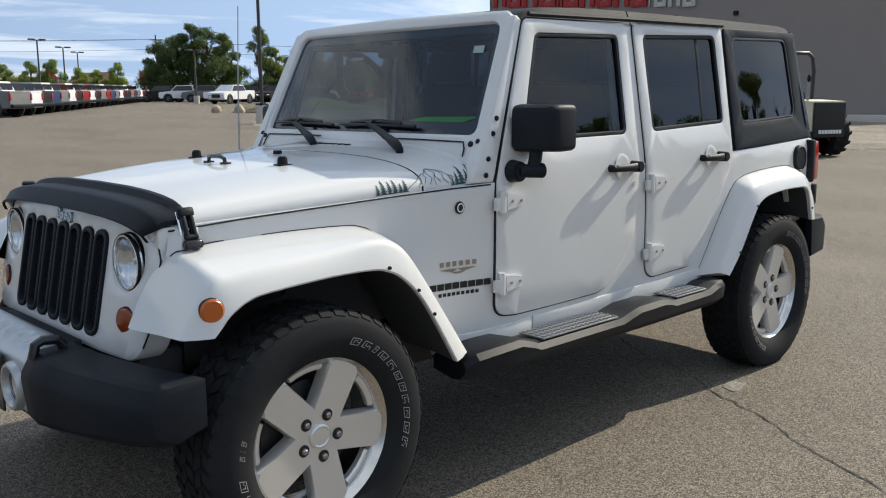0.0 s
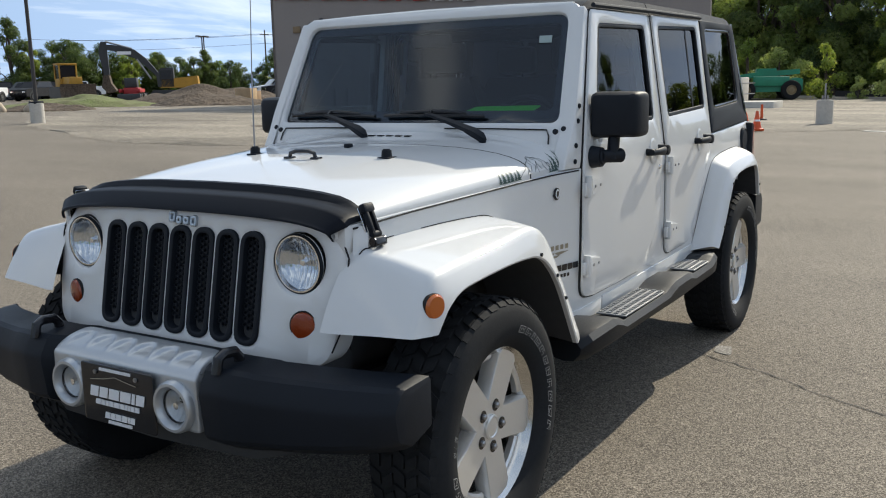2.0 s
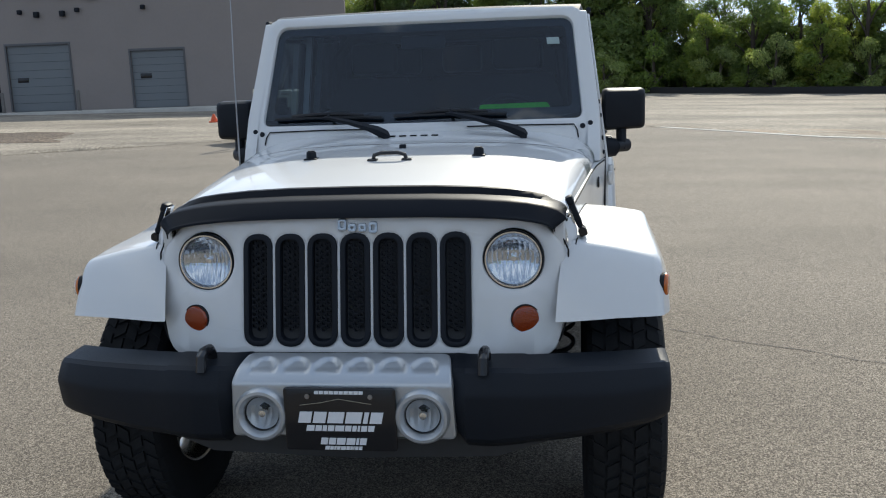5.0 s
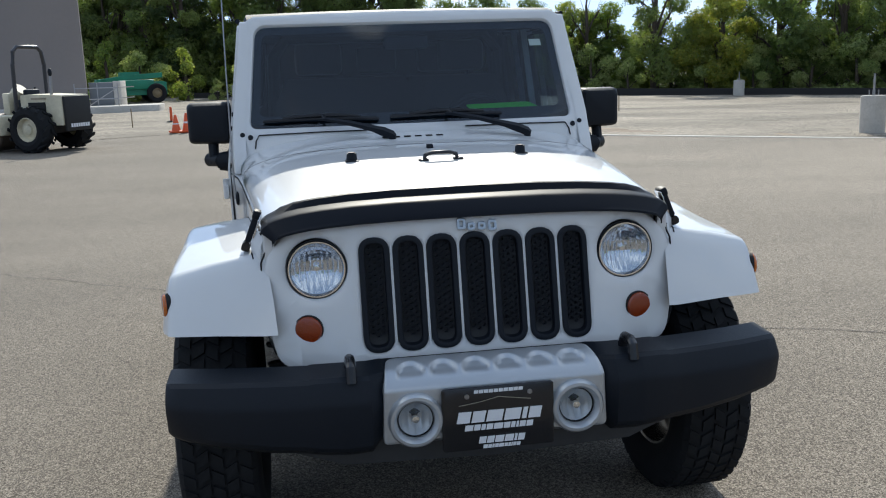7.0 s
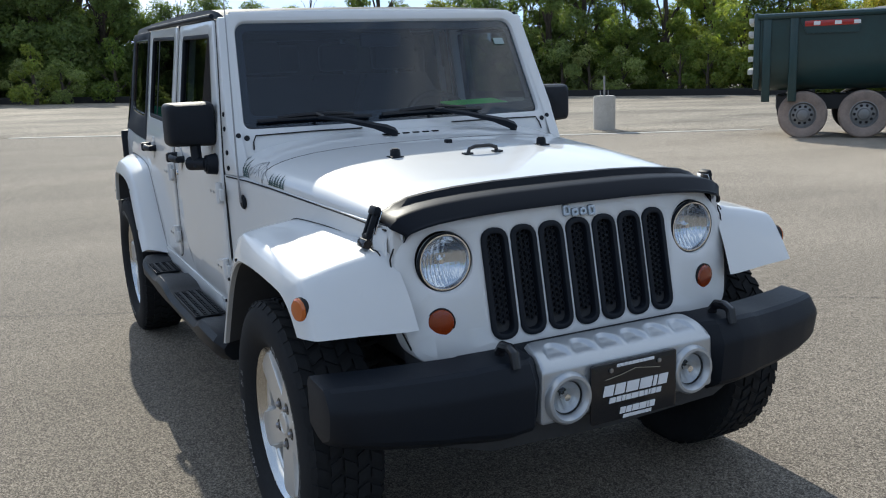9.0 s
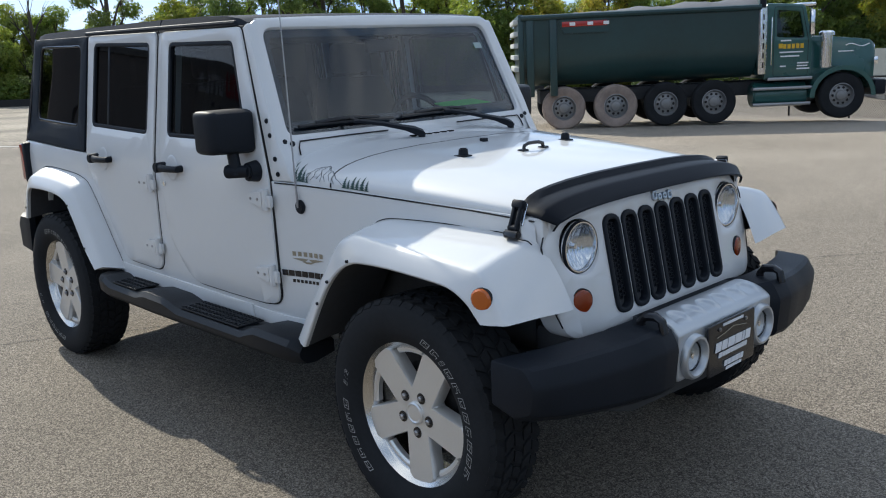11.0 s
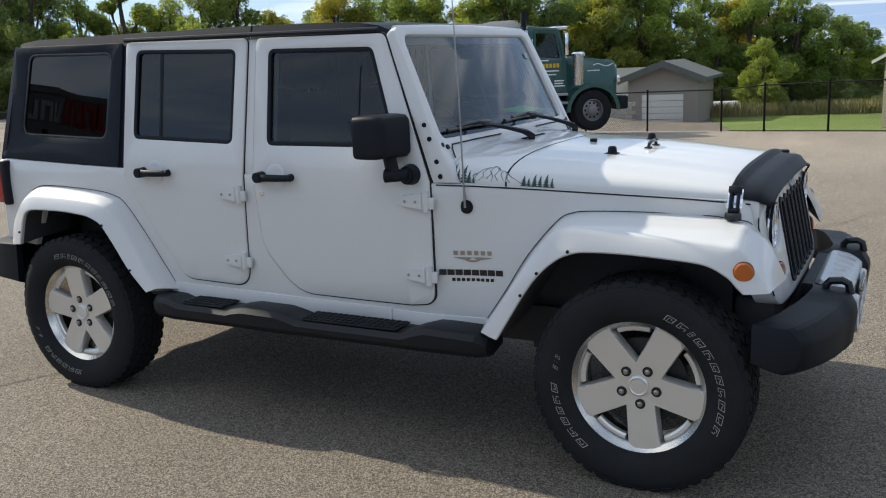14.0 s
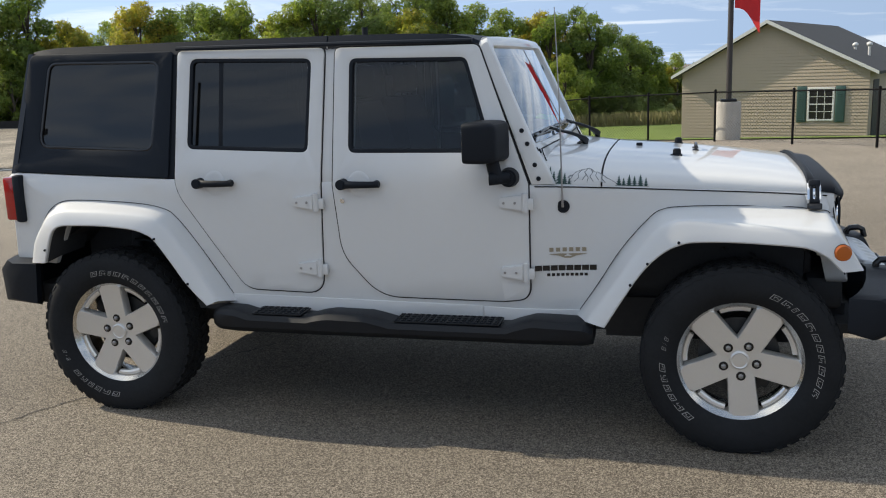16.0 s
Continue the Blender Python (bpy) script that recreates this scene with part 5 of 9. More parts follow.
# side steps
for s in (-1, 1):
    rings = []
    for x, zt, out, inn in ((0.60, 0.520, 0.905, 0.74), (0.64, 0.545, 0.935, 0.75), (0.86, 0.555, 0.945, 0.76), (0.93, 0.535, 0.945, 0.76), (0.97, 0.520, 0.943, 0.76), (1.50, 0.522, 0.945, 0.76), (1.56, 0.538, 0.947, 0.76), (1.62, 0.550, 0.947, 0.76),
                            (1.80, 0.553, 0.947, 0.76), (1.86, 0.543, 0.945, 0.76), (1.90, 0.532, 0.943, 0.76), (2.20, 0.534, 0.94, 0.76), (2.26, 0.552, 0.94, 0.76), (2.36, 0.555, 0.92, 0.75), (2.40, 0.535, 0.89, 0.75)):
        lo = 0.440
        rings.append([(x, s * inn, zt - 0.012), (x, s * (out - 0.05), zt), (x, s * (out - 0.018), zt - 0.006), (x, s * out, zt - 0.028), (x, s * (out - 0.004), lo + 0.03), (x, s * (out - 0.03), lo + 0.004), (x, s * (out - 0.07), lo), (x, s * inn, lo + 0.02)])
    st = part("side_step", loft(rings), STEPM, car, "black moulded side step with tread plate")
    for x0, x1, z in ((1.00, 1.48, 0.5235), (1.93, 2.18, 0.535)):
        # driver's side plate and studs are coloured grey for sun glint, the other side stays black
        tp = part("tread_plate", box(x0, x1, min(s * 0.80, s * 0.925), max(s * 0.80, s * 0.925), z - 0.003, z + 0.004, 0.002), TREAD_LIT if s < 0 else STEPM, st, "studded black tread plate, sun glint painted grey on the driver's side")
        bm = bmesh.new()
        nx, ny = int((x1 - x0) / 0.03), 4
        for i in range(nx):
            for j in range(ny):
                cx, cy = x0 + 0.018 + i * 0.03, s * (0.815 + j * 0.032)
                for a in (45, 135):
                    ca, sa = math.cos(radians(a)) * 0.011, math.sin(radians(a)) * 0.011
                    nx_, ny_ = -sa * 0.25, ca * 0.25
                    q = [(cx + ca + nx_, cy + sa + ny_), (cx - ca + nx_, cy - sa + ny_), (cx - ca - nx_, cy - sa - ny_), (cx + ca - nx_, cy + sa - ny_)]
                    lo = [bm.verts.new((u, v, z + 0.003)) for u, v in q]
                    hi = [bm.verts.new((u, v, z + 0.008)) for u, v in q]
                    bm.faces.new(hi)
                    for k in range(4):
                        bm.faces.new((lo[k], lo[(k + 1) % 4], hi[(k + 1) % 4], hi[k]))
        tagged(part("tread_stud", bm, TREAD_LIT if s < 0 else STEPM, tp, smooth=0), kind="stuff")
    for x in (0.8, 1.5, 2.2):
        part("step_bracket", cyl((x, s * 0.45, 0.46), (x, s * 0.82, 0.47), 0.022, seg=10), DARK, st)

# mirrors
for s in (-1, 1):
    rings = []
    for x, iw in ((0.958, 0.70), (0.963, 0.85), (0.978, 0.95), (1.005, 0.99), (1.04, 1.0), (1.085, 0.985), (1.095, 0.965)):
        c = rounded([(-0.093 * iw, -0.090 * iw), (0.093 * iw, -0.086 * iw), (0.093 * iw, 0.088 * iw), (-0.093 * iw, 0.090 * iw)], 0.024, 4)
        rings.append([(x + (u + 0.09) * 0.22, s * (0.868 + u), 1.314 + v) for u, v in c])
    mr = part("side_mirror", loft(rings), BLACKP, car, "black square side mirror on an arm")
    part("mirror_glass", loft([[(x + (u + 0.09) * 0.22, s * (0.868 + u), 1.314 + v) for u, v in rounded([(-0.082, -0.078), (0.082, -0.076), (0.082, 0.078), (-0.082, 0.080)], 0.02, 3)] for x in (1.096, 1.099)]), CHROME, mr)
    bm = loft([[(1.03 + dx + 0.030 * math.cos(a), s * (0.858 + 0.022 * math.sin(a)), z) for a in [k * math.pi / 6 for k in range(12)]] for z, dx in ((1.25, 0.0), (1.19, -0.012), (1.145, -0.022))])
    loft([[(1.018 - t * 0.055, s * (0.872 - t * 0.035) + 0.020 * math.cos(a), 1.158 + (0.027 - 0.003 * t) * math.sin(a)) for a in [k * math.pi / 6 for k in range(12)]] for t in (-0.3, 0.0, 0.4, 0.8, 1.2)], bm=bm)
    cyl((0.965, s * 0.785, 1.155), (0.965, s * 0.842, 1.155), 0.045, 0.036, 24, bev=0.008, bm=bm)
    part("mirror_arm", bm, BLACKP, mr)

# wipers
for a, b in ((Vector((0.712, 0.115, 1.246)), Vector((0.800, 0.375, 1.322))), (Vector((0.706, -0.450, 1.238)), Vector((0.800, -0.155, 1.325)))):
    d = b - a
    sidew = d.cross(Vector((-0.45, 0, 1))).normalized()
    upw = sidew.cross(d).normalized()
    rings = [[a + d * t + sidew * w * cx + upw * (h * cz + lift) for cx, cz in ((-1, -0.5), (-0.8, 0.5), (0.8, 0.5), (1, -0.5))]
             for t, w, h, lift in ((-0.05, 0.008, 0.014, 0.002), (0.0, 0.016, 0.026, 0.006), (0.14, 0.017, 0.026, 0.012), (0.30, 0.015, 0.016, 0.014), (0.65, 0.012, 0.013, 0.010), (1.0, 0.009, 0.010, 0.0), (1.10, 0.007, 0.008, -0.008))]
    bm = loft(rings)
    cyl(a - Vector((0, 0, 0.03)), a + Vector((0, 0, 0.006)), 0.015, seg=14, bev=0.004, bm=bm)
    wp = part("wiper", bm, BLACKP, car, "black wiper arm and blade")
    q = b.y + 0.02
    bl = tube([ws(q - 0.24, 1.312, 0.010), ws(q, 1.320, 0.014), ws(q + 0.24, 1.316, 0.010)], 0.008, 6)
    tube([ws(q - 0.16, 1.322, 0.016), ws(q - 0.05, 1.328, 0.026), ws(q + 0.05, 1.328, 0.026), ws(q + 0.16, 1.324, 0.016)], 0.007, 6, bm=bl)
    tube([b, ws(q, 1.328, 0.026)], 0.007, 6, bm=bl)
    part("wiper_blade", bl, BLACKG, wp)

# aerial, cowl plug, round seal, decals and badges
yb = skin_y(0.74, 1.022)
an = part("antenna", cyl((0.74, yb - 0.004, 1.022), (0.74, yb + 0.010, 1.022), 0.030, 0.026, 24, bev=0.004), BLACKP, car, "thin whip antenna on a black base")
bm = tube([(0.74, yb + 0.012, 1.02), (0.742, yb + 0.014, 1.10), (0.752, yb + 0.012, 1.5), (0.768, yb + 0.008, 1.86)], [0.006, 0.004, 0.0028, 0.0022], 6)
part("mast", bm, STEEL, an)
part("cowl_seal", cyl((0.73, -yb + 0.004, 1.035), (0.73, -yb - 0.004, 1.035), 0.024, 0.022, 24, bev=0.002), BLACKG, car, "round black emblem disc")
part("seal_mark", lathe([(0.018, 0.0), (0.0165, 0.002), (0.013, 0.002), (0.012, 0)], 24), WHITEP, car, at=pose(0.73, -yb - 0.003, 1.035, 0, 0, 180))
part("fuel_cap", lathe([(0.075, -0.01), (0.074, 0.008), (0.066, 0.014), (0.060, 0.008), (0.056, 0.012), (0.0, 0.013)], 32), BLACKP, car, "black round fuel cap", at=pose(3.36, -skin_y(3.36, 1.06), 1.075, 0, 0, 180))


def decal_pts(pts, s, lift=0.0012):
    """(x, way up from the hood edge) points laid onto the hood shoulder."""
    bm = bmesh.new()
    vs = []
    for x, h in pts:
        th, run = 0.0, 0.0
        while th < 60 and run < h:
            run += (hood_at(x, th + 0.5) - hood_at(x, th)).length
            th += 0.5
        p = hood_at(x, th if s < 0 else 180 - th, lift)
        vs.append(bm.verts.new(p))
    bm.faces.new(vs)
    return bm


for s in (-1, 1):
    for x, h, w in ((0.800, 0.075, 0.030), (0.782, 0.050, 0.026), (0.757, 0.070, 0.030), (0.735, 0.045, 0.024), (0.715, 0.026, 0.018), (0.505, 0.040, 0.024), (0.485, 0.030, 0.022), (0.462, 0.046, 0.024), (0.440, 0.042, 0.022), (0.415, 0.048, 0.026), (0.392, 0.034, 0.02)):
        h, w = h * 1.3, w * 1.2
        lv = 6
        bm = bmesh.new()
        for k in range(lv):
            z0, z1 = h * k / lv * 0.92, h * (k + 1.35) / lv * 0.92
            ww = w * (1 - k / lv) * 0.55
            merge(bm, decal_pts([(x - ww, z0 + 0.002), (x + ww, z0 + 0.002), (x + ww * 0.15, min(z1, h)), (x - ww * 0.15, min(z1, h))], s))
        part("pine_decal", bm, PINE, car, "dark green pine tree decal", smooth=0)
    bm = bmesh.new()
    ridge = [(0.735, 0.010), (0.715, 0.035), (0.70, 0.040), (0.685, 0.058), (0.665, 0.070), (0.650, 0.074), (0.640, 0.083), (0.625, 0.078), (0.61, 0.060), (0.595, 0.058), (0.575, 0.045), (0.555, 0.030), (0.535, 0.022), (0.515, 0.010)]
    strokes = [ridge] + [[(0.64, 0.080), (0.652, 0.055), (0.645, 0.042), (0.66, 0.020)], [(0.665, 0.068), (0.680, 0.045), (0.675, 0.030), (0.695, 0.012)], [(0.625, 0.076), (0.618, 0.055), (0.628, 0.035), (0.612, 0.015)],
                         [(0.60, 0.057), (0.604, 0.04), (0.59, 0.02)], [(0.575, 0.044), (0.578, 0.028), (0.562, 0.012)], [(0.70, 0.039), (0.708, 0.025), (0.72, 0.012)], [(0.648, 0.05), (0.635, 0.03), (0.64, 0.012)]]
    for stv in strokes:
        for (xa, ha), (xb, hb) in zip(stv, stv[1:]):
            ha, hb = ha * 1.15, hb * 1.15
            d = Vector((xb - xa, hb - ha)).normalized() * 0.0014
            merge(bm, decal_pts([(xa - d.y, ha + d.x), (xb - d.y, hb + d.x), (xb + d.y, hb - d.x), (xa + d.y, ha - d.x)], s, 0.0018))
    for tri in ([(0.64, 0.083), (0.665, 0.070), (0.69, 0.020), (0.655, 0.030)], [(0.64, 0.083), (0.61, 0.062), (0.618, 0.022), (0.645, 0.040)], [(0.595, 0.058), (0.575, 0.045), (0.56, 0.012), (0.59, 0.016)],
                [(0.70, 0.040), (0.715, 0.035), (0.735, 0.010), (0.705, 0.010)]):
        own = bmesh.new()
        merge(own, decal_pts([(xx, hh * 1.12) for xx, hh in tri], s, 0.0014))
        part("mountain_shade", own, PALEG, car, "pale grey shading of the mountain decal", smooth=0)
    part("mountain_decal", bm, LINE, car, "grey line decal of a mountain", smooth=0)

    # model script as plain letter blocks: pale word, wing mark, two dark words
    def side_blocks(x0, zlo, zhi, widths, gap, material, label):
        x = x0
        for i, w in enumerate(widths):
            bm = bmesh.new()
            q = [(x, zlo), (x + w, zlo), (x + w, zhi), (x, zhi)]
            bm.faces.new([bm.verts.new(side(s)(u, v, 0.0018)) for u, v in q])
            part("letter", bm, material, car, label, smooth=0)
            x += w + gap
    side_blocks(0.642, 0.822, 0.840, [0.018] * 6, 0.010, TAN, "small tan letter-shaped block")
    bm = bmesh.new()
    for q in ([(0.635, 0.812), (0.70, 0.800), (0.722, 0.812), (0.69, 0.814)], [(0.805, 0.812), (0.74, 0.800), (0.722, 0.812), (0.755, 0.814)], [(0.69, 0.801), (0.755, 0.801), (0.735, 0.793), (0.71, 0.793)]):
        bm.faces.new([bm.verts.new(side(s)(u, v, 0.0018)) for u, v in q])
    part("wing_mark", bm, TAN, car, smooth=0)
    side_blocks(0.598, 0.737, 0.761, [0.0300] * 8, 0.0035, BLACKG, "black letter-shaped block")
    side_blocks(0.637, 0.712, 0.725, [0.014] * 9, 0.006, BLACKG, "small black letter-shaped block")
    # tail lamps and rear bumper ends
    tl = part("tail_lamp", box(3.475, 3.575, s * 0.755 - 0.055, s * 0.755 + 0.055, 0.945, 1.165, 0.012), REDL, car, "red tail lamp in a black housing")
    part("lamp_housing", box(3.470, 3.515, s * 0.755 - 0.062, s * 0.755 + 0.062, 0.935, 1.175, 0.012), BLACKP, tl)
rings = [[(3.40 if abs(y) > 0.7 else 3.50, y, lo), (x, y, lo + 0.02), (x + 0.01, y, hi - 0.05), (x - 0.03, y, hi), (3.38 if abs(y) > 0.7 else 3.48, y, hi)] for y, x, lo, hi in
         ((-0.875, 3.55, 0.53, 0.735), (-0.84, 3.61, 0.515, 0.745), (-0.7, 3.65, 0.50, 0.75), (0, 3.66, 0.50, 0.75), (0.7, 3.65, 0.50, 0.75), (0.84, 3.61, 0.515, 0.745), (0.875, 3.55, 0.53, 0.735))]
part("rear_bumper", loft(rings), BLACKP, car, "matt black rear bumper")
part("plate_bracket", box(3.55, 3.60, -0.80, -0.62, 0.80, 0.92, 0.012), BLACKP, car, "black rear plate bracket")
sp = new("spare_wheel")
sp.parent = car
sp.matrix_basis = pose(3.70, 0.08, 0.98, 0, 0, -90)
for nm, me in (("tyre", tyre_me), ("rim", rim_me), ("spokes", spoke_me)):
    o = new(nm, me)
    o.parent = sp

# cabin: dash, wheel, seats, mirror, and the green card on the dash
part("dashboard", loft([[(x, y, z) for x, z in ((0.92, 1.00), (1.10, 0.98), (1.16, 1.12), (1.15, 1.27), (1.06, 1.325), (0.905, 1.318), (0.88, 1.29))] for y in (-0.70, 0.70)]), INTER, car)
part("green_card", panel(rounded([(-0.56, 0.905), (-0.255, 0.900), (-0.25, 1.02), (-0.54, 1.04)], 0.02), lambda u, v, w: Vector((v, u, 1.331 + 0.16 * (v - 0.90) + w)), 0.0, 0.004, 0), GREEN_PAPER, car, "bright green card lying on the dash")
bm = tube([(1.22 + 0.07 * math.sin(a), -0.36 + 0.185 * math.cos(a), 1.21 + 0.17 * math.sin(a)) for a in [k * math.pi / 14 for k in range(28)]], 0.015, 8, closed=True)
cyl((1.10, -0.36, 1.16), (1.225, -0.36, 1.21), 0.05, seg=14, bm=bm)
tube([(1.22, -0.36 - 0.18, 1.21), (1.215, -0.36, 1.21), (1.22, -0.36 + 0.18, 1.21)], 0.013, 6, bm=bm)
part("steering_wheel", bm, INTER, car)
for x, ys in ((1.72, (-0.37, 0.37)), (2.55, (-0.37, 0.0, 0.37))):
    for y in ys:
        bm = box(x - 0.48, x, y - 0.25, y + 0.25, 0.72, 0.92, 0.05)
        loft([[(x + 0.12 * t - 0.10 + dx, y + w * u, 0.86 + 0.62 * t) for dx, u in ((0, -1), (0, 1), (0.13, 0.9), (0.13, -0.9))] for t, w in ((0, 0.25), (0.4, 0.26), (0.8, 0.23), (1.0, 0.17))], bm=bm)
        box(x + 0.02, x + 0.11, y - 0.12, y + 0.12, 1.50, 1.66, 0.03, bm=bm)
        part("seat", bm, INTER, car)
part("roll_bar", tube([(1.95, -0.62, 1.0), (1.95, -0.60, 1.60), (1.95, -0.52, 1.70), (1.95, 0.52, 1.70), (1.95, 0.60, 1.60), (1.95, 0.62, 1.0)], 0.035, 8), INTER, car)
part("cabin_mirror", box(1.06, 1.09, -0.10, 0.10, 1.60, 1.66, 0.015), BLACKP, car)

# ---------- ground ----------
def ground_sheet():
    bm = bmesh.new()
    rad = [0, 1.5, 3, 4.5, 6, 7.5, 9, 11, 13, 16, 20, 25, 31, 38, 46, 56, 70, 90, 120, 170, 260, 420, 700]
    seg = 96
    c = bm.verts.new((1.2, 0, 0))
    rings = []
    for r in rad[1:]:
        rings.append([bm.verts.new((1.2 + r * math.cos(2 * math.pi * k / seg), r * math.sin(2 * math.pi * k / seg),
                                    ground_z(1.2 + r * math.cos(2 * math.pi * k / seg), r * math.sin(2 * math.pi * k / seg)) if r < 130 else ground_z(1.2 + 130 * math.cos(2 * math.pi * k / seg), 130 * math.sin(2 * math.pi * k / seg)))) for k in range(seg)])
    for k in range(seg):
        bm.faces.new((c, rings[0][k], rings[0][(k + 1) % seg]))
    for a, b in zip(rings, rings[1:]):
        for k in range(seg):
            bm.faces.new((a[k], b[k], b[(k + 1) % seg], a[(k + 1) % seg]))
    return bm


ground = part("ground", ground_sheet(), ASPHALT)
tagged(ground, "worn tan-grey asphalt lot with fine aggregate", "ground", kind="structure")


def sheet(name, outline, material, label, category, lift=0.012, rough=0.0, step=2.0, ragged=0.0, seed=1):
    """A thin layer on the ground inside an outline: gravel, lawn, soil."""
    rnd = random.Random(seed)
    pts = []
    n = len(outline)
    for i in range(n):
        a, b = Vector(outline[i]), Vector(outline[(i + 1) % n])
        m = max(1, int((b - a).length / (1.2 if ragged else 6)))
        m = min(m, 40)
        for k in range(m):
            p = a.lerp(b, k / m)
            if ragged:
                p += Vector((rnd.uniform(-ragged, ragged), rnd.uniform(-ragged, ragged)))
            pts.append(p)
    own = bmesh.new()
    vs = [own.verts.new((p.x, p.y, 0)) for p in pts]
    es = [own.edges.new((vs[k], vs[(k + 1) % len(vs)])) for k in range(len(vs))]
    bmesh.ops.triangle_fill(own, use_beauty=True, edges=es)
    xs_, ys_ = [p.x for p in pts], [p.y for p in pts]
    for lo, hi, ax in ((min(xs_), max(xs_), 0), (min(ys_), max(ys_), 1)):
        k = int((hi - lo) / step)
        for i in range(1, k):
            co, no = [0, 0, 0], [0, 0, 0]
            co[ax], no[ax] = lo + (hi - lo) * i / k, 1
            bmesh.ops.bisect_plane(own, geom=own.verts[:] + own.edges[:] + own.faces[:], plane_co=co, plane_no=no, dist=1e-5)
    for v in own.verts:
        edge = v.is_boundary
        h = 0 if edge else rough * (noise.noise(Vector((v.co.x * 0.35, v.co.y * 0.35, 3.1))) + 0.6 * noise.noise(Vector((v.co.x * 0.9, v.co.y * 0.9, 7.7))) + 0.5)
        v.co.z = ground_z(v.co.x, v.co.y) + lift + max(h, 0)
    return tagged(part(name, own, material, None, "", 60), label, category, kind="structure")


sheet("gravel_field", [(14.6, -18), (15.6, -11.2), (18.4, -6.2), (22.5, -2.9), (24.2, 1.0), (21.5, 5.2), (15.5, 11.0), (12.8, 14.2), (13.4, 18), (17.5, 27), (21, 33), (34, 46), (52, 62), (78, 60), (90, 20), (80, -30), (56, -58), (30, -50), (22, -30)],
      GRAVEL, "open field of tan crushed gravel and soil", "gravel", 0.006, 0.05, 1.6, 0.22, 5)
# pale kerb-like edge strip of the paving
own = bmesh.new()
EDGE = [(14.2, -16), (15.5, -11.3), (18.2, -6.3), (22.3, -3.0), (24.0, 1.0)]
fine = []
for (a, b) in zip(EDGE, EDGE[1:]):
    for k in range(6):
        fine.append(Vector(a).lerp(Vector(b), k / 6))
fine.append(Vector(EDGE[-1]))
rings = []
for i, p in enumerate(fine):
    d = (fine[min(i + 1, len(fine) - 1)] - fine[max(i - 1, 0)]).normalized()
    nrm = Vector((d.y, -d.x))
    rings.append([(*(p + nrm * u), ground_z(p.x, p.y) + z) for u, z in ((-0.08, -0.02), (-0.08, 0.012), (0.08, 0.018), (0.08, -0.02))])
tagged(part("kerb", loft(rings), CONCRETE), "pale concrete edge of the paved lot", "kerb", kind="structure")
sheet("lawn", [(4.2, -25.2), (1.2, -22.6), (-1.0, -22.4), (-9, -24), (-30, -40), (-30, -75), (12, -75), (10.5, -50), (8.2, -42)], GRASS, "mown green lawn beyond the fence", "lawn", 0.03, 0.05, 2.5, 0.1, 3)
sheet("soil_strip", [(15.9, -11.2), (18.7, -6.2), (22.7, -2.8), (24.3, 0.8), (26.2, 1.6), (25.2, -2.8), (21.3, -6.6), (17.8, -11.4)], SOILT, "tan soil strip along the paving edge", "soil", 0.016, 0.02, 0.7, 0.25, 15)
sheet("dirt_patch", [(19, 12), (23, 14.5), (24, 18.5), (21, 20), (18.5, 17)], DIRT, "bare soil patch in the gravel", "soil", 0.03, 0.06, 0.8, 0.3, 8)
# long crack across the asphalt, a ragged open joint
own = bmesh.new()
rnd = random.Random(7)
CR = [(-0.9, -6.2), (-0.151, -4.752), (0.385, -3.888), (1.36, -2.62), (1.68, -2.0), (2.02, -1.43), (2.38, -0.83), (2.75, -0.1), (3.2, 0.72), (3.45, 1.166), (3.64, 1.525), (4.64, 2.95), (6.2, 5.0)]
left, right = [], []
for a, b in zip(CR, CR[1:]):
    a, b = Vector(a), Vector(b)
    m = max(3, int((b - a).length / 0.05))
    for k in range(m):
        p = a.lerp(b, k / m) + Vector((rnd.uniform(-1, 1), rnd.uniform(-1, 1))) * 0.012 + Vector((0.8, -0.5)) * 0.02 * math.sin(k * 0.4)
        w = 0.0018 + 0.0035 * rnd.random()
        nrm = Vector(((b - a).y, -(b - a).x)).normalized()
        left.append((*(p + nrm * w), 0.0035))
        right.append((*(p - nrm * w), 0.0035))
loft_r = [[l, r] for l, r in zip(left, right)]
tagged(part("crack", loft(loft_r, closed=False), GAP, None, "", 0), "long dark crack in the asphalt", "crack", kind="structure")
# pale scuff near the rear wheel
SCUFF = ground_mat("worn_paint", (0.12, 0.11, 0.095), (0.22, 0.205, 0.185), (0.42, 0.40, 0.37), speck=150, bump=0.3, bscale=120, dist=0.004)
own = panel(rounded([(2.36, -1.02), (2.54, -0.98), (2.52, -0.90), (2.40, -0.92)], 0.03), lambda u, v, w: Vector((u, v, w)), 0.0035, 0.002, 0)
tagged(part("paint_scuff", own, SCUFF), "small pale paint scuff on asphalt", "scuff", kind="structure")

# ---------- grey building ----------
BA, BB = Vector((41.4, 37.3)), Vector((42.6, 10.3))
bdir = (BB - BA).normalized()                    # along the long face
bnrm = Vector((bdir.y, -bdir.x))
if bnrm.x > 0:
    bnrm = -bnrm                                 # out of the wall, to the lot
BM = Matrix(((bdir.x, bnrm.x, 0, BA.x), (bdir.y, bnrm.y, 0, BA.y), (0, 0, 1, 0.2), (0, 0, 0, 1)))
hall = thing("warehouse", "large grey metal-clad warehouse with closed doors", "building", at=BM)
LB = (BB - BA).length
FALL = 0.085                                     # the roof edge drops along the face
DOORS = [(9.0, 12.4, 0.24, 3.62), (15.7, 18.5, 0.24, 3.14)]
PD = (7.2, 8.42, 0.23, 2.08)


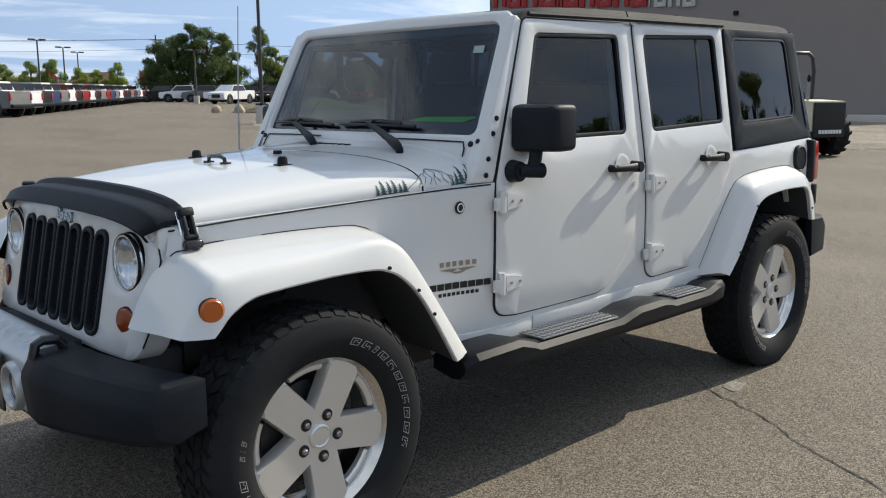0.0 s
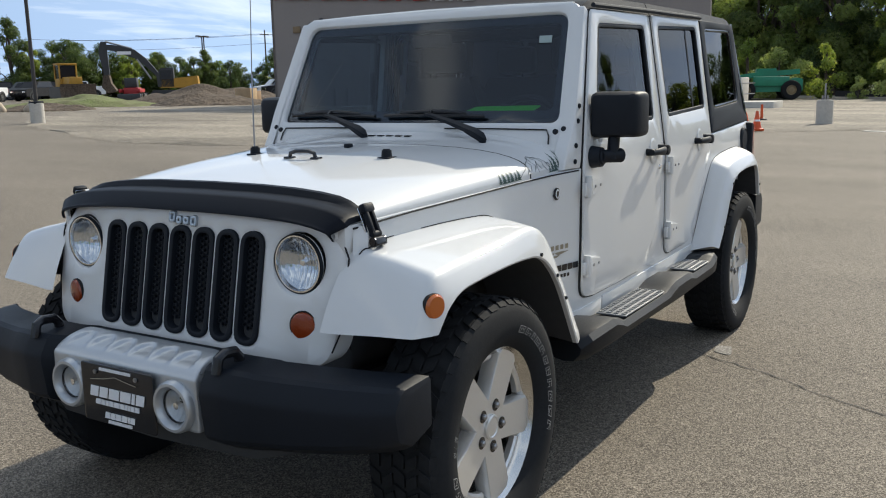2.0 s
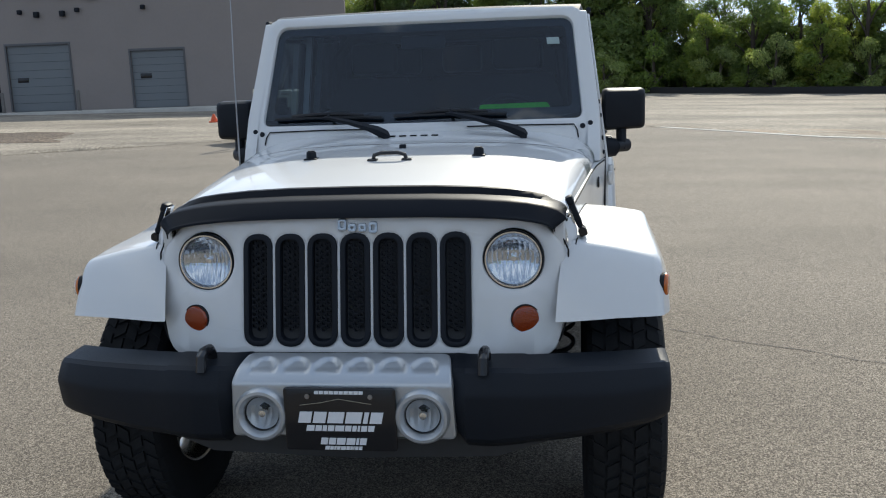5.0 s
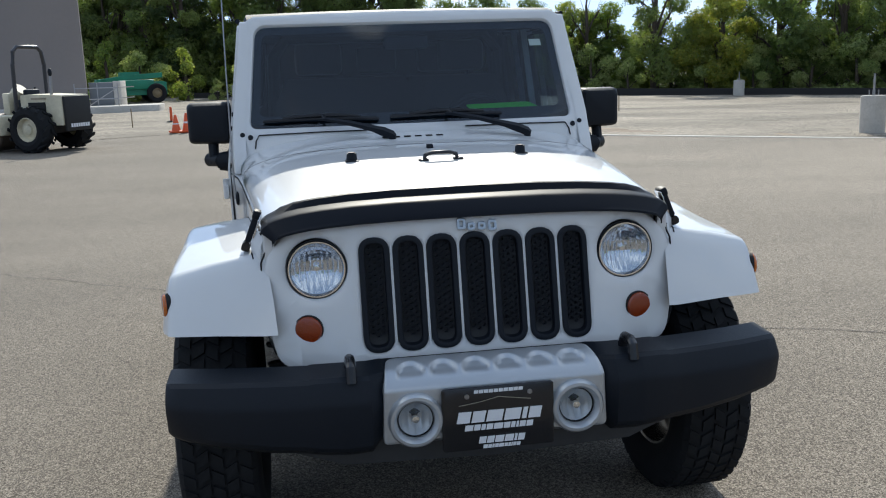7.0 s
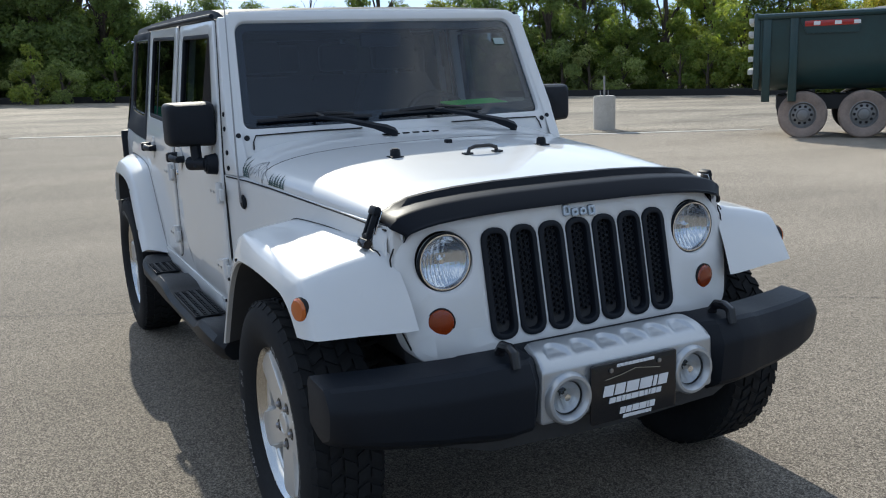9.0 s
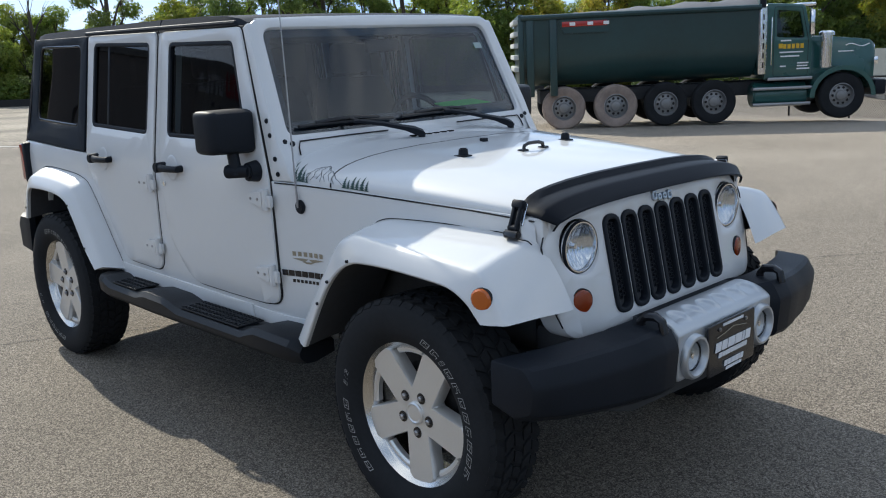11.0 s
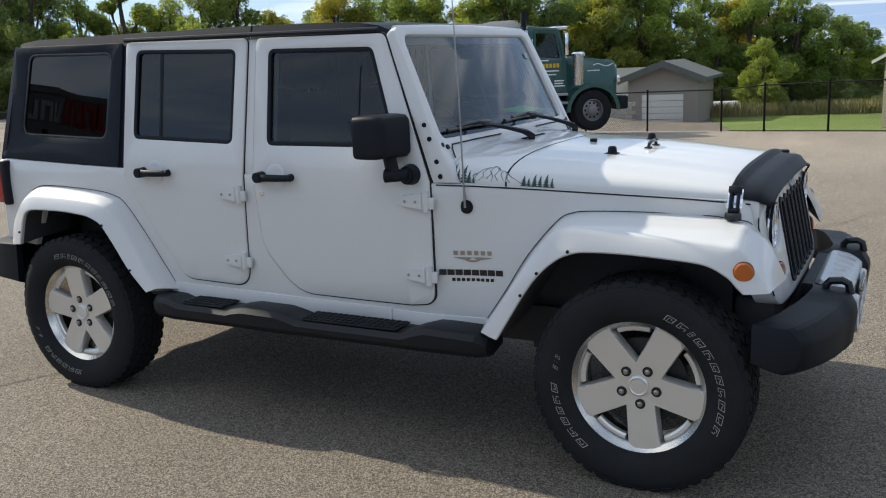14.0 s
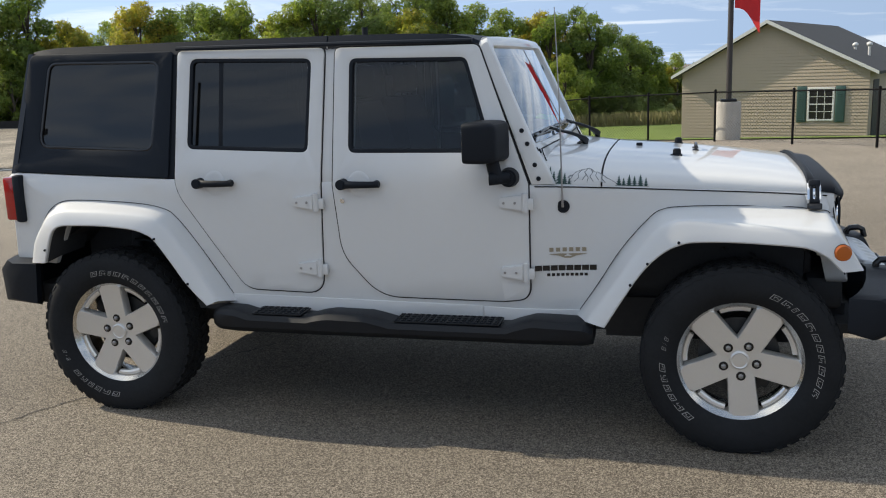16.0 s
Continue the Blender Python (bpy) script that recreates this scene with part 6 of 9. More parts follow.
def clad(length, height, holes, pitch=0.30):
    """A ribbed wall sheet with openings, 0.2 m thick."""
    return panel([(0, -0.6), (length, -0.6), (length, height - FALL * length), (0, height)], lambda u, v, w: Vector((u, w, v)), 0, 0.2, 0, [[(a, c), (b, c), (b, d), (a, d)] for a, b, c, d in holes], 60)


front = part("wall", clad(LB, 8.4, DOORS + [PD]), WALLG, hall, smooth=0)
part("wall", box(0, 0.2, -26, 0, -0.6, 8.4), WALLG, hall)
part("wall", loft([[(LB, -0.02, z), (LB - 16, -26, z), (LB - 16.3, -26, z), (LB - 0.3, -0.02, z)] for z in (-0.6, 8.4 - FALL * LB)]), WALLG, hall, smooth=0)
part("roof", loft([[(-0.2, -0.02, z), (LB + 0.1, -0.02, z - FALL * LB), (LB - 16, -26, z - FALL * LB), (-0.2, -26, z)] for z in (8.4, 8.6)]), WALLG, hall, smooth=0)
part("parapet", loft([[(u, -0.18, z), (u, 0.12, z), (u, 0.12, z + 0.35), (u, -0.18, z + 0.35)] for u, z in ((-0.15, 8.4), (LB + 0.15, 8.4 - FALL * LB))]), mat("parapet_flashing", (0.2, 0.19, 0.18), 0.5), hall)
DOORG = mat("grey_roller_door", (0.15, 0.165, 0.175), 0.5, vary=0.06, scale=0.6)
for a, b, c, d in DOORS:
    dr = part("overhead_door", box(a - 0.03, b + 0.03, -0.14, -0.08, c, d), DOORG, hall, "grey closed overhead door")
    bm = bmesh.new()
    for i in range(1, 8):
        z = c + (d - c) * i / 8
        box(a, b, -0.085, -0.07, z - 0.005, z + 0.005, bm=bm)
    part("door_rib", bm, GAP, dr)
    part("door_window", box(a + 0.4, a + 1.0, -0.08, -0.065, c + 1.5, c + 1.75, 0.01), BLACKG, dr)
    part("door_frame", panel([(a - 0.1, c), (b + 0.1, c), (b + 0.1, d + 0.12), (a - 0.1, d + 0.12)], lambda u, v, w: Vector((u, w, v)), 0.04, 0.1, 0.01, [[(a, c + 0.001), (b, c + 0.001), (b, d), (a, d)]], 9), mat("door_steel", (0.09, 0.09, 0.095), 0.5), hall)
dr = part("person_door", box(PD[0], PD[1], -0.1, -0.04, PD[2], PD[3], 0.01), BLACKP, hall, "black steel person door")
part("door_knob", ball((PD[0] + 0.1, 0.0, 1.25), 0.04), STEEL, dr)
part("apron", box(6.9, LB + 3.5, 0.0, 2.6, -0.6, 0.22, 0.02), CONCRETE, hall, "raised concrete apron")
for x in (5.2, 6.1, 9.0, 13.1):
    part("bollard", cyl((x, 0.9, -0.1), (x, 0.9, 1.25), 0.09, seg=14, bev=0.02), mat("bollard_steel", (0.14, 0.13, 0.12), 0.6), hall, "dark steel bollard")
for x in (3.8, 7.0, 9.9, 13.0, 16.5):
    lm = part("wall_lamp", box(x, x + 0.22, 0.0, 0.18, 5.2, 5.42, 0.03), BLACKP, hall, "small dark wall lamp")
part("vent", box(1.7, 2.25, 0, 0.08, 4.65, 5.05, 0.02), mat("rusty_vent", (0.20, 0.14, 0.08), 0.7), hall, "rusty wall vent")
for x in (10.8, 12.2):
    part("camera_box", box(x, x + 0.25, 0, 0.25, 5.0, 5.3, 0.04), BLACKP, hall)
# sign letters high on the wall, as blocks of their size
SIGNR = mat("red_sign", (0.36, 0.016, 0.018), 0.5)
SIGNW = mat("pale_sign", (0.45, 0.45, 0.45), 0.5)
x = 0.4
for i, (w, m_) in enumerate([(1.0, SIGNR)] * 2 + [(1.2, SIGNR)] * 2 + [(0.35, SIGNR)] + [(1.0, SIGNR)] * 5 + [(0.18, SIGNW)] + [(0.72, SIGNW)] * 3):
    z0, h = (6.74 - 0.068 * x, 1.35) if m_ is SIGNR else (6.74 - 0.068 * x, 1.0)
    bm = box(x, x + w * 0.3, 0.02, 0.14, z0, z0 + h, 0.01)
    if w > 0.3:
        box(x + w * 0.7, x + w, 0.02, 0.14, z0, z0 + h, 0.01, bm=bm)
        box(x + w * 0.28, x + w * 0.72, 0.02, 0.14, z0 + (0 if i % 2 else h * 0.75), z0 + (h * 0.25 if i % 2 else h), 0.01, bm=bm)
    part("sign_letter", bm, m_, hall, "block-shaped sign letter")
    x += w + 0.14
# retaining wall with rail beside the hall
ret = thing("retaining_wall", "grey concrete wing wall with a pipe railing", "wall", at=BM)
# this block's shade is painted in with the darker door grey
part("wall_block", box(LB + 0.05, LB + 1.15, -0.7, -0.3, -0.5, 1.30, 0.03), DOORG, ret, "grey wing wall with its shade put into the colour")
part("wall_block", box(LB + 1.155, LB + 1.5, -2.2, -0.28, -0.5, 1.34, 0.03), CONCRETE, ret)
bm = bmesh.new()
for z in (0.75, 1.25):
    tube([BM.inverted() @ Vector((41.0, 10.5, z)), BM.inverted() @ Vector((41.0, 8.6, z)), BM.inverted() @ Vector((43.5, 8.3, z))], 0.025, 6, bm=bm)
for yy in (10.5, 9.5, 8.6):
    q = BM.inverted() @ Vector((41.0, yy, 0))
    cyl((q.x, q.y, -0.1), (q.x, q.y, 1.26), 0.025, seg=6, bm=bm)
tube([BM.inverted() @ Vector((41.0, 10.5, 0.1)), BM.inverted() @ Vector((41.0, 8.6, 1.25))], 0.02, 6, bm=bm)
part("railing", bm, STEEL, ret)


# ---------- trees ----------
BARK = mat("bark", (0.075, 0.058, 0.045), 0.9, vary=0.35, scale=2, fine=14, bump=0.8, bump_scale=9, dist=0.05)
LEAF_D = leaf_mat("dark_leaves", (0.105, 0.16, 0.050), (0.155, 0.22, 0.066), (0.22, 0.27, 0.085), through=1.25)
# darker leaves for the far lot; in the east wood their tone stands for shade
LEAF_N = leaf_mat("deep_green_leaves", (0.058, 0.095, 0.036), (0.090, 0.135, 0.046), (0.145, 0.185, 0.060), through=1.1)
LEAF_M = leaf_mat("mid_leaves", (0.095, 0.145, 0.036), (0.155, 0.215, 0.050), (0.25, 0.28, 0.070))
LEAF_G = leaf_mat("bright_leaves", (0.17, 0.22, 0.085), (0.26, 0.31, 0.13), (0.38, 0.41, 0.20), 11)
LEAF_Y = leaf_mat("turning_leaves", (0.13, 0.17, 0.036), (0.21, 0.235, 0.046), (0.33, 0.27, 0.055))


def leaf_cloud(rnd, blobs, count, size):
    """Leaf sprays scattered on the shells of uneven lobes, with gaps between."""
    verts, faces = [], []
    total = sum(b[3] ** 2 for b in blobs)
    for (cx, cy, cz, r, sq) in blobs:
        for _ in range(int(count * r * r / total)):
            u, t = rnd.uniform(-1, 1), rnd.uniform(0, 2 * math.pi)
            q = math.sqrt(1 - u * u)
            d = Vector((q * math.cos(t), q * math.sin(t), u))
            rr = r * (1 - 0.55 * rnd.random() ** 2.2) * (0.82 + 0.42 * noise.noise(d * 2.1 + Vector((cx, cy, cz))) + 0.15 * rnd.random())
            p = Vector((cx, cy, cz)) + Vector((d.x * rr, d.y * rr, d.z * rr * sq))
            s = size * rnd.uniform(0.55, 1.3)
            n = (d + Vector((rnd.uniform(-1, 1), rnd.uniform(-1, 1), rnd.uniform(-0.6, 1.2)))).normalized()
            a = n.orthogonal().normalized()
            a = Matrix.Rotation(rnd.uniform(0, 6.28), 3, n) @ a
            b = n.cross(a)
            k = len(verts)
            verts += [p + a * s * 0.62, p + b * s * 0.36 + n * s * 0.10, p - a * s * 0.62, p - b * s * 0.36 + n * s * 0.10]
            faces.append((k, k + 1, k + 2, k + 3))
    me = bpy.data.meshes.new("crown")
    me.from_pydata([tuple(v) for v in verts], [], faces)
    me.update()
    return me


def limbs(rnd, h, spread, r0, tips):
    bm = tube([(0, 0, -0.3), (0.02 * h * rnd.uniform(-1, 1), 0.02 * h * rnd.uniform(-1, 1), h * 0.3), (0.04 * h * rnd.uniform(-1, 1), 0.04 * h * rnd.uniform(-1, 1), h * 0.62), (0, 0, h * 0.9)], [r0 * 1.3, r0, r0 * 0.55, r0 * 0.15], 9)
    for (x, y, z) in tips:
        z0 = max(h * 0.15, z - h * rnd.uniform(0.18, 0.32))
        tube([(0, 0, z0), (x * 0.45, y * 0.45, (z0 + z) / 2 + 0.02 * h), (x, y, z)], [r0 * 0.42, r0 * 0.26, r0 * 0.06], 6, bm=bm)
        for _ in range(3):
            dx, dy = rnd.uniform(-1, 1), rnd.uniform(-1, 1)
            tube([(x * 0.6, y * 0.6, z0 + (z - z0) * 0.6), (x * 0.8 + dx * spread * 0.15, y * 0.8 + dy * spread * 0.15, z + h * 0.03), (x + dx * spread * 0.3, y + dy * spread * 0.3, z + h * 0.09)], [r0 * 0.14, r0 * 0.09, r0 * 0.02], 5, bm=bm)
    return bm


def make_tree(name, label, seed, h, spread, leafmat, count=11500, size=0.31, bare=False, low=0.02):
    rnd = random.Random(seed)
    t = thing(name, label, "tree", "trees round the lot" if name == "tree" else "bushes along the berm")
    blobs, tips = [], []
    n = 13 if name == "tree" else 7
    for i in range(n):
        f = i / (n - 1)
        z = h * (low + 0.12 + (0.80 - low) * f)
        a = i * 2.4 + rnd.uniform(-0.5, 0.5)
        wide = spread * (0.35 + 0.65 * math.sin(math.pi * (0.25 + 0.70 * f)))
        d = wide * rnd.uniform(0.35, 0.75) * (0.3 if i == n - 1 else 1)
        r = spread * rnd.uniform(0.30, 0.52) * (1.0 - 0.35 * f)
        blobs.append((d * math.cos(a), d * math.sin(a), z, r, rnd.uniform(0.62, 0.95)))
        tips.append((d * math.cos(a), d * math.sin(a), z))
    part("trunk", limbs(rnd, h, spread, 0.022 * h + 0.03, tips), BARK, t)
    if not bare:
        me = leaf_cloud(rnd, blobs, count, size)
        me.materials.append(leafmat)
        o = new("crown", me)
        o.parent = t
    return t


PROTO = [make_tree("tree", "tall dark green leafy tree", 1, 11, 3.6, LEAF_D),
         make_tree("tree", "broad dark green leafy tree", 2, 9.5, 4.2, LEAF_D),
         make_tree("tree", "mid-green leafy tree in early autumn", 3, 8.5, 3.4, LEAF_M),
         make_tree("tree", "yellow-green tree turning in autumn", 4, 8.0, 3.2, LEAF_Y),
         make_tree("tree", "slender mid-green leafy tree", 5, 10, 2.6, LEAF_M),
         make_tree("tree", "leafless grey-brown tree with fine twigs", 6, 9.5, 3.0, LEAF_M, bare=True),
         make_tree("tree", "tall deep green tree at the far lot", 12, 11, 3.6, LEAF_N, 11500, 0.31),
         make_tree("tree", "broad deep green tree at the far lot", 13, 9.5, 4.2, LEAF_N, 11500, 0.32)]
BUSH = [make_tree("bush", "low bright green bush beside the berm", 7, 2.8, 1.7, LEAF_G, 3000, 0.18, low=0.0),
        make_tree("bush", "low mid-green bush beside the berm", 8, 3.4, 1.6, LEAF_M, 3000, 0.18, low=0.0),
        make_tree("bush", "dense dark green bush", 9, 3.2, 2.2, LEAF_D, 3400, 0.20, low=0.0)]
used = set()


def plant(lst, i, x, y, scale=1.0, rz=0.0, dz=0.0):
    src = lst[i]
    m = pose(x, y, ground_z(x, y) + dz - 0.28, 0, 0, rz)
    if (src.name in used):
        o = copy_thing(src, m)
    else:
        o = src
        used.add(src.name)
        o.matrix_basis = m
    o.scale = (scale, scale, scale * (0.92 + 0.16 * ((x * 7.3 + y * 3.1) % 1)))
    return o


def along(line, gap, fn, seed):
    rnd = random.Random(seed)
    for a, b in zip(line, line[1:]):
        a, b = Vector(a), Vector(b)
        m = max(1, int((b - a).length / gap))
        for k in range(m):
            p = a.lerp(b, (k + rnd.uniform(-0.3, 0.3)) / m)
            fn(p, rnd)


def wood(choices, smin, smax, jitter, lst=PROTO):
    def f(p, rnd):
        plant(lst, rnd.choice(choices), p.x + rnd.uniform(-jitter, jitter), p.y + rnd.uniform(-jitter, jitter), rnd.uniform(smin, smax), rnd.uniform(0, 360))
    return f


# woods to the east (against the light), south-east, south, and the far north-east clump
along([(84, 34), (74, 12), (69, 2)], 3.4, wood([0, 1, 4, 0], 0.85, 1.15, 1.2), 21)
along([(69, 2), (63, -10)], 3.2, wood([0, 1, 0, 4], 0.95, 1.25, 1.2), 22)
along([(92, 36), (84, 18), (76, 0), (68, -14)], 5.5, wood([0, 1], 1.15, 1.45, 1.5), 23)
along([(62, -11), (57, -21)], 2.6, wood([2, 1, 2, 5, 2], 0.60, 0.82, 1.2), 24)
along([(66, -13), (61, -23)], 4.0, wood([5, 5, 2], 0.75, 0.95, 1.0), 25)
along([(56, -23), (50, -36), (38, -47)], 3.2, wood([1, 2, 2, 0, 2, 4, 1, 3], 0.80, 1.02, 1.2), 26)
along([(60, -28), (44, -50)], 4.5, wood([0, 1, 2], 0.76, 0.95, 1.5), 27)
along([(38, -47), (24, -53)], 2.2, wood([2, 3, 2, 1, 2, 4, 2], 0.84, 1.04, 1.0), 28)
along([(24, -53), (13, -58)], 2.3, wood([2, 3, 2, 1, 2], 0.82, 1.0, 1.0), 30)
along([(42, -52), (14, -63)], 2.6, wood([2, 1, 2, 3, 2], 0.78, 0.96, 1.2), 29)
along([(66, 4), (60, -10), (56, -20), (49, -34), (36, -45), (22, -50)], 2.3, wood([0, 1, 0, 0], 0.8, 1.35, 0.9, BUSH), 31)
along([(72, 8), (66, -8), (60, -20), (52, -37), (38, -50), (20, -57), (6, -64), (0, -70)], 1.8, wood([2, 2, 0], 1.0, 1.5, 1.2, BUSH), 41)
along([(26, -47), (12, -53), (0, -60)], 2.2, wood([1, 0, 0], 0.5, 0.8, 1.2, BUSH), 32)
along([(65, -11), (59, -24)], 2.0, wood([2, 1, 2, 1], 0.66, 0.82, 0.8), 53)
# the shaded depth of the east wood, its shade put into darker leaf colour, and small sunlit trees before it
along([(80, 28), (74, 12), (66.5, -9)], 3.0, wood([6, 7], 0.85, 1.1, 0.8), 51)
for x, y, i, sc in ((58.4, 3.4, 0, 1.15), (59.2, -1.6, 1, 1.2), (59.6, -3.2, 0, 1.1), (59.5, 7.6, 1, 1.0), (60.2, 10.6, 0, 1.25), (62.5, 13.2, 1, 1.3), (63.5, 15.8, 0, 1.3), (58.8, 5.6, 0, 0.55), (58.6, 1.2, 0, 0.5)):
    plant(BUSH, i, x, y, sc, x * 61 % 360, 0.1)
# the clump behind the garage and the house, lower towards the house
for x, y, i, sc in ((12.5, -58, 2, 0.95), (10.5, -60, 3, 1.0), (9.3, -57.5, 2, 0.85), (8.0, -60, 0, 0.78), (6.8, -58.5, 2, 0.92), (5.4, -61, 1, 0.76), (4.3, -63, 2, 0.78), (3.2, -66, 2, 0.66), (2.2, -68, 3, 0.55),
                    (1.2, -70, 2, 0.55), (-0.2, -73, 4, 0.45), (7.6, -51.5, 2, 0.52), (10.8, -55, 2, 0.6)):
    plant(PROTO, i, x, y, sc, x * 37 % 360)
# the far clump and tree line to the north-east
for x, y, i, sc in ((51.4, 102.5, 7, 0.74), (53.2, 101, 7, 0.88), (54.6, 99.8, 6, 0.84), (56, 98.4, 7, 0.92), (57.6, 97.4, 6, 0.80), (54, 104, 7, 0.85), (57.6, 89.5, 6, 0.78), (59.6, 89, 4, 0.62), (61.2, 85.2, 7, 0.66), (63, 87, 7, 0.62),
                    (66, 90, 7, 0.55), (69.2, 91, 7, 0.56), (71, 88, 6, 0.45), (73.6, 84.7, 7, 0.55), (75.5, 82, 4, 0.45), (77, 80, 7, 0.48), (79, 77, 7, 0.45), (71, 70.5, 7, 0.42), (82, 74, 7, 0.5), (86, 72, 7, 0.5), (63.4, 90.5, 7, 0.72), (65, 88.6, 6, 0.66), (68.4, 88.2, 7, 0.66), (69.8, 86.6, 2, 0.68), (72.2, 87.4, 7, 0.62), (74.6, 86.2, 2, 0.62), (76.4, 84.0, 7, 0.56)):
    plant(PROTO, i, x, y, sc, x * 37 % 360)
along([(55, 100), (60, 93), (62, 88), (72, 88), (84, 74)], 2.4, wood([2, 2, 0], 0.8, 1.2, 0.9, BUSH), 42)
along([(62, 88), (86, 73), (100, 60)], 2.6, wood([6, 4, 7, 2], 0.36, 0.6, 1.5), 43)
along([(20, 160), (40, 168), (75, 152)], 5.0, wood([3, 2, 3, 1], 0.36, 0.5, 2), 35)
along([(30, 118), (46, 114), (54, 110)], 2.4, wood([3, 2, 3, 2], 0.48, 0.66, 1.0), 52)
# the trees reflected from behind the camera
along([(-30, -45), (-48, -20), (-52, 10), (-40, 40), (-20, 60)], 7.0, wood([0, 1, 2], 0.7, 1.0, 3), 36)
for lst in (PROTO, BUSH):
    for o in lst:
        if o.name not in used:
            plant(lst, lst.index(o), 70 + lst.index(o) * 4, -45, 1.0)

# tall dry grass beyond the lawn
rnd = random.Random(77)
verts, faces = [], []
for k in range(9000):
    t, w = rnd.random(), rnd.uniform(-2.2, 2.2)
    x, y = 20 - 24 * t + 0.4 * w, -44 - 13 * t + w
    h, a, q = rnd.uniform(0.45, 1.0), rnd.uniform(0, 6.28), rnd.uniform(0.02, 0.05)
    z, n = ground_z(x, y) - 0.05, len(verts)
    dx, dy = math.cos(a), math.sin(a)
    verts += [(x - dx * q, y - dy * q, z), (x + dx * q, y + dy * q, z), (x + dx * q * 0.5 - dy * 0.12 * h, y + dy * q * 0.5 + dx * 0.12 * h, z + h * 0.6), (x - dy * 0.3 * h, y + dx * 0.3 * h, z + h)]
    faces.append((n, n + 1, n + 2, n + 3))
me = bpy.data.meshes.new("tall_grass")
me.from_pydata(verts, [], faces)
me.materials.append(mat("dry_grass_blades", (0.23, 0.21, 0.085), 0.8, vary=0.3, scale=0.4, island=0.35))
tagged(new("tall_grass", me), "tall dry yellow-green grass behind the lawn", "grass", kind="stuff")

# dark silt fence at the foot of the woods
line = [(66, 8), (63.2, 0), (57.5, -10), (53, -20), (46.5, -32), (35, -42)]
rings = []
for i, p in enumerate(line):
    p = Vector(p)
    rings.append([(p.x, p.y, ground_z(*p) - 0.05), (p.x + 0.05, p.y, ground_z(*p) + 0.42 + 0.05 * (i % 2)), (p.x + 0.12, p.y, ground_z(*p) + 0.42), (p.x + 0.9, p.y, ground_z(*p) - 0.05)])
tagged(part("silt_fence", loft(rings, closed=False), mat("black_fabric", (0.012, 0.012, 0.012), 0.8, vary=0.4), None, "", 0), "low black silt fence at the wood's edge", "fence")


# ---------- lamp bases, poles, cones ----------
def lamp_base(x, y, h=0.86, r=0.29, pole=0.0, bolts=True, label="pale round concrete lamp base on gravel"):
    t = thing("lamp_base", label, "lamp base", "concrete lamp bases", at=pose(x, y, ground_z(x, y) - 0.05))
    part("pier", cyl((0, 0, 0), (0, 0, h + 0.05), r, seg=28, bev=0.025), CONCRETE, t)
    if bolts:
        bm = bmesh.new()
        for k in range(4):
            a = radians(45 + 90 * k)
            cyl((0.1 * math.cos(a), 0.1 * math.sin(a), h), (0.1 * math.cos(a), 0.1 * math.sin(a), h + 0.18), 0.014, seg=6, bm=bm)
        cyl((0, 0, h), (0, 0, h + 0.55), 0.025, seg=8, bm=bm)
        part("anchor_bolt", bm, STEEL, t)
    if pole:
        part("pole", cyl((0, 0, h), (0, 0, h + pole), 0.075, 0.06, 12), mat("dark_pole", (0.035, 0.03, 0.028), 0.5), t, "dark steel light pole")
        part("base_cover", box(-0.2, 0.2, -0.2, 0.2, h, h + 0.12, 0.02), BLACKP, t)
    return t


lamp_base(27.2, 2.5, 0.74, 0.24)
lamp_base(16.3, -12.7, 0.90, 0.28)
lamp_base(48.5, -25.8, 0.95, 0.32)
lamp_base(19.6, 30.0, 0.80, 0.27, pole=8.0, bolts=False, label="concrete lamp base with a tall dark pole")
flagpole = lamp_base(-0.80, -20.4, 1.0, 0.32, pole=6.5, bolts=False, label="concrete base with dark pole and red flag")
own = bmesh.new()
rows = []
for i in range(7):
    rows.append([own.verts.new((-0.09 - 0.62 * i / 6, 0.05 * math.sin(i * 1.1 + j * 0.5), 3.42 + j * 0.36 - 0.10 * i * (1 - j / 4) + 0.16 * math.sin(j + i * 0.6))) for j in range(5)])
for a, b in zip(rows, rows[1:]):
    for j in range(4):
        own.faces.new((a[j], a[j + 1], b[j + 1], b[j]))
fl = part("flag", own, mat("red_cloth", (0.55, 0.015, 0.02), 0.7, vary=0.1), flagpole, "red cloth flag")

ORANGE = mat("cone_orange", (0.65, 0.09, 0.02), 0.5, vary=0.2)


def cone(x, y, h=0.62, lean=0):
    t = thing("traffic_cone", "small orange traffic cone on gravel", "cone", "orange cones", at=pose(x, y, ground_z(x, y) + 0.04, 0, lean, 20))
    part("body", lathe([(0.13, 0.03), (0.11, 0.1), (0.035, h), (0.025, h + 0.01), (0, h + 0.01)], 18, "z"), ORANGE, t)
    part("collar", lathe([(0.083, h * 0.45), (0.088, h * 0.46), (0.062, h * 0.68), (0.056, h * 0.68)], 18, "z"), WHITEP, t)
    part("base", box(-0.17, 0.17, -0.17, 0.17, -0.02, 0.035, 0.01), ORANGE, t)


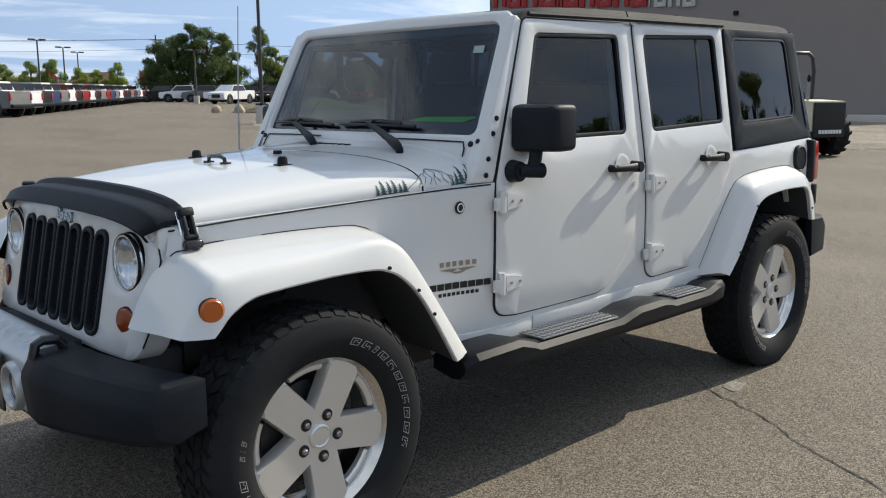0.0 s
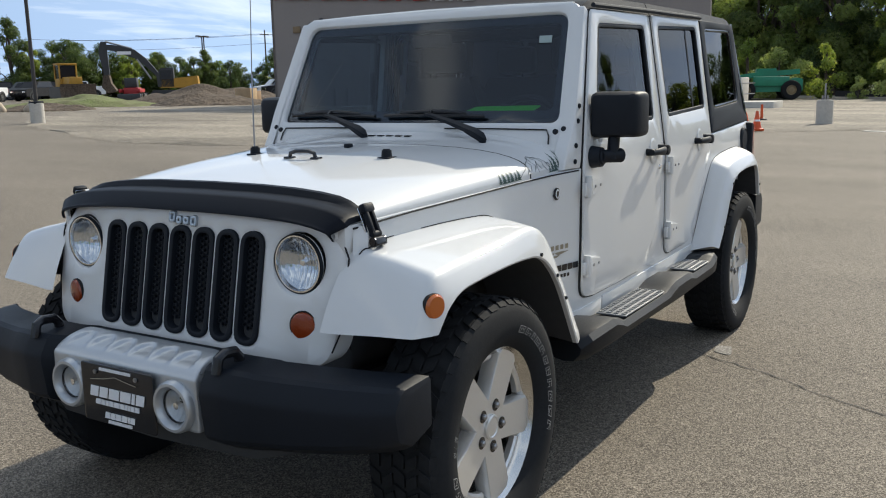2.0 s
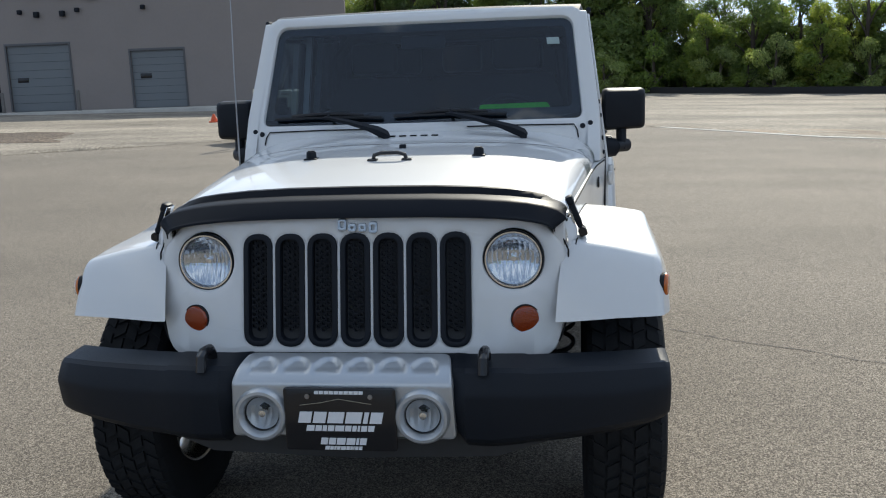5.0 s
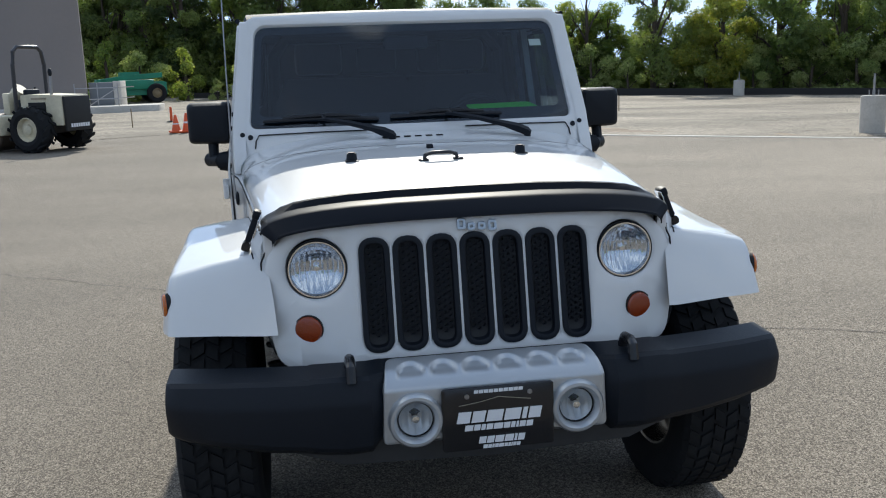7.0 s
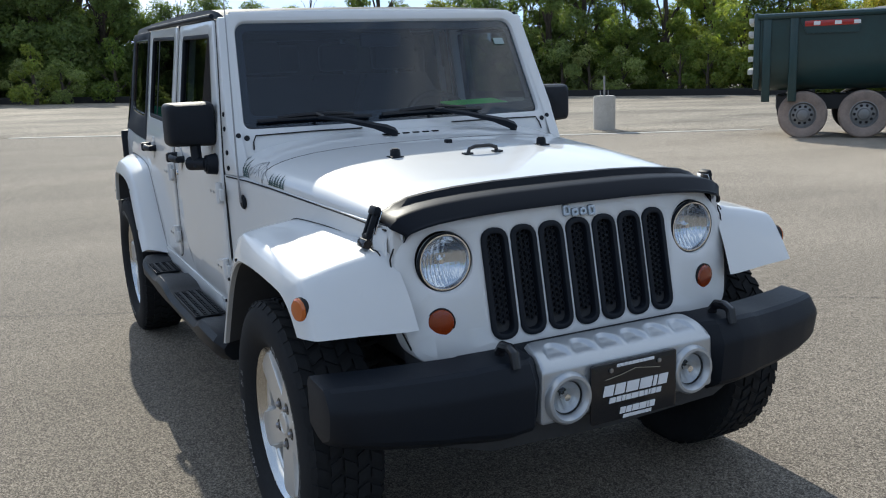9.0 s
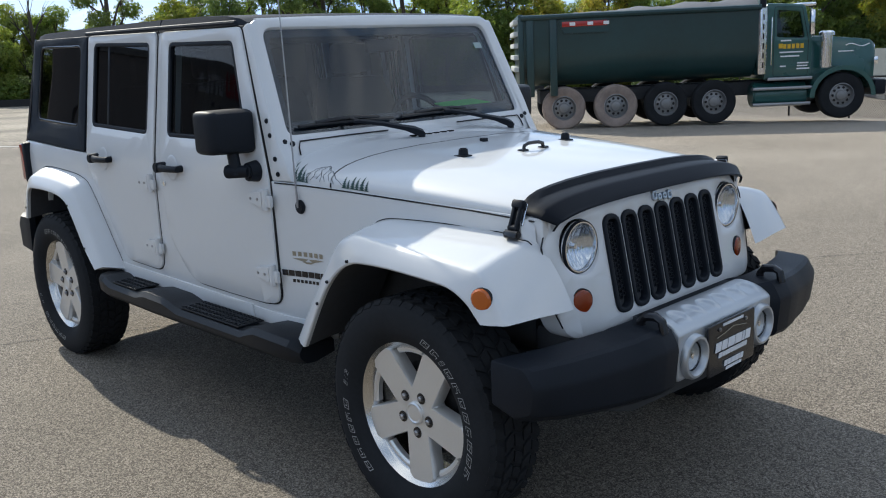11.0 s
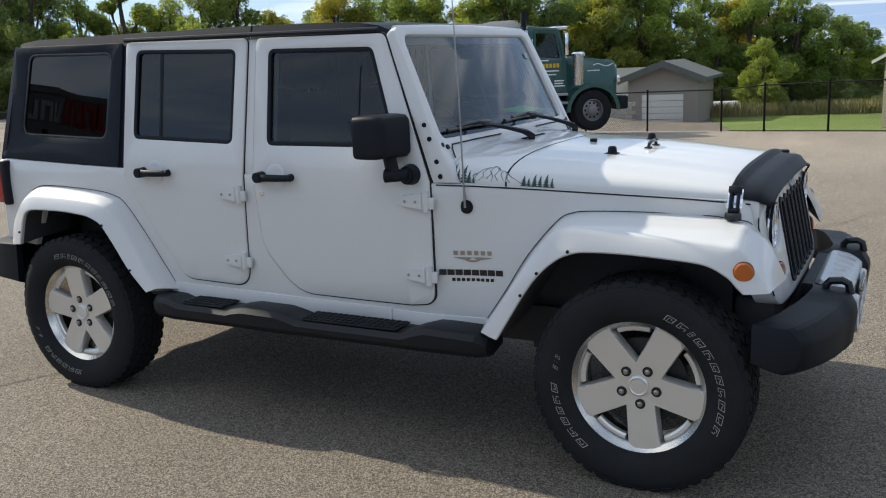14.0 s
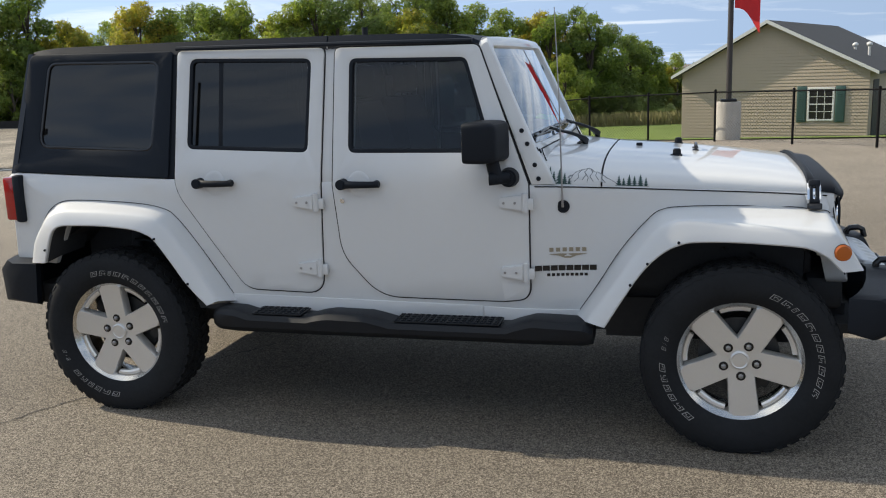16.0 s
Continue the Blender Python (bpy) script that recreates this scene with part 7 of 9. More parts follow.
for x, y, h in ((23.0, 3.83, 0.46), (23.1, 3.55, 0.50), (18.0, 14.9, 0.34), (22.6, 17.7, 0.38), (28.1, 11.8, 0.28)):
    cone(x, y, h)
dp = thing("marker_post", "orange delineator post with black base", "post", at=pose(29.0, 4.73, ground_z(29, 4.73) + 0.03))
part("post", cyl((0, 0, 0), (0, 0, 0.52), 0.05, 0.04, 14), ORANGE, dp)
part("base", lathe([(0.17, 0), (0.16, 0.04), (0.07, 0.06), (0, 0.06)], 18, "z"), BLACKP, dp)
for x, y in ((16.8, 15.4), (30.2, -11.6), (26.0, 5.5)):
    tagged(part("survey_stake", box(-0.02, 0.02, -0.015, 0.015, -0.1, 0.62, 0.003), mat("stake_wood", (0.25, 0.19, 0.12), 0.8), None, at=pose(x, y, ground_z(x, y))), "thin wooden survey stake in gravel", "stake")

# ---------- wheels for machines and far cars ----------
def disc_wheel(parent, x, y, z, r, w, s, rimmat, tyremat=TYRE, lugs=0, hub=0.55, dual=False, holes=0):
    """A truck or machine wheel standing across y; s is the outer side."""
    m = pose(x, y, z, 0, 0, 0 if s > 0 else 180)
    h = w / 2
    bm = lathe([(r * hub, -h * 0.8), (r * 0.72, -h), (r * 0.93, -h * 0.92), (r, -h * 0.65), (r, h * 0.65), (r * 0.93, h * 0.92), (r * 0.72, h), (r * hub, h * 0.8)], 36)
    e = part("wheel", bm, tyremat, parent, at=m)
    for sg in ((-1, 1) if lugs else ()):
        own = bmesh.new()
        v = []
        for rr in (r * 0.97, r * 1.06):
            for aa, yy in ((0.0, sg * 0.02), (0.13, sg * 0.02), (0.34, sg * h * 0.98), (0.21, sg * h * 0.98)):
                v.append(own.verts.new((rr * math.cos(aa), yy, rr * math.sin(aa))))
        for f in ((4, 5, 6, 7), (0, 1, 5, 4), (1, 2, 6, 5), (2, 3, 7, 6), (3, 0, 4, 7)):
            own.faces.new([v[i] for i in f])
        lug_me = finish(own, "tread_lug", tyremat, 0)
        for k in range(lugs):
            o = new("tread_lug", lug_me)
            o.parent = e
            o.matrix_basis = pose(0, 0, 0, 0, 360 * (k + (0.5 if sg > 0 else 0)) / lugs, 0)
    rb = lathe([(r * hub * 1.01, h * 0.8), (r * hub * 0.95, h * 0.86), (r * hub * 0.88, h * 0.55), (r * hub * 0.82, h * 0.35), (r * hub * 0.45, h * 0.5), (r * hub * 0.4, h * 0.72), (r * hub * 0.25, h * 0.78), (0, h * 0.78)], 30)
    rm = part("rim", rb, rimmat, e)
    if holes:
        hb = bmesh.new()
        for k in range(holes):
            a = 2 * math.pi * k / holes
            cyl((r * hub * 0.64 * math.cos(a), h * 0.36, r * hub * 0.64 * math.sin(a)), (r * hub * 0.64 * math.cos(a), h * 0.455, r * hub * 0.64 * math.sin(a)), r * hub * 0.11, seg=10, bm=hb)
        tagged(part("hand_hole", hb, GAP, e), kind="stuff")
    return e


# ---------- dump truck ----------
P0, P1 = Vector((11.53, -14.64)), Vector((6.80, -19.15))       # wheel line, rear to front
td = (P1 - P0).normalized()
tn = Vector((-td.y, td.x))
if tn.dot(Vector((-2, 3)) - P0) < 0:
    tn = -tn
TS = 1.10
TM = Matrix(((td.x, tn.x, 0, P0.x), (td.y, tn.y, 0, P0.y), (0, 0, 1, -0.375), (0, 0, 0, 1))) @ Matrix.Scale(TS, 4)
TLEN = 5.87
truck = thing("dump_truck", "dark green five-axle dump truck with tarped load", "truck", at=TM)
TGREEN = mat("green_truck_paint", (0.018, 0.085, 0.078), 0.28, vary=0.15, scale=0.8, fine=12, coat=0.4)
TDARK = mat("green_box_paint", (0.012, 0.042, 0.044), 0.34, vary=0.3, scale=0.7, fine=10)
TARP = mat("grey_tarp", (0.10, 0.105, 0.115), 0.75, vary=0.2, scale=1.5, fine=20, bump=0.5, bump_scale=3, dist=0.05)
DUSTY = mat("dusty_tyre", (0.26, 0.205, 0.175), 0.9, vary=0.35, scale=4, fine=30)
ALLOY = mat("truck_wheel_steel", (0.22, 0.22, 0.22), 0.4, metal=0.5, vary=0.25)
# local axes: u ahead, v towards the viewer's side (0 at the outer wheel face), z up
RW = 0.47
for u, dusty in ((-0.1, 1), (1.03, 1), (2.11, 0), (3.15, 0)):
    disc_wheel(truck, u, -0.15, RW, RW, 0.30, 1, ALLOY, DUSTY if dusty else TYRE, hub=0.56, holes=10)
    disc_wheel(truck, u, -1.95, RW, RW, 0.30, -1, ALLOY, TYRE, hub=0.56)
disc_wheel(truck, TLEN, -0.16, RW + 0.02, RW + 0.02, 0.32, 1, ALLOY, TYRE, hub=0.54, holes=10)
disc_wheel(truck, TLEN, -1.9, RW + 0.02, RW + 0.02, 0.32, -1, ALLOY, TYRE, hub=0.54)
part("frame_rail", box(-0.6, TLEN + 0.9, -1.5, -0.6, 0.55, 0.85, 0.03), DARK, truck)
# body: leaning sides, ribs, top rail
bx0, bx1 = -0.95, 4.02
rings = []
for u in (bx0, bx1):
    near = [(0.06, 2.42), (0.05, 1.62), (0.02, 1.42), (-0.06, 1.24), (-0.20, 1.08), (-0.42, 0.96)]
    rings.append([(u, v, z) for v, z in near] + [(u, -2.10 - v, z) for v, z in reversed(near)])
dump = part("dump_body", loft(rings), TDARK, truck)
bm = tube([(bx0 - 0.05, 0.09, 2.42), (bx1 + 0.05, 0.09, 2.42)], 0.06, 8)
tube([(bx0 - 0.05, -2.19, 2.42), (bx1 + 0.05, -2.19, 2.42)], 0.06, 8, bm=bm)
part("top_rail", bm, TDARK, dump)
for u in (bx0 + 0.05, bx0 + 0.55):
    part("body_post", box(u, u + 0.16, -0.10, 0.11, 0.75, 2.42, 0.02), TDARK, dump)
part("tailgate", box(bx0 - 0.12, bx0, -2.15, 0.08, 1.0, 2.5, 0.03), TDARK, dump)
bm = bmesh.new()
for z in (1.35, 1.6, 1.85, 2.1, 2.35):
    box(bx0 - 0.22, bx0 - 0.12, -2.1, 0.06, z - 0.05, z + 0.05, 0.01, bm=bm)
part("gate_rib", bm, mat("pale_gate", (0.45, 0.47, 0.45), 0.6), dump)
part("strip_plate", prism(rounded([(bx0 + 0.72, 2.36), (bx0 + 1.82, 2.36), (bx0 + 1.82, 2.06), (bx0 + 0.86, 2.06)], 0.03), 0.05, 0.10, 0.008), TDARK, dump)
part("reflector_strip", box(bx0 + 0.82, bx0 + 1.78, 0.098, 0.112, 2.20, 2.31, 0.004), REDL, dump, "red and white reflector strip")
for u in (0.98, 1.36, 1.70):
    part("strip_patch", box(bx0 + u, bx0 + u + 0.12, 0.108, 0.118, 2.22, 2.29, 0.004), WHITEP, dump)
rings = []
for i in range(13):
    u = bx0 + 0.9 + (bx1 - bx0 - 0.85) * i / 12
    hgt = 0.05 + 0.17 * (i / 12) + 0.025 * math.sin(i * 1.7)
    rings.append([(u, 0.05 - 2.2 * j / 8, 2.44 + hgt * math.sin(math.pi * j / 8) ** 0.7 + 0.03 * math.sin(i * 2.1 + j)) for j in range(9)])
part("tarp", loft(rings, closed=False), TARP, truck, "grey tarp over the load")
part("bulkhead", box(bx1 + 0.02, bx1 + 0.12, -2.15, 0.05, 1.0, 2.56, 0.02), TDARK, truck)
# cab
c0 = 4.22
cab = rounded([(c0, 0.88), (c0 + 1.0, 0.88), (c0 + 1.02, 1.68), (c0 + 0.84, 2.44), (c0 + 0.05, 2.50), (c0, 2.40)], [0.05, 0.05, 0.1, 0.1, 0.08, 0.08])
cwin = rounded([(c0 + 0.26, 1.78), (c0 + 0.86, 1.74), (c0 + 0.73, 2.30), (c0 + 0.26, 2.34)], 0.05)
cabp = part("cab", panel(cab, lambda u, v, w: Vector((u, -0.12 + w, v)), 0, 0.08, 0.03, [cwin], 0.3), TGREEN, truck)
for y in (-1.93, -0.21):
    part("cab_side", prism(grown(cab, -0.02), y, y + 0.03) if y < -1 else prism(rounded([(c0 + 0.02, 0.90), (c0 + 0.98, 0.90), (c0 + 0.98, 1.66), (c0 + 0.02, 1.70)], 0.03), y, y + 0.01), TGREEN, cabp)
part("cab_back", box(c0 + 0.02, c0 + 0.06, -1.90, -0.20, 0.90, 2.40, 0.01), TGREEN, cabp)
part("cab_roof", loft([[(u, y, z) for u, z in ((c0 + 0.02, 2.38), (c0 + 0.06, 2.49), (c0 + 0.82, 2.43), (c0 + 0.84, 2.34))] for y in (-1.92, -0.16)]), TGREEN, cabp)
part("cab_dash", box(c0 + 0.62, c0 + 0.96, -1.90, -0.20, 0.92, 1.66, 0.03), BLACKP, cabp)
part("cab_seat", merge(box(c0 + 0.12, c0 + 0.52, -0.75, -0.30, 1.0, 1.45, 0.05), box(c0 + 0.10, c0 + 0.22, -0.75, -0.30, 1.4, 2.0, 0.04)), BLACKP, cabp)
part("cab_window", panel(grown(cwin, 0.01), lambda u, v, w: Vector((u, -0.15 + w, v)), 0, 0.02, 0), DOORGL, cabp)
dline = rounded([(c0 + 0.20, 0.95), (c0 + 0.92, 0.95), (c0 + 0.92, 1.70), (c0 + 0.77, 2.38), (c0 + 0.20, 2.41)], 0.05)
part("cab_door_line", panel(grown(dline, 0.010), lambda u, v, w: Vector((u, -0.118 + w, v)), 0, 0.004, 0, [dline]), GAP, cabp)
part("visor", box(c0 + 0.74, c0 + 1.08, -1.9, -0.15, 2.41, 2.48, 0.02), CHROME, cabp)
part("truck_mirror", box(c0 + 0.88, c0 + 0.98, 0.0, 0.12, 1.80, 2.32, 0.03), CHROME, cabp)
part("mirror_bracket", tube([(c0 + 0.92, -0.12, 2.36), (c0 + 0.93, 0.05, 2.34), (c0 + 0.93, 0.05, 1.74), (c0 + 0.92, -0.12, 1.72)], 0.012, 6), CHROME, cabp)
YEL = mat("yellow_print", (0.62, 0.38, 0.02), 0.5)
for i in range(6):
    part("door_print", box(c0 + 0.30 + i * 0.092, c0 + 0.30 + i * 0.092 + (0.082 if i == 0 else 0.066), -0.118, -0.106, 1.53 + 0.01 * (i == 0), 1.64 - 0.012 * (i > 0)), YEL, cabp, "yellow block-shaped print")
bm = bmesh.new()
for u0, u1, z in ((0.34, 0.56, 1.70), (0.32, 0.82, 1.455), (0.34, 0.74, 1.37), (0.34, 0.46, 1.16), (0.70, 0.94, 1.22), (0.70, 0.92, 1.16), (0.69, 0.96, 1.10)):
    box(c0 + u0, c0 + u1, -0.118, -0.106, z - 0.014, z + 0.014, bm=bm)
tagged(part("door_lettering", bm, WHITEP, cabp), kind="stuff")
part("grab_rail", tube([(c0 + 0.12, -0.02, 1.2), (c0 + 0.12, -0.02, 2.2)], 0.014, 6), CHROME, cabp)
# exhaust stacks with pierced guards
ex = part("exhaust_pipe", cyl((c0 - 0.10, 0.02, 1.02), (c0 - 0.10, 0.02, 2.40), 0.105, seg=20), CHROME, truck, "chrome exhaust pipe with guard")
part("stack_pipe", cyl((c0 - 0.10, 0.02, 2.35), (c0 - 0.10, 0.02, 2.80), 0.07, seg=14), BLACKP, ex, "sooty black stack pipe")
for i in range(6):
    part("guard_slot", box(c0 - 0.115, c0 - 0.085, 0.118, 0.128, 1.15 + i * 0.20, 1.27 + i * 0.20, 0.004), GAP, ex)
ac = part("air_cleaner", cyl((c0 + 1.27, -0.02, 1.10), (c0 + 1.27, -0.02, 1.78), 0.125, seg=22, bev=0.02), CHROME, truck, "chrome air cleaner")
part("cleaner_cap", lathe([(0.165, 0.0), (0.165, 0.06), (0.11, 0.10), (0, 0.10)], 22, "z"), CHROME, ac, at=Matrix.Translation((c0 + 1.27, -0.02, 1.77)))
# hood, fender, steps, bumper
h0, h1 = c0 + 1.0, TLEN + 0.78
rings = []
for u, zt, hw in ((h0, 1.76, 0.74), (h0 + 0.5, 1.74, 0.72), (h1 - 0.10, 1.65, 0.68), (h1, 1.58, 0.64)):
    rings.append([(u, -1.0 + hw, 0.85), (u, -1.0 + hw + 0.02, zt - 0.18), (u, -1.0 + hw - 0.08, zt), (u, -1.0, zt + 0.03), (u, -1.0 - hw + 0.08, zt), (u, -1.0 - hw - 0.02, zt - 0.18), (u, -1.0 - hw, 0.85)])
hd = part("truck_hood", loft(rings), TGREEN, truck)
part("grille", box(h1 - 0.01, h1 + 0.05, -1.55, -0.45, 0.85, 1.55, 0.03), CHROME, hd)
part("hood_script", box(h0 + 0.62, h0 + 0.95, -0.285, -0.268, 1.41, 1.435), WHITEP, hd)
part("hood_flourish", tube([(h0 + 0.78 + 0.52 * t, -0.285 - 0.02 * t, 1.545 + 0.03 * math.sin(t * 7)) for t in [k / 10 for k in range(11)]], 0.012, 6), WHITEP, hd)
part("headlight", box(h1 - 0.06, h1 + 0.04, -0.40, -0.22, 1.12, 1.28, 0.03), CHROME, hd)
arch = [(TLEN + 0.70 * math.cos(radians(a)), RW + 0.66 * math.sin(radians(a))) for a in range(0, 181, 15)]
own = loft([[(u, v, z) for v in (0.02, -0.62)] for u, z in arch], closed=False)
inner = loft([[(TLEN + (u - TLEN) * k, 0.02, RW + (z - RW) * k) for k in (1.0, 0.86)] for u, z in arch], closed=False)
part("fender", merge(own, inner), TGREEN, truck)
part("bumper", box(h1 - 0.1, h1 + 0.14, -1.95, 0.0, 0.48, 0.80, 0.04), BLACKP, truck)
for z, u0, u1 in ((0.90, 0.05, 1.0), (0.70, -0.25, 1.0), (0.36, -0.25, 0.98)):
    part("cab_step", box(c0 + u0, c0 + u1, -0.20, 0.0, z - 0.035, z + 0.03, 0.01), STEEL, truck)
part("fuel_tank", cyl((c0 - 0.2, -0.38, 0.56), (c0 + 0.95, -0.38, 0.56), 0.27, seg=20, bev=0.03), TGREEN, truck)

# ---------- drum roller ----------
CREAM = mat("cream_machine_paint", (0.60, 0.55, 0.41), 0.55, vary=0.3, scale=2, fine=20)
RXY = (18.15, 6.02)
roller = thing("drum_roller", "cream single-drum soil roller with roll bar", "roller", at=pose(*RXY, ground_z(*RXY) + 0.03, 0, 0, -118) @ Matrix.Scale(0.97, 4))
# local: x ahead is the engine end with the tyres, drum behind
RR = 0.48
for s in (-1, 1):
    disc_wheel(roller, 0.25, s * 0.62, RR, RR, 0.40, s, CREAM, TYRE, lugs=14, hub=0.55)
part("drum", cyl((-0.90, -0.75, 0.42), (-0.90, 0.75, 0.42), 0.42, seg=36, bev=0.02), mat("drum_steel", (0.13, 0.105, 0.085), 0.5, metal=0.6, vary=0.3), roller, "smooth steel drum")
fr = box(-1.40, -0.5, -0.93, -0.80, 0.34, 0.54, 0.03)
box(-1.40, -0.5, 0.80, 0.93, 0.34, 0.54, 0.03, bm=fr)
box(-1.45, -1.34, -0.93, 0.93, 0.34, 0.52, 0.03, bm=fr)
box(-0.50, -0.36, -0.9, 0.9, 0.36, 0.78, 0.03, bm=fr)
part("drum_frame", fr, CREAM, roller)
bd = loft([[(x, y, z) for y, z in ((-w, 0.55), (w, 0.55), (w, zt), (-w, zt))] for x, w, zt in ((-0.15, 0.44, 1.22), (0.1, 0.44, 1.24), (0.95, 0.42, 1.20))])
part("engine_cover", bd, CREAM, roller)
part("cover_opening", box(0.06, 0.52, -0.455, 0.455, 0.80, 1.06, 0.01), GAP, roller, "dark engine opening")
part("cover_print", box(0.15, 0.55, -0.452, 0.452, 1.12, 1.16), TAN, roller)
part("radiator_grille", box(0.95, 1.02, -0.40, 0.40, 0.42, 1.18, 0.02), mat("grille_black", (0.015, 0.015, 0.015), 0.7, bump=0.4, bump_scale=60), roller)
bm = bmesh.new()
for i in range(8):
    box(1.02, 1.03, -0.28 + i * 0.075, -0.28 + i * 0.075 + 0.055, 0.50, 0.58, bm=bm)
part("grille_print", bm, WHITEP, roller, "white lettering shown as blocks")
part("rear_axle", cyl((0.25, -0.6, RR), (0.25, 0.6, RR), 0.13, seg=14), DARK, roller)
part("platform", box(-0.7, -0.1, -0.55, 0.55, 0.62, 0.80, 0.02), CREAM, roller)
part("seat", merge(box(-0.55, -0.2, -0.22, 0.22, 0.80, 1.12, 0.04), box(-0.28, -0.18, -0.22, 0.22, 1.05, 1.35, 0.04)), BLACKP, roller)
part("console", merge(box(-0.80, -0.62, -0.3, 0.3, 0.75, 1.28, 0.03), cyl((-0.68, 0, 1.2), (-0.52, 0, 1.36), 0.16, seg=18)), CREAM, roller)
bm = tube([(-0.25, -0.48, 0.7), (-0.22, -0.47, 1.9), (-0.22, -0.42, 2.18), (-0.22, -0.30, 2.28), (-0.22, 0.30, 2.28), (-0.22, 0.42, 2.18), (-0.22, 0.47, 1.9), (-0.25, 0.48, 0.7)], 0.045, 10)
part("roll_bar", bm, mat("roll_bar_paint", (0.03, 0.03, 0.035), 0.4), roller, "dark tube roll bar")
bm = cyl((0.55, -0.25, 1.2), (0.57, -0.25, 1.62), 0.03, seg=10)
part("exhaust", bm, STEEL, roller)
part("exhaust_cap", ball((0.57, -0.25, 1.70), 0.045, 0.045, 0.09), BLACKP, roller)
part("hand_rail", tube([(-0.78, 0.5, 0.8), (-0.82, 0.52, 1.25), (-0.6, 0.52, 1.38), (-0.45, 0.52, 0.85)], 0.022, 6), BLACKP, roller)

# ---------- green telehandler ----------
JG = mat("green_machine_paint", (0.012, 0.215, 0.125), 0.45, vary=0.25, scale=1.5)
tele = thing("telehandler", "green telescopic handler parked on gravel", "machine", at=pose(57.5, 10.75, ground_z(57, 11), 0, 0, 110))
for x in (-1.3, 1.4):
    for s in (-1, 1):
        disc_wheel(tele, x, s * 0.95, 0.60, 0.60, 0.42, s, mat("tan_rim", (0.25, 0.2, 0.12), 0.6), TYRE, hub=0.5)
part("chassis", loft([[(x, y, z) for y, z in ((-0.75, 0.5), (0.75, 0.5), (0.75, zt), (-0.75, zt))] for x, zt in ((-2.0, 1.25), (-1.7, 1.35), (-0.6, 1.0), (0.6, 1.0), (1.9, 0.85))]), JG, tele)
part("boom", loft([[(x, y, zc + z) for y, z in ((-0.17, -0.16), (0.17, -0.16), (0.17, 0.16), (-0.17, 0.16))] for x, zc in ((-1.9, 1.72), (0.5, 1.58), (2.0, 1.38))]), JG, tele)
tcab = part("cab", loft([[(x, y, z) for x, z in ((-0.7, 0.9), (0.75, 0.9), (0.6, 1.95), (-0.55, 1.95))] for y in (-0.9, -0.2)]), JG, tele)
part("cab_glass", box(-0.45, 0.45, -0.93, -0.905, 1.30, 1.85, 0.01), BLACKG, tcab)
part("engine_box", box(-1.2, 0.9, 0.25, 0.92, 0.85, 1.45, 0.05), JG, tele)
part("carriage", box(1.95, 2.15, -0.55, 0.55, 0.35, 1.55, 0.03), JG, tele)
for y in (-0.35, 0.30):
    part("fork", box(2.14, 3.1, y, y + 0.1, 0.35, 0.42, 0.01), DARK, tele)

# ---------- garage, house, fence ----------
SIDING = mat("tan_siding", (0.40, 0.325, 0.25), 0.6, vary=0.06, scale=0.8)
BLOCKW = mat("grey_render", (0.27, 0.245, 0.225), 0.8, vary=0.08, scale=1.5)
ROOFM = mat("grey_shingle", (0.10, 0.11, 0.105), 0.85, vary=0.2, scale=1.2, fine=12, bump=0.5, bump_scale=10, dist=0.03)
ROOFD = mat("dark_shingle", (0.035, 0.037, 0.042), 0.85, vary=0.2, scale=1.2, fine=12, bump=0.5, bump_scale=10, dist=0.03)
TRIM = mat("white_trim", (0.62, 0.62, 0.60), 0.5, vary=0.05)


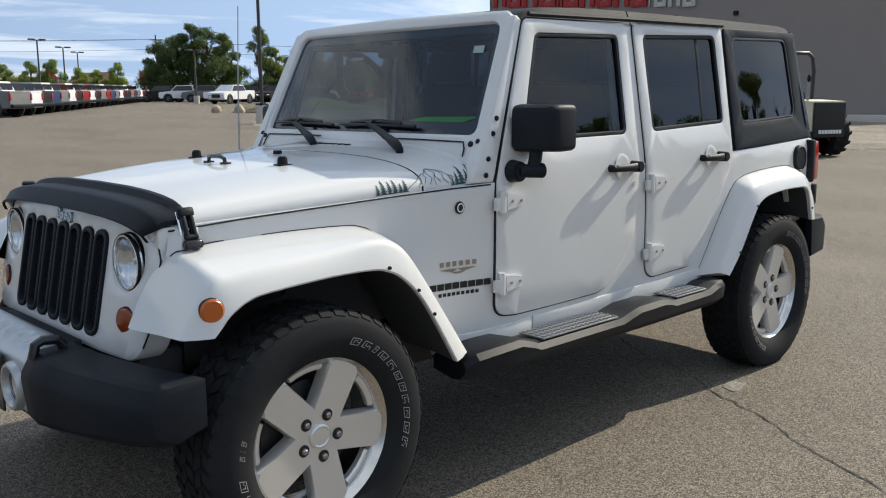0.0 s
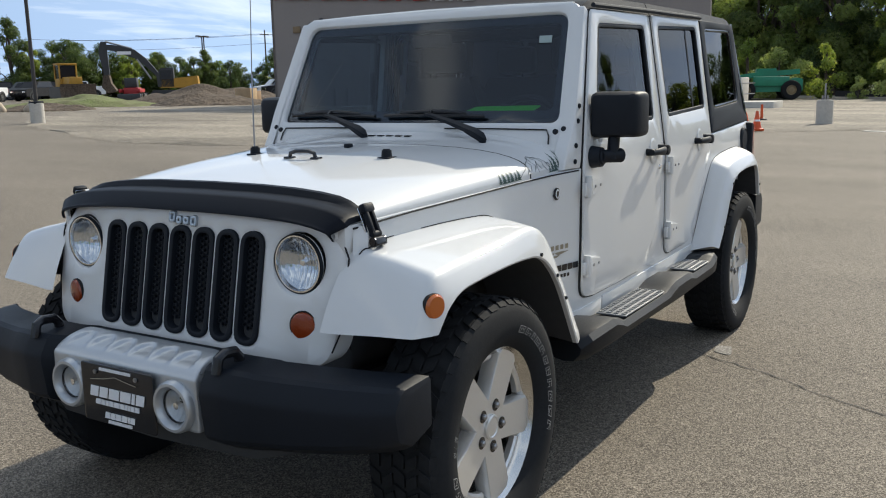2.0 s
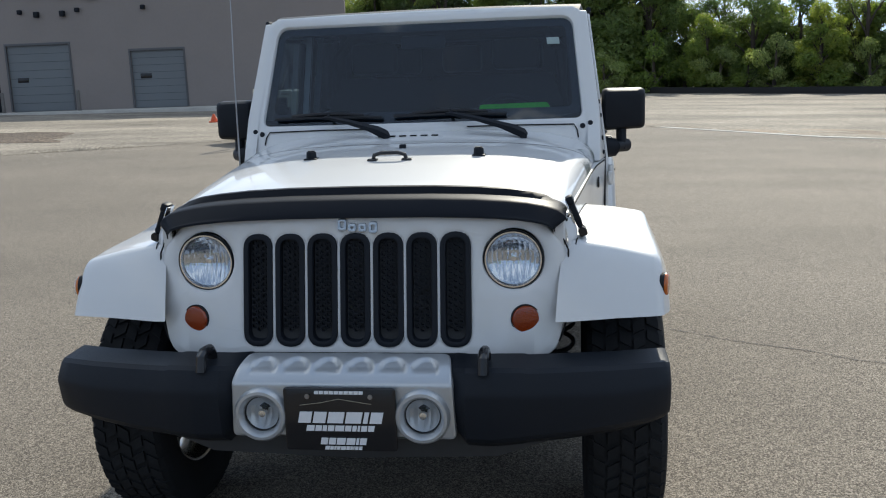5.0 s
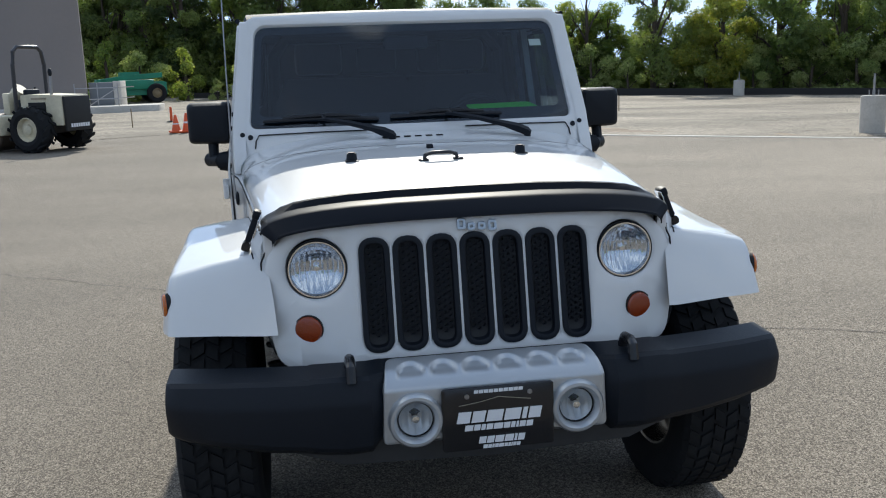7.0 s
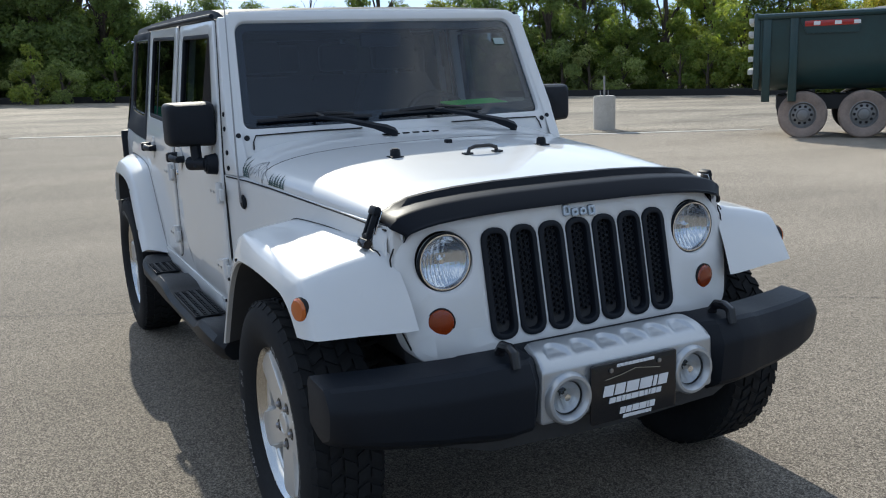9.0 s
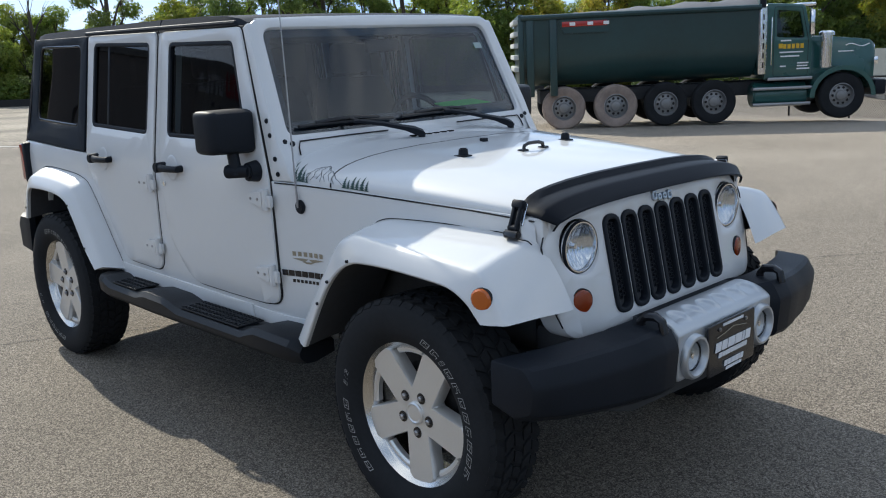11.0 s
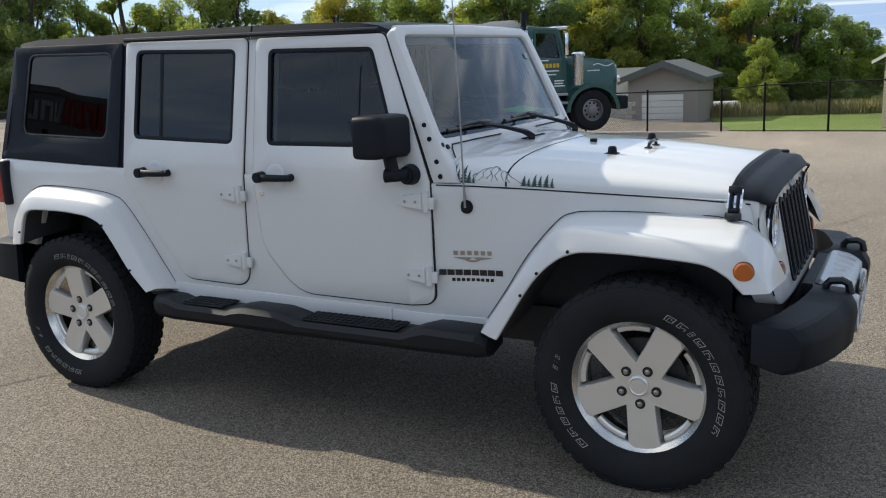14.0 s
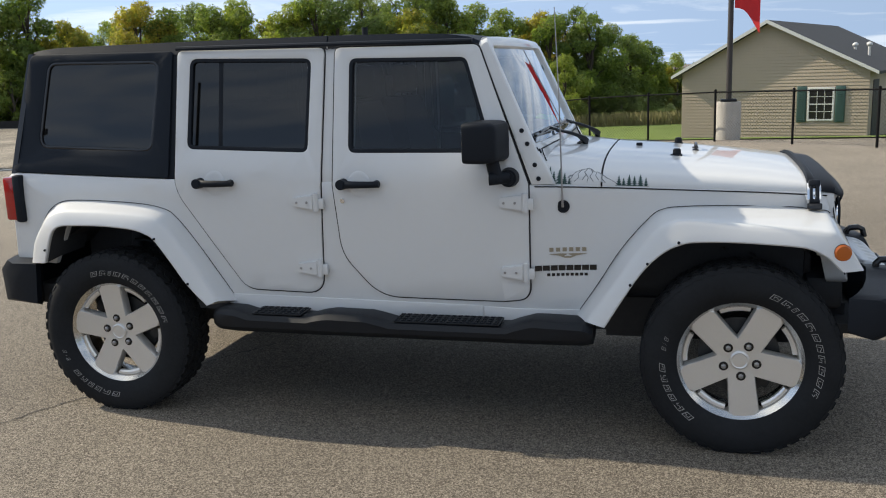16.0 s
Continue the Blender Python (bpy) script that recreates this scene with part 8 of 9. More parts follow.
def gable_house(name, label, a, b, base, eave, ridge, depth, wallmat, roofmat, lap=0.0, over=0.35, peak=0.5):
    """A house with its gable end from a to b (as seen from the lot, left to right) and its body behind."""
    a, b = Vector(a), Vector(b)
    d = (b - a).normalized()
    n = Vector((d.y, -d.x))
    if n.dot(Vector((0, 3)) - a) < 0:
        n = -n
    L = (b - a).length
    M = Matrix(((d.x, n.x, 0, a.x), (d.y, n.y, 0, a.y), (0, 0, 1, base), (0, 0, 0, 1)))
    t = thing(name, label, "house", at=M)
    pk = L * peak
    o = [(0, -0.5), (L, -0.5), (L, eave), (pk, ridge), (0, eave)]
    part("wall", prism(o, 0, -0.2), wallmat, t)
    part("wall", box(0, 0.2, -depth, -0.2, -0.5, eave), wallmat, t)
    part("wall", box(L - 0.2, L, -depth, -0.2, -0.5, eave), wallmat, t)
    part("wall", prism(o, -depth, -depth + 0.2), wallmat, t)
    if lap:
        z, i = 0.0, 0
        while z < ridge - 0.1:
            x0, x1 = 0.0, L
            if z > eave:
                f = (z - eave) / (ridge - eave)
                x0, x1 = pk * f, L - (L - pk) * f
            bm = loft([[(x, 0.002, z + lap), (x, 0.018, z + 0.004), (x, 0.018, z - 0.004), (x, 0.002, z - 0.004)] for x in (x0, x1)])
            part("siding_board", bm, wallmat, t, smooth=0)
            z += lap
    for sx in (0, 1):
        x0, x1 = (pk, -over) if sx == 0 else (pk, L + over)
        sl = (ridge - eave) / (pk if sx == 0 else L - pk)
        z1 = eave - sl * over
        bm = loft([[(x0, y, ridge + 0.02), (x1, y, z1 + 0.02), (x1, y, z1 + 0.12), (x0, y, ridge + 0.14)] for y in (over, -depth - over)])
        rf = part("roof", bm, roofmat, t)
        fb = loft([[(x0, y, ridge + (0.02 if lap else -0.08)), (x1, y, z1 + (0.02 if lap else -0.08)), (x1, y, z1 + 0.13), (x0, y, ridge + 0.15)] for y in (over + 0.002, over + 0.03)])
        part("barge_board", fb, TRIM if lap else roofmat, rf)
    return t, L


house, HL = gable_house("house", "tan lap-sided house with dark shingle roof", (0.45, -31.4), (-5.75, -29.3), -1.42, 2.45, 4.15, 12, SIDING, ROOFD, 0.115, 0.32, 0.48)
hx = 4.55
hw = part("window", panel([(hx, 0.72), (hx + 0.90, 0.72), (hx + 0.90, 1.90), (hx, 1.90)], lambda u, v, w: Vector((u, w, v)), 0.05, 0.07, 0.006, [[(hx + 0.07, 0.79), (hx + 0.83, 0.79), (hx + 0.83, 1.83), (hx + 0.07, 1.83)]], 3), TRIM, house, "white-framed window with green shutters")
part("pane", box(hx + 0.05, hx + 0.85, 0.018, 0.026, 0.77, 1.85), BLACKG, hw)
part("glazing_bar", box(hx + 0.06, hx + 0.84, 0.025, 0.045, 1.29, 1.33), TRIM, hw)
for i in (1, 2):
    part("glazing_bar", box(hx + 0.07 + 0.76 * i / 3 - 0.01, hx + 0.07 + 0.76 * i / 3 + 0.01, 0.026, 0.038, 0.78, 1.84), TRIM, hw)
for z in (1.05, 1.57):
    part("glazing_bar", box(hx + 0.06, hx + 0.84, 0.026, 0.038, z - 0.01, z + 0.01), TRIM, hw)
SHUT = mat("green_shutter", (0.035, 0.085, 0.075), 0.5)
for x0 in (hx - 0.35, hx + 0.93):
    sh = part("shutter", box(x0, x0 + 0.32, 0.02, 0.05, 0.68, 1.94, 0.006), SHUT, hw, "dark green shutter")
    for i in range(14):
        part("slat", box(x0 + 0.04, x0 + 0.28, 0.045, 0.060, 0.75 + i * 0.082, 0.75 + i * 0.082 + 0.05), SHUT, sh)
part("side_door", box(HL + 0.0, HL + 0.02, -1.9, -0.7, 0, 2.1), BLACKP, house, "dark side door")
for i in range(2):
    vx = HL * 0.66 + 1.03 + i * 0.5
    vp = part("roof_vent", cyl((vx, -4.0, 2.5), (vx, -4.0, 3.32), 0.05, seg=10), TRIM, house)
    part("vent_cap", ball((vx, -4.0, 3.34), 0.11, 0.11, 0.09), TRIM, vp)

gar, _ = gable_house("garage", "low grey garage with white door", (6.75, -23.4), (4.05, -23.6), -0.55, 1.56, 2.0, 4.5, BLOCKW, ROOFM, 0.0, 0.35, 0.52)
gd = part("garage_door", box(0.55, 2.15, 0.0, 0.04, -0.05, 1.0, 0.005), TRIM, gar, "white sectional garage door")
bm = bmesh.new()
for i in range(1, 5):
    box(0.55, 2.15, 0.035, 0.046, -0.05 + i * 0.21 - 0.006, -0.05 + i * 0.21 + 0.006, bm=bm)
part("door_seam", bm, GAP, gd)
part("side_wing", box(-2.8, 0.0, -4.0, -0.6, -0.5, 1.05), BLOCKW, gar)
part("wing_roof", loft([[(-3.0, y, z) for y, z in ((-0.2, 1.0), (-0.2, 1.10), (-3.2, 1.9), (-3.2, 1.8))], [(1.2, y, z) for y, z in ((-0.2, 1.0), (-0.2, 1.10), (-3.2, 1.9), (-3.2, 1.8))]]), ROOFM, gar)
part("fascia", box(-3.0, 0.3, -0.21, -0.17, 0.96, 1.06), TRIM, gar)
# pale block wall beside the garage
pw = thing("block_wall", "low pale stacked block wall", "wall", at=gar.matrix_basis.copy())
bk = finish(box(0, 0.30, -0.1, 0.0, 0, 0.14, 0.015, 1), "block", mat("pale_block", (0.42, 0.39, 0.34), 0.9, vary=0.2, obj=0.3), 30)
for r_ in range(6):
    for c_ in range(6):
        o = new("block", bk)
        o.parent = pw
        o.matrix_basis = Matrix.Translation((-1.7 + c_ * 0.31 + (0.15 if r_ % 2 else 0), 0.05, -0.1 + r_ * 0.145))

# both stand farther down the lawn
FAR = Matrix.Translation((-0.9, 3.95, 1.6)) @ Matrix.Scale(1.72, 4) @ Matrix.Translation((0.9, -3.95, -1.6))
for ob in (gar, pw):
    ob.matrix_basis = Matrix.Translation((0.75, 0, 0)) @ FAR @ ob.matrix_basis @ Matrix.Diagonal((0.77, 0.77, 0.88, 1))

# chain-link fence
FENCE = [(-10.0, -11.0), (-2.15, -18.0), (1.27, -20.8), (2.95, -21.7), (4.5, -23.9), (6.95, -24.7), (11.8, -26.8)]
FBLACK = mat("black_fence", (0.010, 0.010, 0.011), 0.85, spec=0.1)
fence = thing("chain_link_fence", "black chain-link fence along the lot edge", "fence")
posts = []
for a, b in zip(FENCE, FENCE[1:]):
    a, b = Vector(a), Vector(b)
    m = max(1, round((b - a).length / 2.2))
    for k in range(m):
        posts.append(a.lerp(b, k / m))
posts.append(Vector(FENCE[-1]))
FH = 1.24
pm = finish(merge(cyl((0, 0, -0.2), (0, 0, FH + 0.03), 0.030, seg=10), ball((0, 0, FH + 0.04), 0.036, u=10, v=6)), "post", FBLACK)
for p in posts:
    o = new("post", pm)
    o.parent = fence
    o.matrix_basis = Matrix.Translation((p.x, p.y, ground_z(p.x, p.y)))
part("top_rail", tube([(p.x, p.y, ground_z(p.x, p.y) + FH) for p in posts], 0.021, 6), FBLACK, fence)
verts, faces = [], []
for a, b in zip(posts, posts[1:]):
    L = (b - a).length
    d = (b - a) / L
    za, zb = ground_z(*a), ground_z(*b)
    cell = 0.085
    n = int((L + FH) / cell)
    for sg in (0, 1):
        for i in range(n):
            s0 = -FH + i * cell
            s1 = s0 + FH
            z0, z1 = 0.03, FH
            if s0 < 0:
                z0, s0 = 0.03 - s0, 0.0
            if s1 > L:
                z1, s1 = FH - (s1 - L), L
            if z1 - z0 < 0.02:
                continue
            e0, e1 = (s0, s1) if sg == 0 else (L - s0, L - s1)
            p0, p1 = a + d * e0, a + d * e1
            g0, g1 = za + (zb - za) * e0 / L, za + (zb - za) * e1 / L
            w = 0.0028
            k = len(verts)
            verts += [(p0.x, p0.y, g0 + z0 - w), (p0.x, p0.y, g0 + z0 + w), (p1.x, p1.y, g1 + z1 + w), (p1.x, p1.y, g1 + z1 - w)]
            faces.append((k, k + 1, k + 2, k + 3))
me = bpy.data.meshes.new("wire_mesh")
me.from_pydata(verts, [], faces)
me.materials.append(FBLACK)
o = tagged(new("wire_mesh", me), "woven black wire mesh")
o.parent = fence

# propane tank on the lawn behind
tk = thing("propane_tank", "white horizontal propane tank on the lawn", "tank", at=pose(9.6, -50.5, ground_z(9.6, -50.5), 0, 0, 25))
part("vessel", merge(cyl((-0.8, 0, 0.55), (0.8, 0, 0.55), 0.35, seg=20), merge(ball((-0.8, 0, 0.55), 0.25, 0.35, 0.35), ball((0.8, 0, 0.55), 0.25, 0.35, 0.35))), TRIM, tk)
part("saddle", box(-0.6, -0.45, -0.25, 0.25, 0, 0.3), CONCRETE, tk)
part("saddle", box(0.45, 0.6, -0.25, 0.25, 0, 0.3), CONCRETE, tk)

# ---------- the far lot: pickups, machines, poles ----------
PAINTS = {"white": mat("truck_white", (0.72, 0.73, 0.74), 0.5, spec=0.25), "red": mat("truck_red", (0.22, 0.012, 0.012), 0.5, spec=0.25), "blue": mat("truck_blue", (0.02, 0.04, 0.10), 0.5, spec=0.25),
          "black": mat("truck_black", (0.012, 0.012, 0.014), 0.5, spec=0.25), "grey": mat("truck_grey", (0.16, 0.165, 0.17), 0.5, spec=0.25)}
BODYP = rounded([(-2.75, 0.45), (2.65, 0.40), (2.78, 0.62), (2.74, 1.10), (1.50, 1.24), (0.85, 1.86), (-0.95, 1.88), (-1.12, 1.34), (-2.75, 1.32)], [0.05, 0.05, 0.1, 0.15, 0.1, 0.12, 0.1, 0.05, 0.05], 4)
GLS = rounded([(1.32, 1.27), (0.78, 1.79), (-0.86, 1.80), (-0.98, 1.29)], 0.05, 3)
PICK = {}


def pickup(colour, x, y, rz, scale=1.0):
    m = pose(x, y, ground_z(x, y), 0, 0, rz)
    if colour in PICK:
        o = copy_thing(PICK[colour], m)
        return o
    t = thing("pickup_truck", f"{colour} crew-cab pickup parked in a row", "pickup", "pickups in the far lot", at=m)
    PICK[colour] = t
    bm = prism(BODYP, -0.95, 0.95, 0.05)
    for v in bm.verts:
        if v.co.z > 1.33:
            v.co.y *= 1 - 0.16 * min(1, (v.co.z - 1.3) / 0.55)
    part("body", bm, PAINTS[colour], t)
    for s in (-1, 1):
        gp = panel(GLS, lambda u, v, w: Vector((u, s * (0.955 * (1 - 0.16 * max(0, min(1, (v - 1.3) / 0.55))) + w), v)), 0.005, 0.01, 0)
        part("side_glass", gp, BLACKG, t)
        for xx in (-1.75, 1.75):
            disc_wheel(t, xx, s * 0.86, 0.42, 0.42, 0.27, s, ALLOY, TYRE, hub=0.58)
        for xx in (-1.75, 1.75):
            part("wheel_arch", cyl((xx, s * 0.90, 0.46), (xx, s * 0.962, 0.46), 0.52, seg=20), DARK, t)
        part("tail_lamp", box(-2.80, -2.70, s * 0.88 - 0.06, s * 0.88 + 0.06, 0.86, 1.22, 0.02), REDL, t)
        part("headlight", box(2.64, 2.80, s * 0.72 - 0.16, s * 0.72 + 0.16, 0.78, 0.95, 0.03), CHROME, t)
    part("rear_glass", prism(rounded([(-0.76, 1.37), (0.76, 1.37), (0.68, 1.78), (-0.68, 1.78)], 0.05), -1.10, -1.02, plane="yz"), BLACKG, t)
    part("bed", box(-2.65, -1.2, -0.80, 0.80, 1.26, 1.335), BLACKP, t)
    part("rear_bumper", box(-2.92, -2.74, -0.9, 0.9, 0.48, 0.66, 0.04), BLACKP, t)
    part("front_grille", box(2.70, 2.80, -0.5, 0.5, 0.60, 0.95, 0.03), BLACKG, t)
    return t


rnd = random.Random(3)
cols = ["grey", "white", "black", "blue", "grey", "white", "black", "red", "white", "black", "grey", "red", "blue", "grey", "white", "black", "black", "grey"]
cols = cols + cols[3:9]
row_a, row_b = Vector((14.0, 49.0)), Vector((45.5, 99.5))
for i, c in enumerate(cols):
    p = row_a.lerp(row_b, (i / (len(cols) - 1)))
    pickup(c, p.x, p.y, 128 + rnd.uniform(-3, 3))
for i, c in enumerate(["black", "white", "grey", "white", "black", "grey", "black", "white"]):
    p = Vector((47.5, 94)).lerp(Vector((60, 82)), i / 7)
    pickup(c, p.x, p.y, 150 + rnd.uniform(-4, 4))
pickup("white", 46.9, 78.1, 205)
pickup("black", 53.0, 78.5, 195)
pickup("black", 66, 94, 200)
pickup("black", 75, 95, 170)
for x, y, c in ((78, 80, "white"), (74, 66, "white"), (72, 63, "black")):
    pickup(c, x, y, 150)

# light poles of the lot
LP = mat("lot_pole", (0.06, 0.05, 0.045), 0.5)


def lot_lamp(x, y, h):
    t = thing("lot_lamp", "dark twin-head lot light on a pole", "lamp post", "lot lights", at=pose(x, y, ground_z(x, y)))
    part("pole", cyl((0, 0, 0), (0, 0, h), 0.12, 0.08, 10), LP, t)
    for s in (-1, 1):
        part("head", box(s * 0.6 - 0.35, s * 0.6 + 0.35, -0.2, 0.2, h - 0.02, h + 0.13, 0.03), LP, t)
    part("arm", box(-1.0, 1.0, -0.05, 0.05, h - 0.05, h + 0.02), LP, t)
    part("pier", cyl((0, 0, -0.1), (0, 0, 0.8), 0.3, seg=16), CONCRETE, t)


for x, y, h in ((38, 105, 7.0), (46, 118, 6.8), (56, 138, 7.0), (44, 80, 5.2), (84, 88, 7.5), (92, 96, 8)):
    lot_lamp(x, y, h)
# feather flags
for x, y in ((45, 122), (62, 130)):
    t = thing("banner_flag", "red and white feather banner", "flag", "banners", at=pose(x, y, ground_z(x, y)))
    part("staff", cyl((0, 0, 0), (0, 0, 4.6), 0.04, seg=6), STEEL, t)
    part("cloth", prism(rounded([(0, 2.0), (1.5, 2.0), (1.6, 3.0), (0.0, 4.5)], 0.2), -0.02, 0.02), SIGNR, t)
# low showroom far behind the pickups
sh = thing("showroom", "low distant showroom with white fascia", "building", at=pose(34, 142, ground_z(34, 130), 0, 0, 0))
part("wall", box(-16, 18, 0, 10, 0, 2.9), mat("showroom_wall", (0.10, 0.10, 0.11), 0.4), sh)
part("fascia", box(-16.5, 18.5, -0.6, 10.5, 2.9, 3.9, 0.05), TRIM, sh)
part("entrance", box(9, 12, -0.5, 0, 0, 2.9), SIGNR, sh)
hb = thing("far_house", "distant house with brown roof", "house", at=pose(66, 150, ground_z(66, 130), 0, 0, 10))
part("wall", box(-3, 3, 0, 8, 0, 3.0), SIDING, hb)
part("roof", prism([(-3.5, 2.5), (3.5, 2.5), (0, 4.6)], -0.5, 8.5), mat("brown_roof", (0.16, 0.09, 0.06), 0.8), hb)
# overhead wires on utility poles
up = []
for x, y in ((-10, 150), (70, 140), (120, 110), (150, 88)):
    t = thing("utility_pole", "wooden utility pole with crossarm", "pole", "utility poles", at=pose(x, y, ground_z(x, 120)))
    part("pole", cyl((0, 0, 0), (0, 0, 10.5), 0.16, 0.11, 8), BARK, t)
    part("crossarm", box(-1.1, 1.1, -0.06, 0.06, 9.6, 9.75), BARK, t)
    up.append(Vector((x, y, ground_z(x, 120) + 9.8)))
wires = bmesh.new()
for a, b in zip(up, up[1:]):
    for dz, dx in ((0, -0.9), (0, 0.9), (-1.6, 0)):
        tube([a.lerp(b, k / 10) + Vector((dx, 0, dz - 1.2 * math.sin(math.pi * k / 10))) for k in range(11)], 0.022, 4, bm=wires)
tagged(part("overhead_wires", wires, BLACKP), "thin dark overhead wires", "wires")

# soil heap, grassy mound, boulders


def heap(name, label, x, y, rx, ry, h, material, seed):
    own = bmesh.new()
    bmesh.ops.create_grid(own, x_segments=36, y_segments=36, size=1)
    for v in own.verts:
        r = min(1, math.hypot(v.co.x, v.co.y))
        z = h * (1 - r ** 1.6) * (0.75 + 0.5 * noise.noise(Vector((v.co.x * 2.2, v.co.y * 2.2, seed)))) + 0.12 * h * noise.noise(Vector((v.co.x * 7, v.co.y * 7, seed)))
        v.co = Vector((v.co.x * rx, v.co.y * ry, max(z, -0.02) if r < 1 else -0.1))
    return tagged(part(name, own, material, None, "", 60, at=pose(x, y, ground_z(x, y) + 0.02, 0, 0, -40)), label, name.replace("_", " "))


heap("soil_mound", "brown soil heap on the site", 42.6, 44.2, 4.2, 3.2, 1.05, DIRT, 1)
heap("soil_mound", "low brown soil heap on the site", 50, 52, 7, 4, 1.5, DIRT, 2)
heap("grassy_mound", "low mound with rough grass", 37, 51, 5.5, 3.0, 0.9, mat("rough_grass", (0.12, 0.155, 0.045), 0.95, vary=0.4, scale=1.2, fine=9, bump=0.8, bump_scale=8, dist=0.08, other=(0.10, 0.075, 0.05)), 3)
heap("soil_mound", "dark soil ridge beside the kerb", 31, 46, 3.0, 1.6, 0.5, DIRT, 4)
for x, y, r in ((28.6, 46.6, 0.42), (29.6, 45.2, 0.5), (27.6, 47.8, 0.36)):
    own = bmesh.new()
    bmesh.ops.create_icosphere(own, subdivisions=3, radius=r)
    for v in own.verts:
        v.co *= 0.8 + 0.35 * noise.noise(v.co * 1.8 + Vector((x, y, 0)))
    tagged(part("boulder", own, mat("tan_rock", (0.40, 0.33, 0.25), 0.9, vary=0.3, scale=3, fine=12, bump=0.5, bump_scale=8, dist=0.03), None, "", 50, at=pose(x, y, ground_z(x, y) + r * 0.4)), "rough tan boulder at the lot edge", "boulder")

# excavator
YELM = mat("yellow_machine_paint", (0.42, 0.22, 0.02), 0.45, vary=0.15)
DKM = mat("dark_machine_paint", (0.03, 0.032, 0.035), 0.5, vary=0.2)
exv = thing("excavator", "yellow excavator with dark raised boom", "excavator", at=pose(60.5, 67.5, ground_z(60, 67), 0, 0, 133))
for s in (-1, 1):
    o = rounded([(-2.0, 0.0), (2.0, 0.0), (2.35, 0.45), (2.0, 0.9), (-2.0, 0.9), (-2.35, 0.45)], 0.2)
    part("track", prism(o, s * 1.0 - 0.3, s * 1.0 + 0.3, 0.04), DKM, exv)
part("house", loft([[(x, y, z) for x, z in ((-2.3, 1.1), (1.3, 1.1), (1.2, 1.9), (-2.2, 2.2))] for y in (-1.3, 1.3)]), YELM, exv)
cb = part("cab", loft([[(x, y, z) for x, z in ((0.0, 1.2), (1.5, 1.2), (1.6, 2.2), (1.2, 3.0), (0.0, 3.0))] for y in (0.25, 1.3)]), DKM, exv)
part("cab_glass", box(0.2, 1.3, 1.3, 1.33, 1.9, 2.8), BLACKG, cb)
bm = loft([[(x, y, z + dz) for y, dz in ((-0.25, -w), (0.25, -w), (0.25, w), (-0.25, w))] for x, z, w in ((1.0, 1.7, 0.25), (2.6, 3.6, 0.4), (3.6, 4.4, 0.42), (5.6, 5.0, 0.3), (6.3, 5.1, 0.22))])
part("boom", bm, DKM, exv, "dark steel boom")
part("boom_print", box(3.9, 5.2, 0.26, 0.28, 4.35, 4.65), WHITEP, exv)
bm = loft([[(x + dx, y, z) for y, dx in ((-0.2, -w), (0.2, -w), (0.2, w), (-0.2, w))] for x, z, w in ((6.4, 5.6, 0.25), (6.5, 4.6, 0.4), (6.3, 2.4, 0.25))])
part("stick", bm, DKM, exv)
part("bucket", prism(rounded([(5.4, 0.9), (6.3, 0.7), (6.8, 1.3), (6.6, 2.4), (6.1, 2.5), (5.9, 1.6)], 0.15), -0.6, 0.6, 0.03), DIRT, exv)
part("ram", merge(cyl((2.2, 0.3, 2.0), (3.4, 0.3, 3.9), 0.09, seg=8), cyl((3.8, 0, 4.9), (6.2, 0, 5.6), 0.09, seg=8)), STEEL, exv)
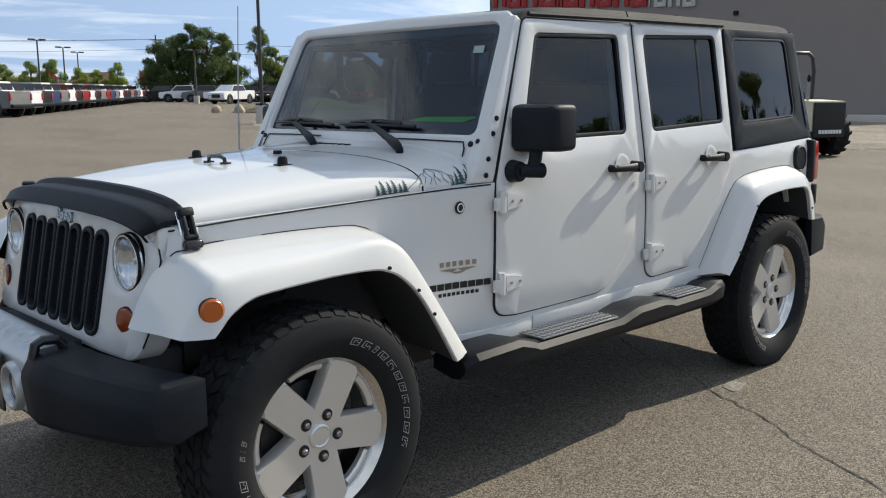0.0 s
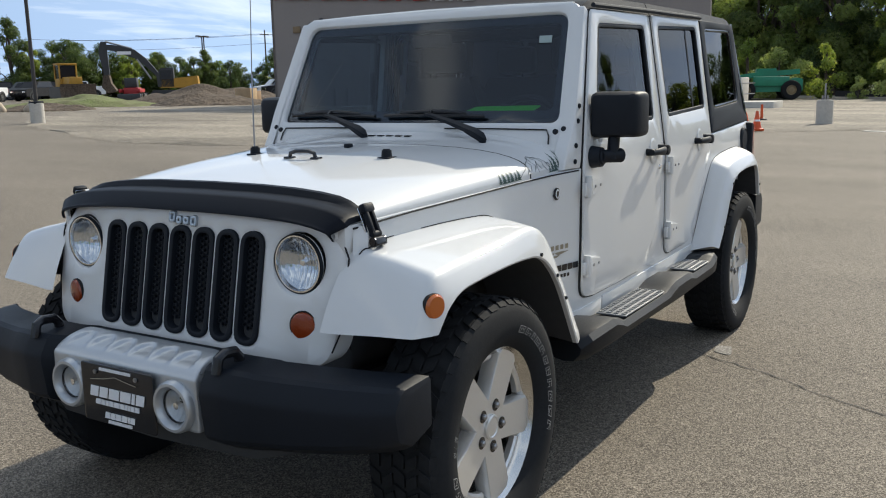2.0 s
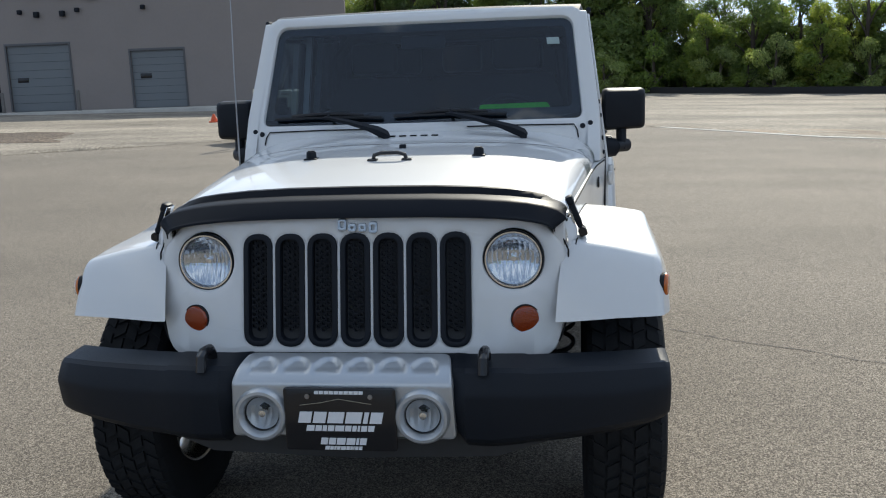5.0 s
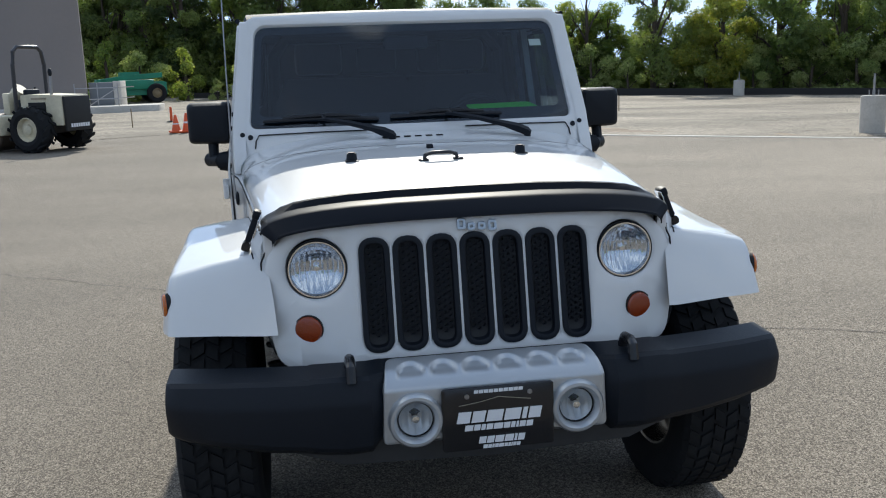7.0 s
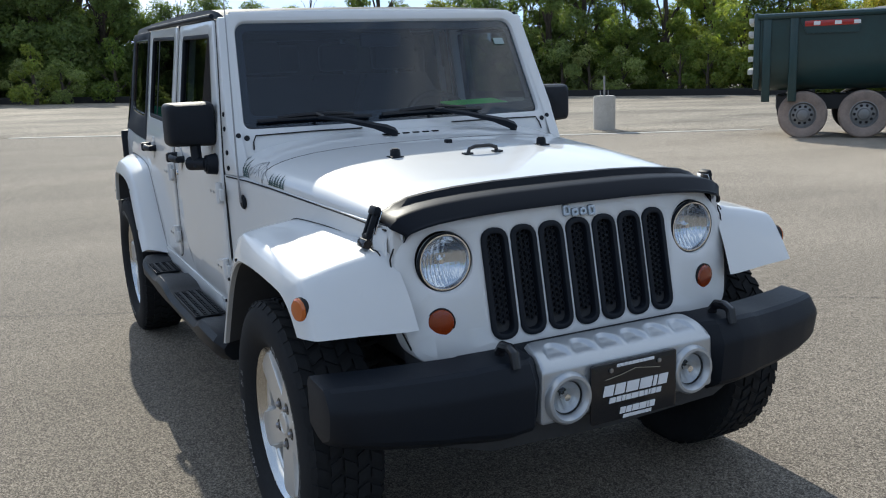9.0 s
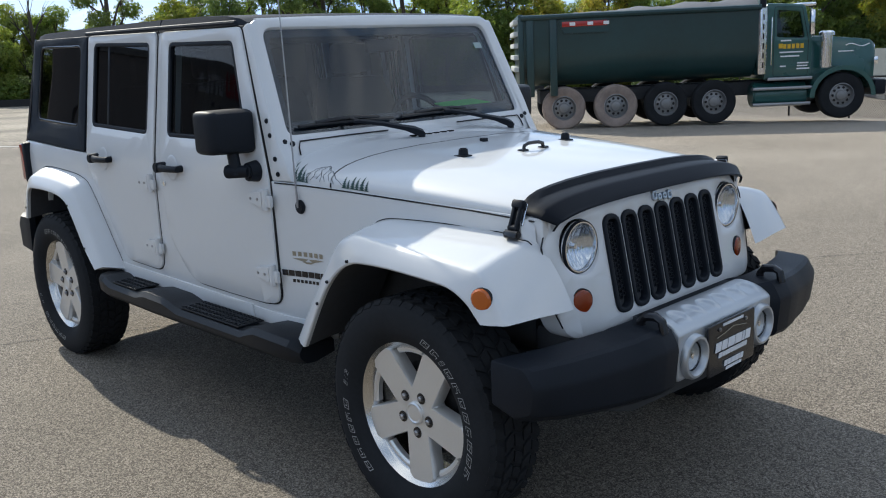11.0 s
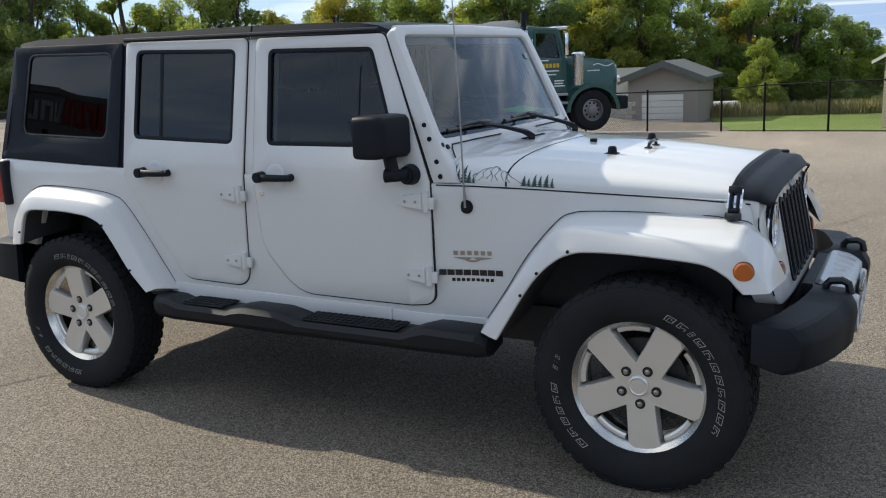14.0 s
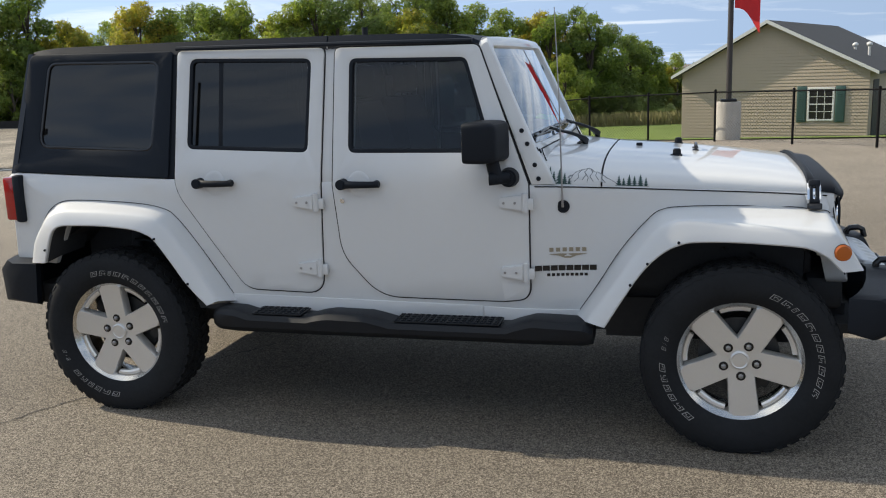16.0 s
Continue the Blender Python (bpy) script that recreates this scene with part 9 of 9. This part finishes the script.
# bulldozer
dz_ = thing("bulldozer", "yellow bulldozer parked on the mound", "bulldozer", at=pose(48.5, 67.5, ground_z(48, 67) + 0.35, 0, 0, 252))
for s in (-1, 1):
    o = rounded([(-1.5, 0.0), (1.5, 0.0), (1.9, 0.5), (1.4, 1.0), (-1.5, 1.0), (-1.8, 0.5)], 0.2)
    part("track", prism(o, s * 0.95 - 0.28, s * 0.95 + 0.28, 0.04), DKM, dz_)
part("engine", box(0.0, 1.9, -0.55, 0.55, 0.8, 1.8, 0.06), YELM, dz_)
part("cab", merge(box(-1.3, 0.0, -0.75, 0.75, 0.9, 1.7, 0.05), box(-1.35, 0.1, -0.8, 0.8, 2.85, 3.0, 0.04)), YELM, dz_)
for x in (-1.25, 0.0):
    for y in (-0.72, 0.72):
        part("cab_post", cyl((x, y, 1.6), (x, y, 2.9), 0.07, seg=8), YELM, dz_)
part("cab_glass", box(-1.2, -0.05, -0.68, 0.68, 1.7, 2.8), BLACKG, dz_)
part("blade", loft([[(2.3 + dx, y, z) for dx, z in ((0, 0.1), (0.12, 0.1), (-0.05, 0.6), (0.12, 1.2), (0, 1.2), (-0.2, 0.6))] for y in (-1.5, 1.5)]), DIRT, dz_)
# red skid steer
sk = thing("skid_steer", "red compact loader on the site", "loader", at=pose(49.2, 60.2, ground_z(50, 60), 0, 0, 222))
part("body", box(-1.2, 0.8, -0.6, 0.6, 0.4, 1.2, 0.06), SIGNR, sk)
part("cage", box(-0.4, 0.7, -0.5, 0.5, 1.2, 2.0, 0.05), DKM, sk)
part("arm", box(-1.2, 1.6, -0.85, -0.65, 0.8, 1.1, 0.04), SIGNR, sk)
part("arm", box(-1.2, 1.6, 0.65, 0.85, 0.8, 1.1, 0.04), SIGNR, sk)
part("bucket", box(1.4, 2.1, -0.9, 0.9, 0.15, 0.7, 0.05), DKM, sk)
for x in (-0.7, 0.5):
    for s in (-1, 1):
        disc_wheel(sk, x, s * 0.75, 0.38, 0.38, 0.28, s, CREAM, TYRE)
# stacked pallets by the hall corner
pl = thing("crate_stack", "pale wooden crates beside the hall", "crates", at=pose(47.5, 45.5, ground_z(47, 45), 0, 0, 20))
part("crate", box(-0.9, 0.3, -0.6, 0.6, 0, 1.1, 0.02), mat("crate_wood", (0.42, 0.30, 0.18), 0.8, vary=0.2), pl)
part("crate", box(0.4, 1.3, -0.5, 0.5, 0, 0.9, 0.02), mat("crate_wood_dark", (0.3, 0.2, 0.12), 0.8, vary=0.2), pl)
